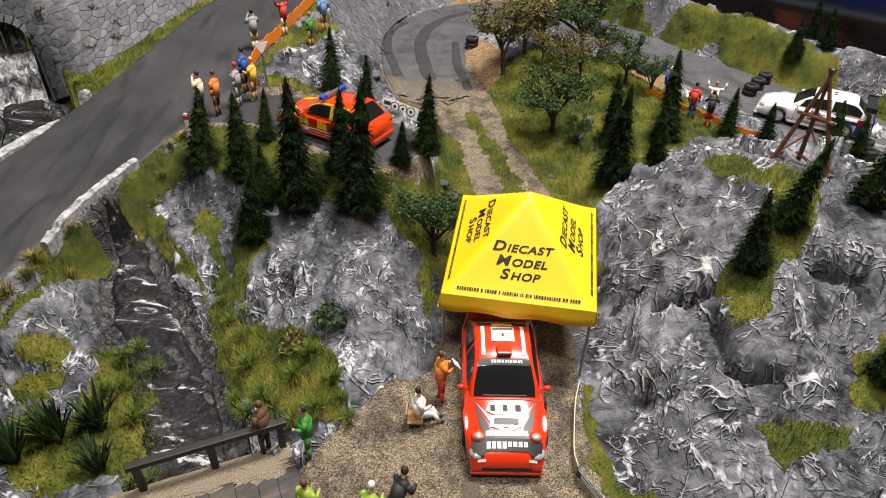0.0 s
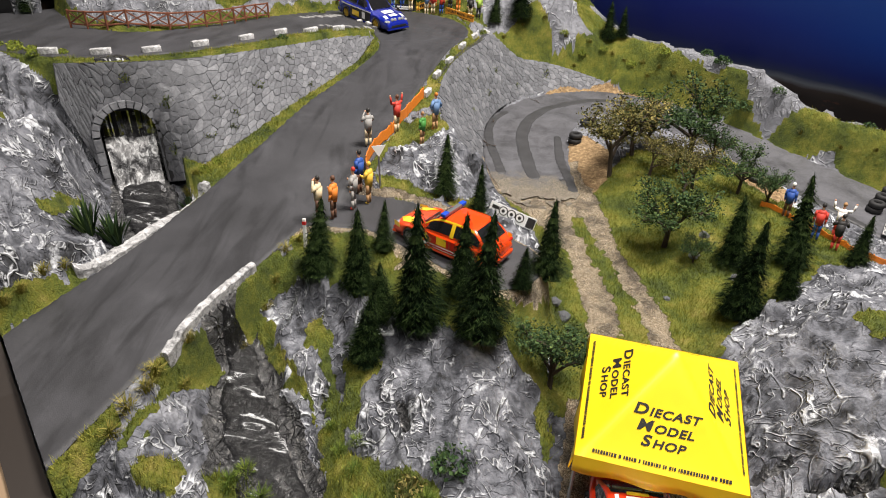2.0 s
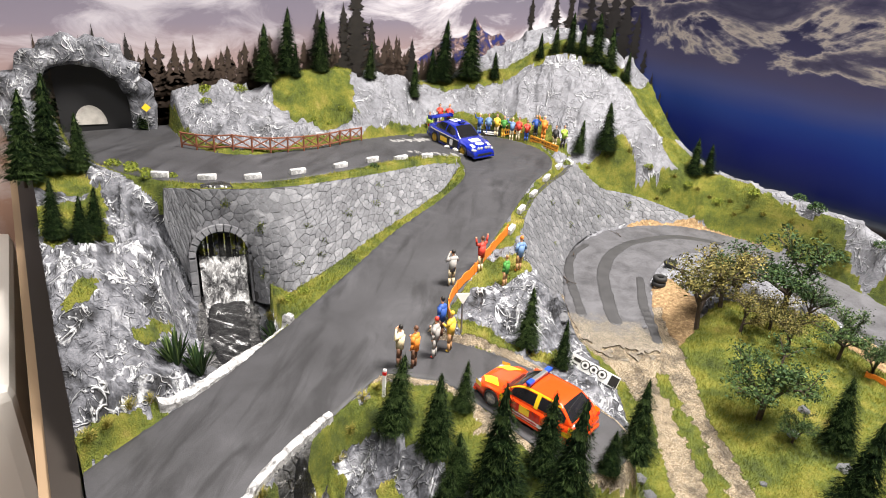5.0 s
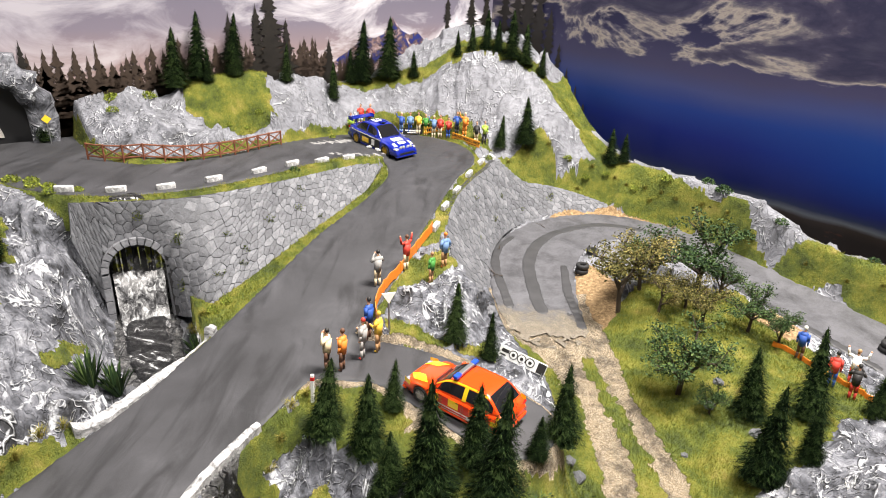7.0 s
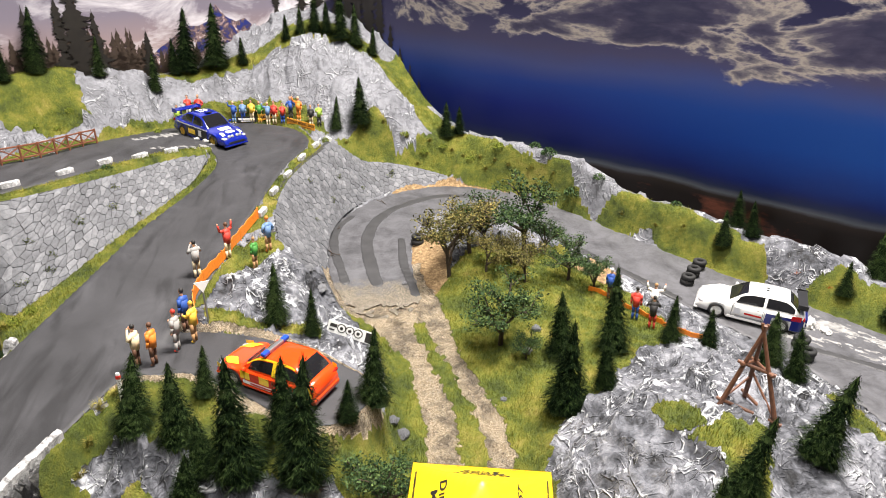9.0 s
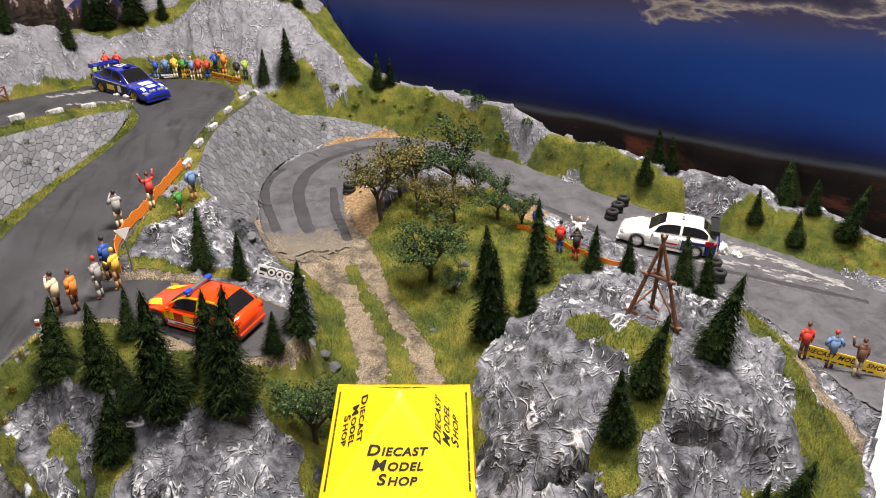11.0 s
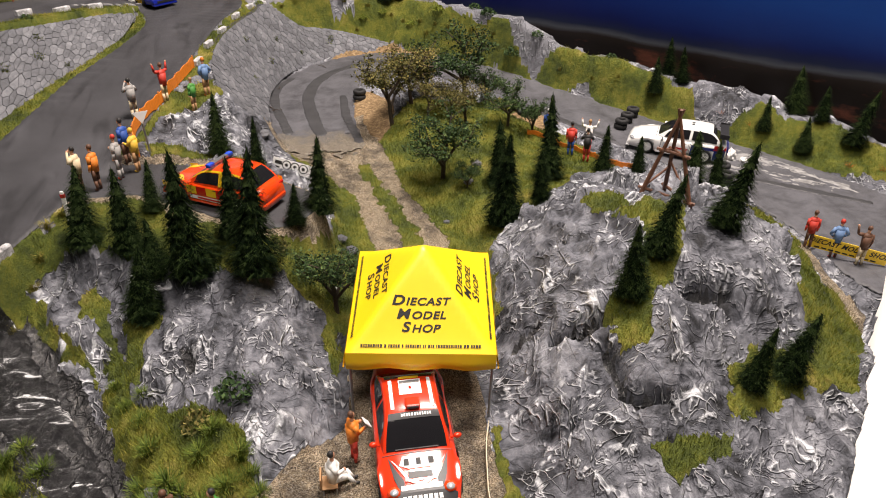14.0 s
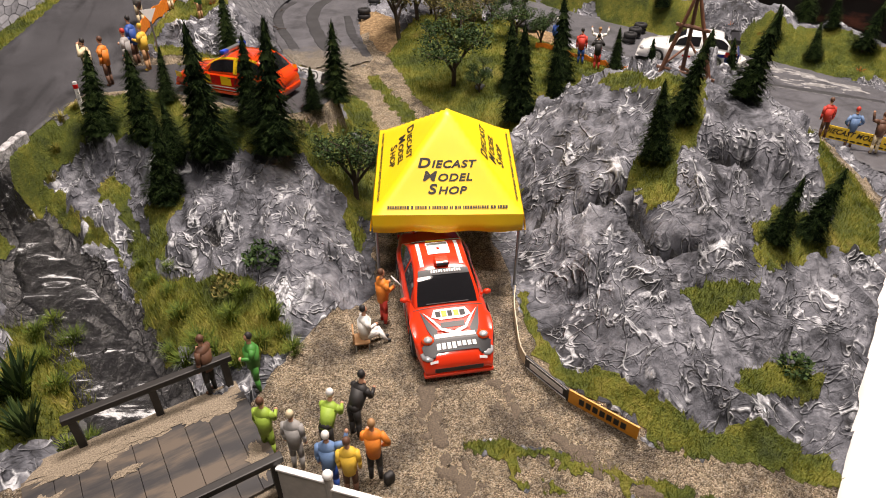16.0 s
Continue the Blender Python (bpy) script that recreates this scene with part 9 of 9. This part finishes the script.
def culvert_gap(p, grow):
    q = ARCH.inverted() @ p
    return abs(q.y) < 0.05 and (math.hypot(q.x, max(0.0, q.z - SPRING)) < (SPAN + 0.005) * grow if q.z > SPRING else abs(q.x) < (SPAN + 0.005) * grow)


stone_wall("retaining_wall_west", WEST_TOP, WEST_FOOT, 0.0108, 5, "grey fitted-stone retaining wall below the upper road", culvert_gap)
stone_wall("retaining_wall_east", EAST_TOP, EAST_FOOT, 0.0100, 6, "grey fitted-stone retaining wall above the hairpin")


# ---- moss on the masonry ----
def moss(x, y, z, r, seed):
    """A flat cushion of short fibres grown on a wall face."""
    rng = random.Random(seed)
    m = Soup()
    for _ in range(90):
        a, q = rng.uniform(0, math.tau), rng.random() ** 0.5
        p = Vector((math.cos(a) * q * (1 + 0.5 * math.sin(3 * a + seed)), -0.25 + rng.uniform(-0.1, 0.1), math.sin(a) * q))
        d = Vector((rng.gauss(0, 0.3), -0.55, rng.uniform(0.0, 0.5)))
        w = Vector((0.09, 0, rng.uniform(-0.05, 0.05)))
        m.face(p - w, p + w, p + d * rng.uniform(0.4, 0.9))
    ob = new("moss", m.mesh("moss", WEED))
    ob.matrix_world = pose(x, y, z, -20, 0, 40 if x < -0.2 else 50) @ Matrix.Diagonal((r, r, r, 1))
    return tagged(ob, "small yellow-green moss cushion on the stone wall", "moss", "wall moss")


for k, (x, y, z, r) in enumerate(((-0.302, 0.655, 0.2525, 0.0055), (-0.283, 0.6915, 0.2534, 0.0050), (-0.328, 0.609, 0.2522, 0.0040), (-0.3705, 0.594, 0.2507, 0.0065), (-0.3105, 0.610, 0.2377, 0.0040), (-0.361, 0.576, 0.2107, 0.0060), (-0.3215, 0.573, 0.2277, 0.0050),
                                  (-0.308, 0.596, 0.2284, 0.0045), (-0.405, 0.589, 0.2737, 0.0050), (-0.289, 0.716, 0.2663, 0.0045), (-0.261, 0.699, 0.2421, 0.0040), (-0.063, 0.877, 0.221, 0.0045), (0.0076, 0.944, 0.1998, 0.0070), (-0.0695, 0.834, 0.2033, 0.0045),
                                  (-0.095, 0.820, 0.2355, 0.0040), (-0.032, 0.896, 0.1972, 0.0035), (-0.084, 0.7695, 0.2018, 0.0035))):
    moss(x, y, z, r, k)


# ---- cotton dust behind the wheels ----
def cotton(x, y, rx, ry, rz, seed):
    bm = bmesh.new()
    bmesh.ops.create_icosphere(bm, subdivisions=4, radius=1)
    for v in bm.verts:
        q = v.co.copy()
        v.co *= 1 + 0.35 * noise.noise(q * 1.8 + Vector((seed, 0, 0))) + 0.22 * noise.noise(q * 5 + Vector((0, seed, 0))) + 0.12 * noise.noise(q * 12)
        v.co = Vector((v.co.x * rx, v.co.y * ry, max(v.co.z, -0.3) * rz))
    ob = part("cotton_puff", bm, COTTON, None, "", True)
    ob.matrix_world = pose(x, y, ground_at(x, y) + rz * 0.25, 0, 0, seed * 50)
    return tagged(ob, "small white cotton puff of dust behind a wheel", "dust", "cotton dust puffs")


COTTON = simple("white_cotton", (0.70, 0.69, 0.67), 0.95, var=0.2, size=250, bump=1.0)
for k, (x, y, rx, ry, rz) in enumerate(((0.437, 0.572, 0.0075, 0.0050, 0.0080), (0.448, 0.561, 0.0060, 0.0045, 0.0035), (-0.233, 0.884, 0.0060, 0.0035, 0.0028), (-0.247, 0.894, 0.0045, 0.0030, 0.0022))):
    cotton(x, y, rx, ry, rz, k + 1)
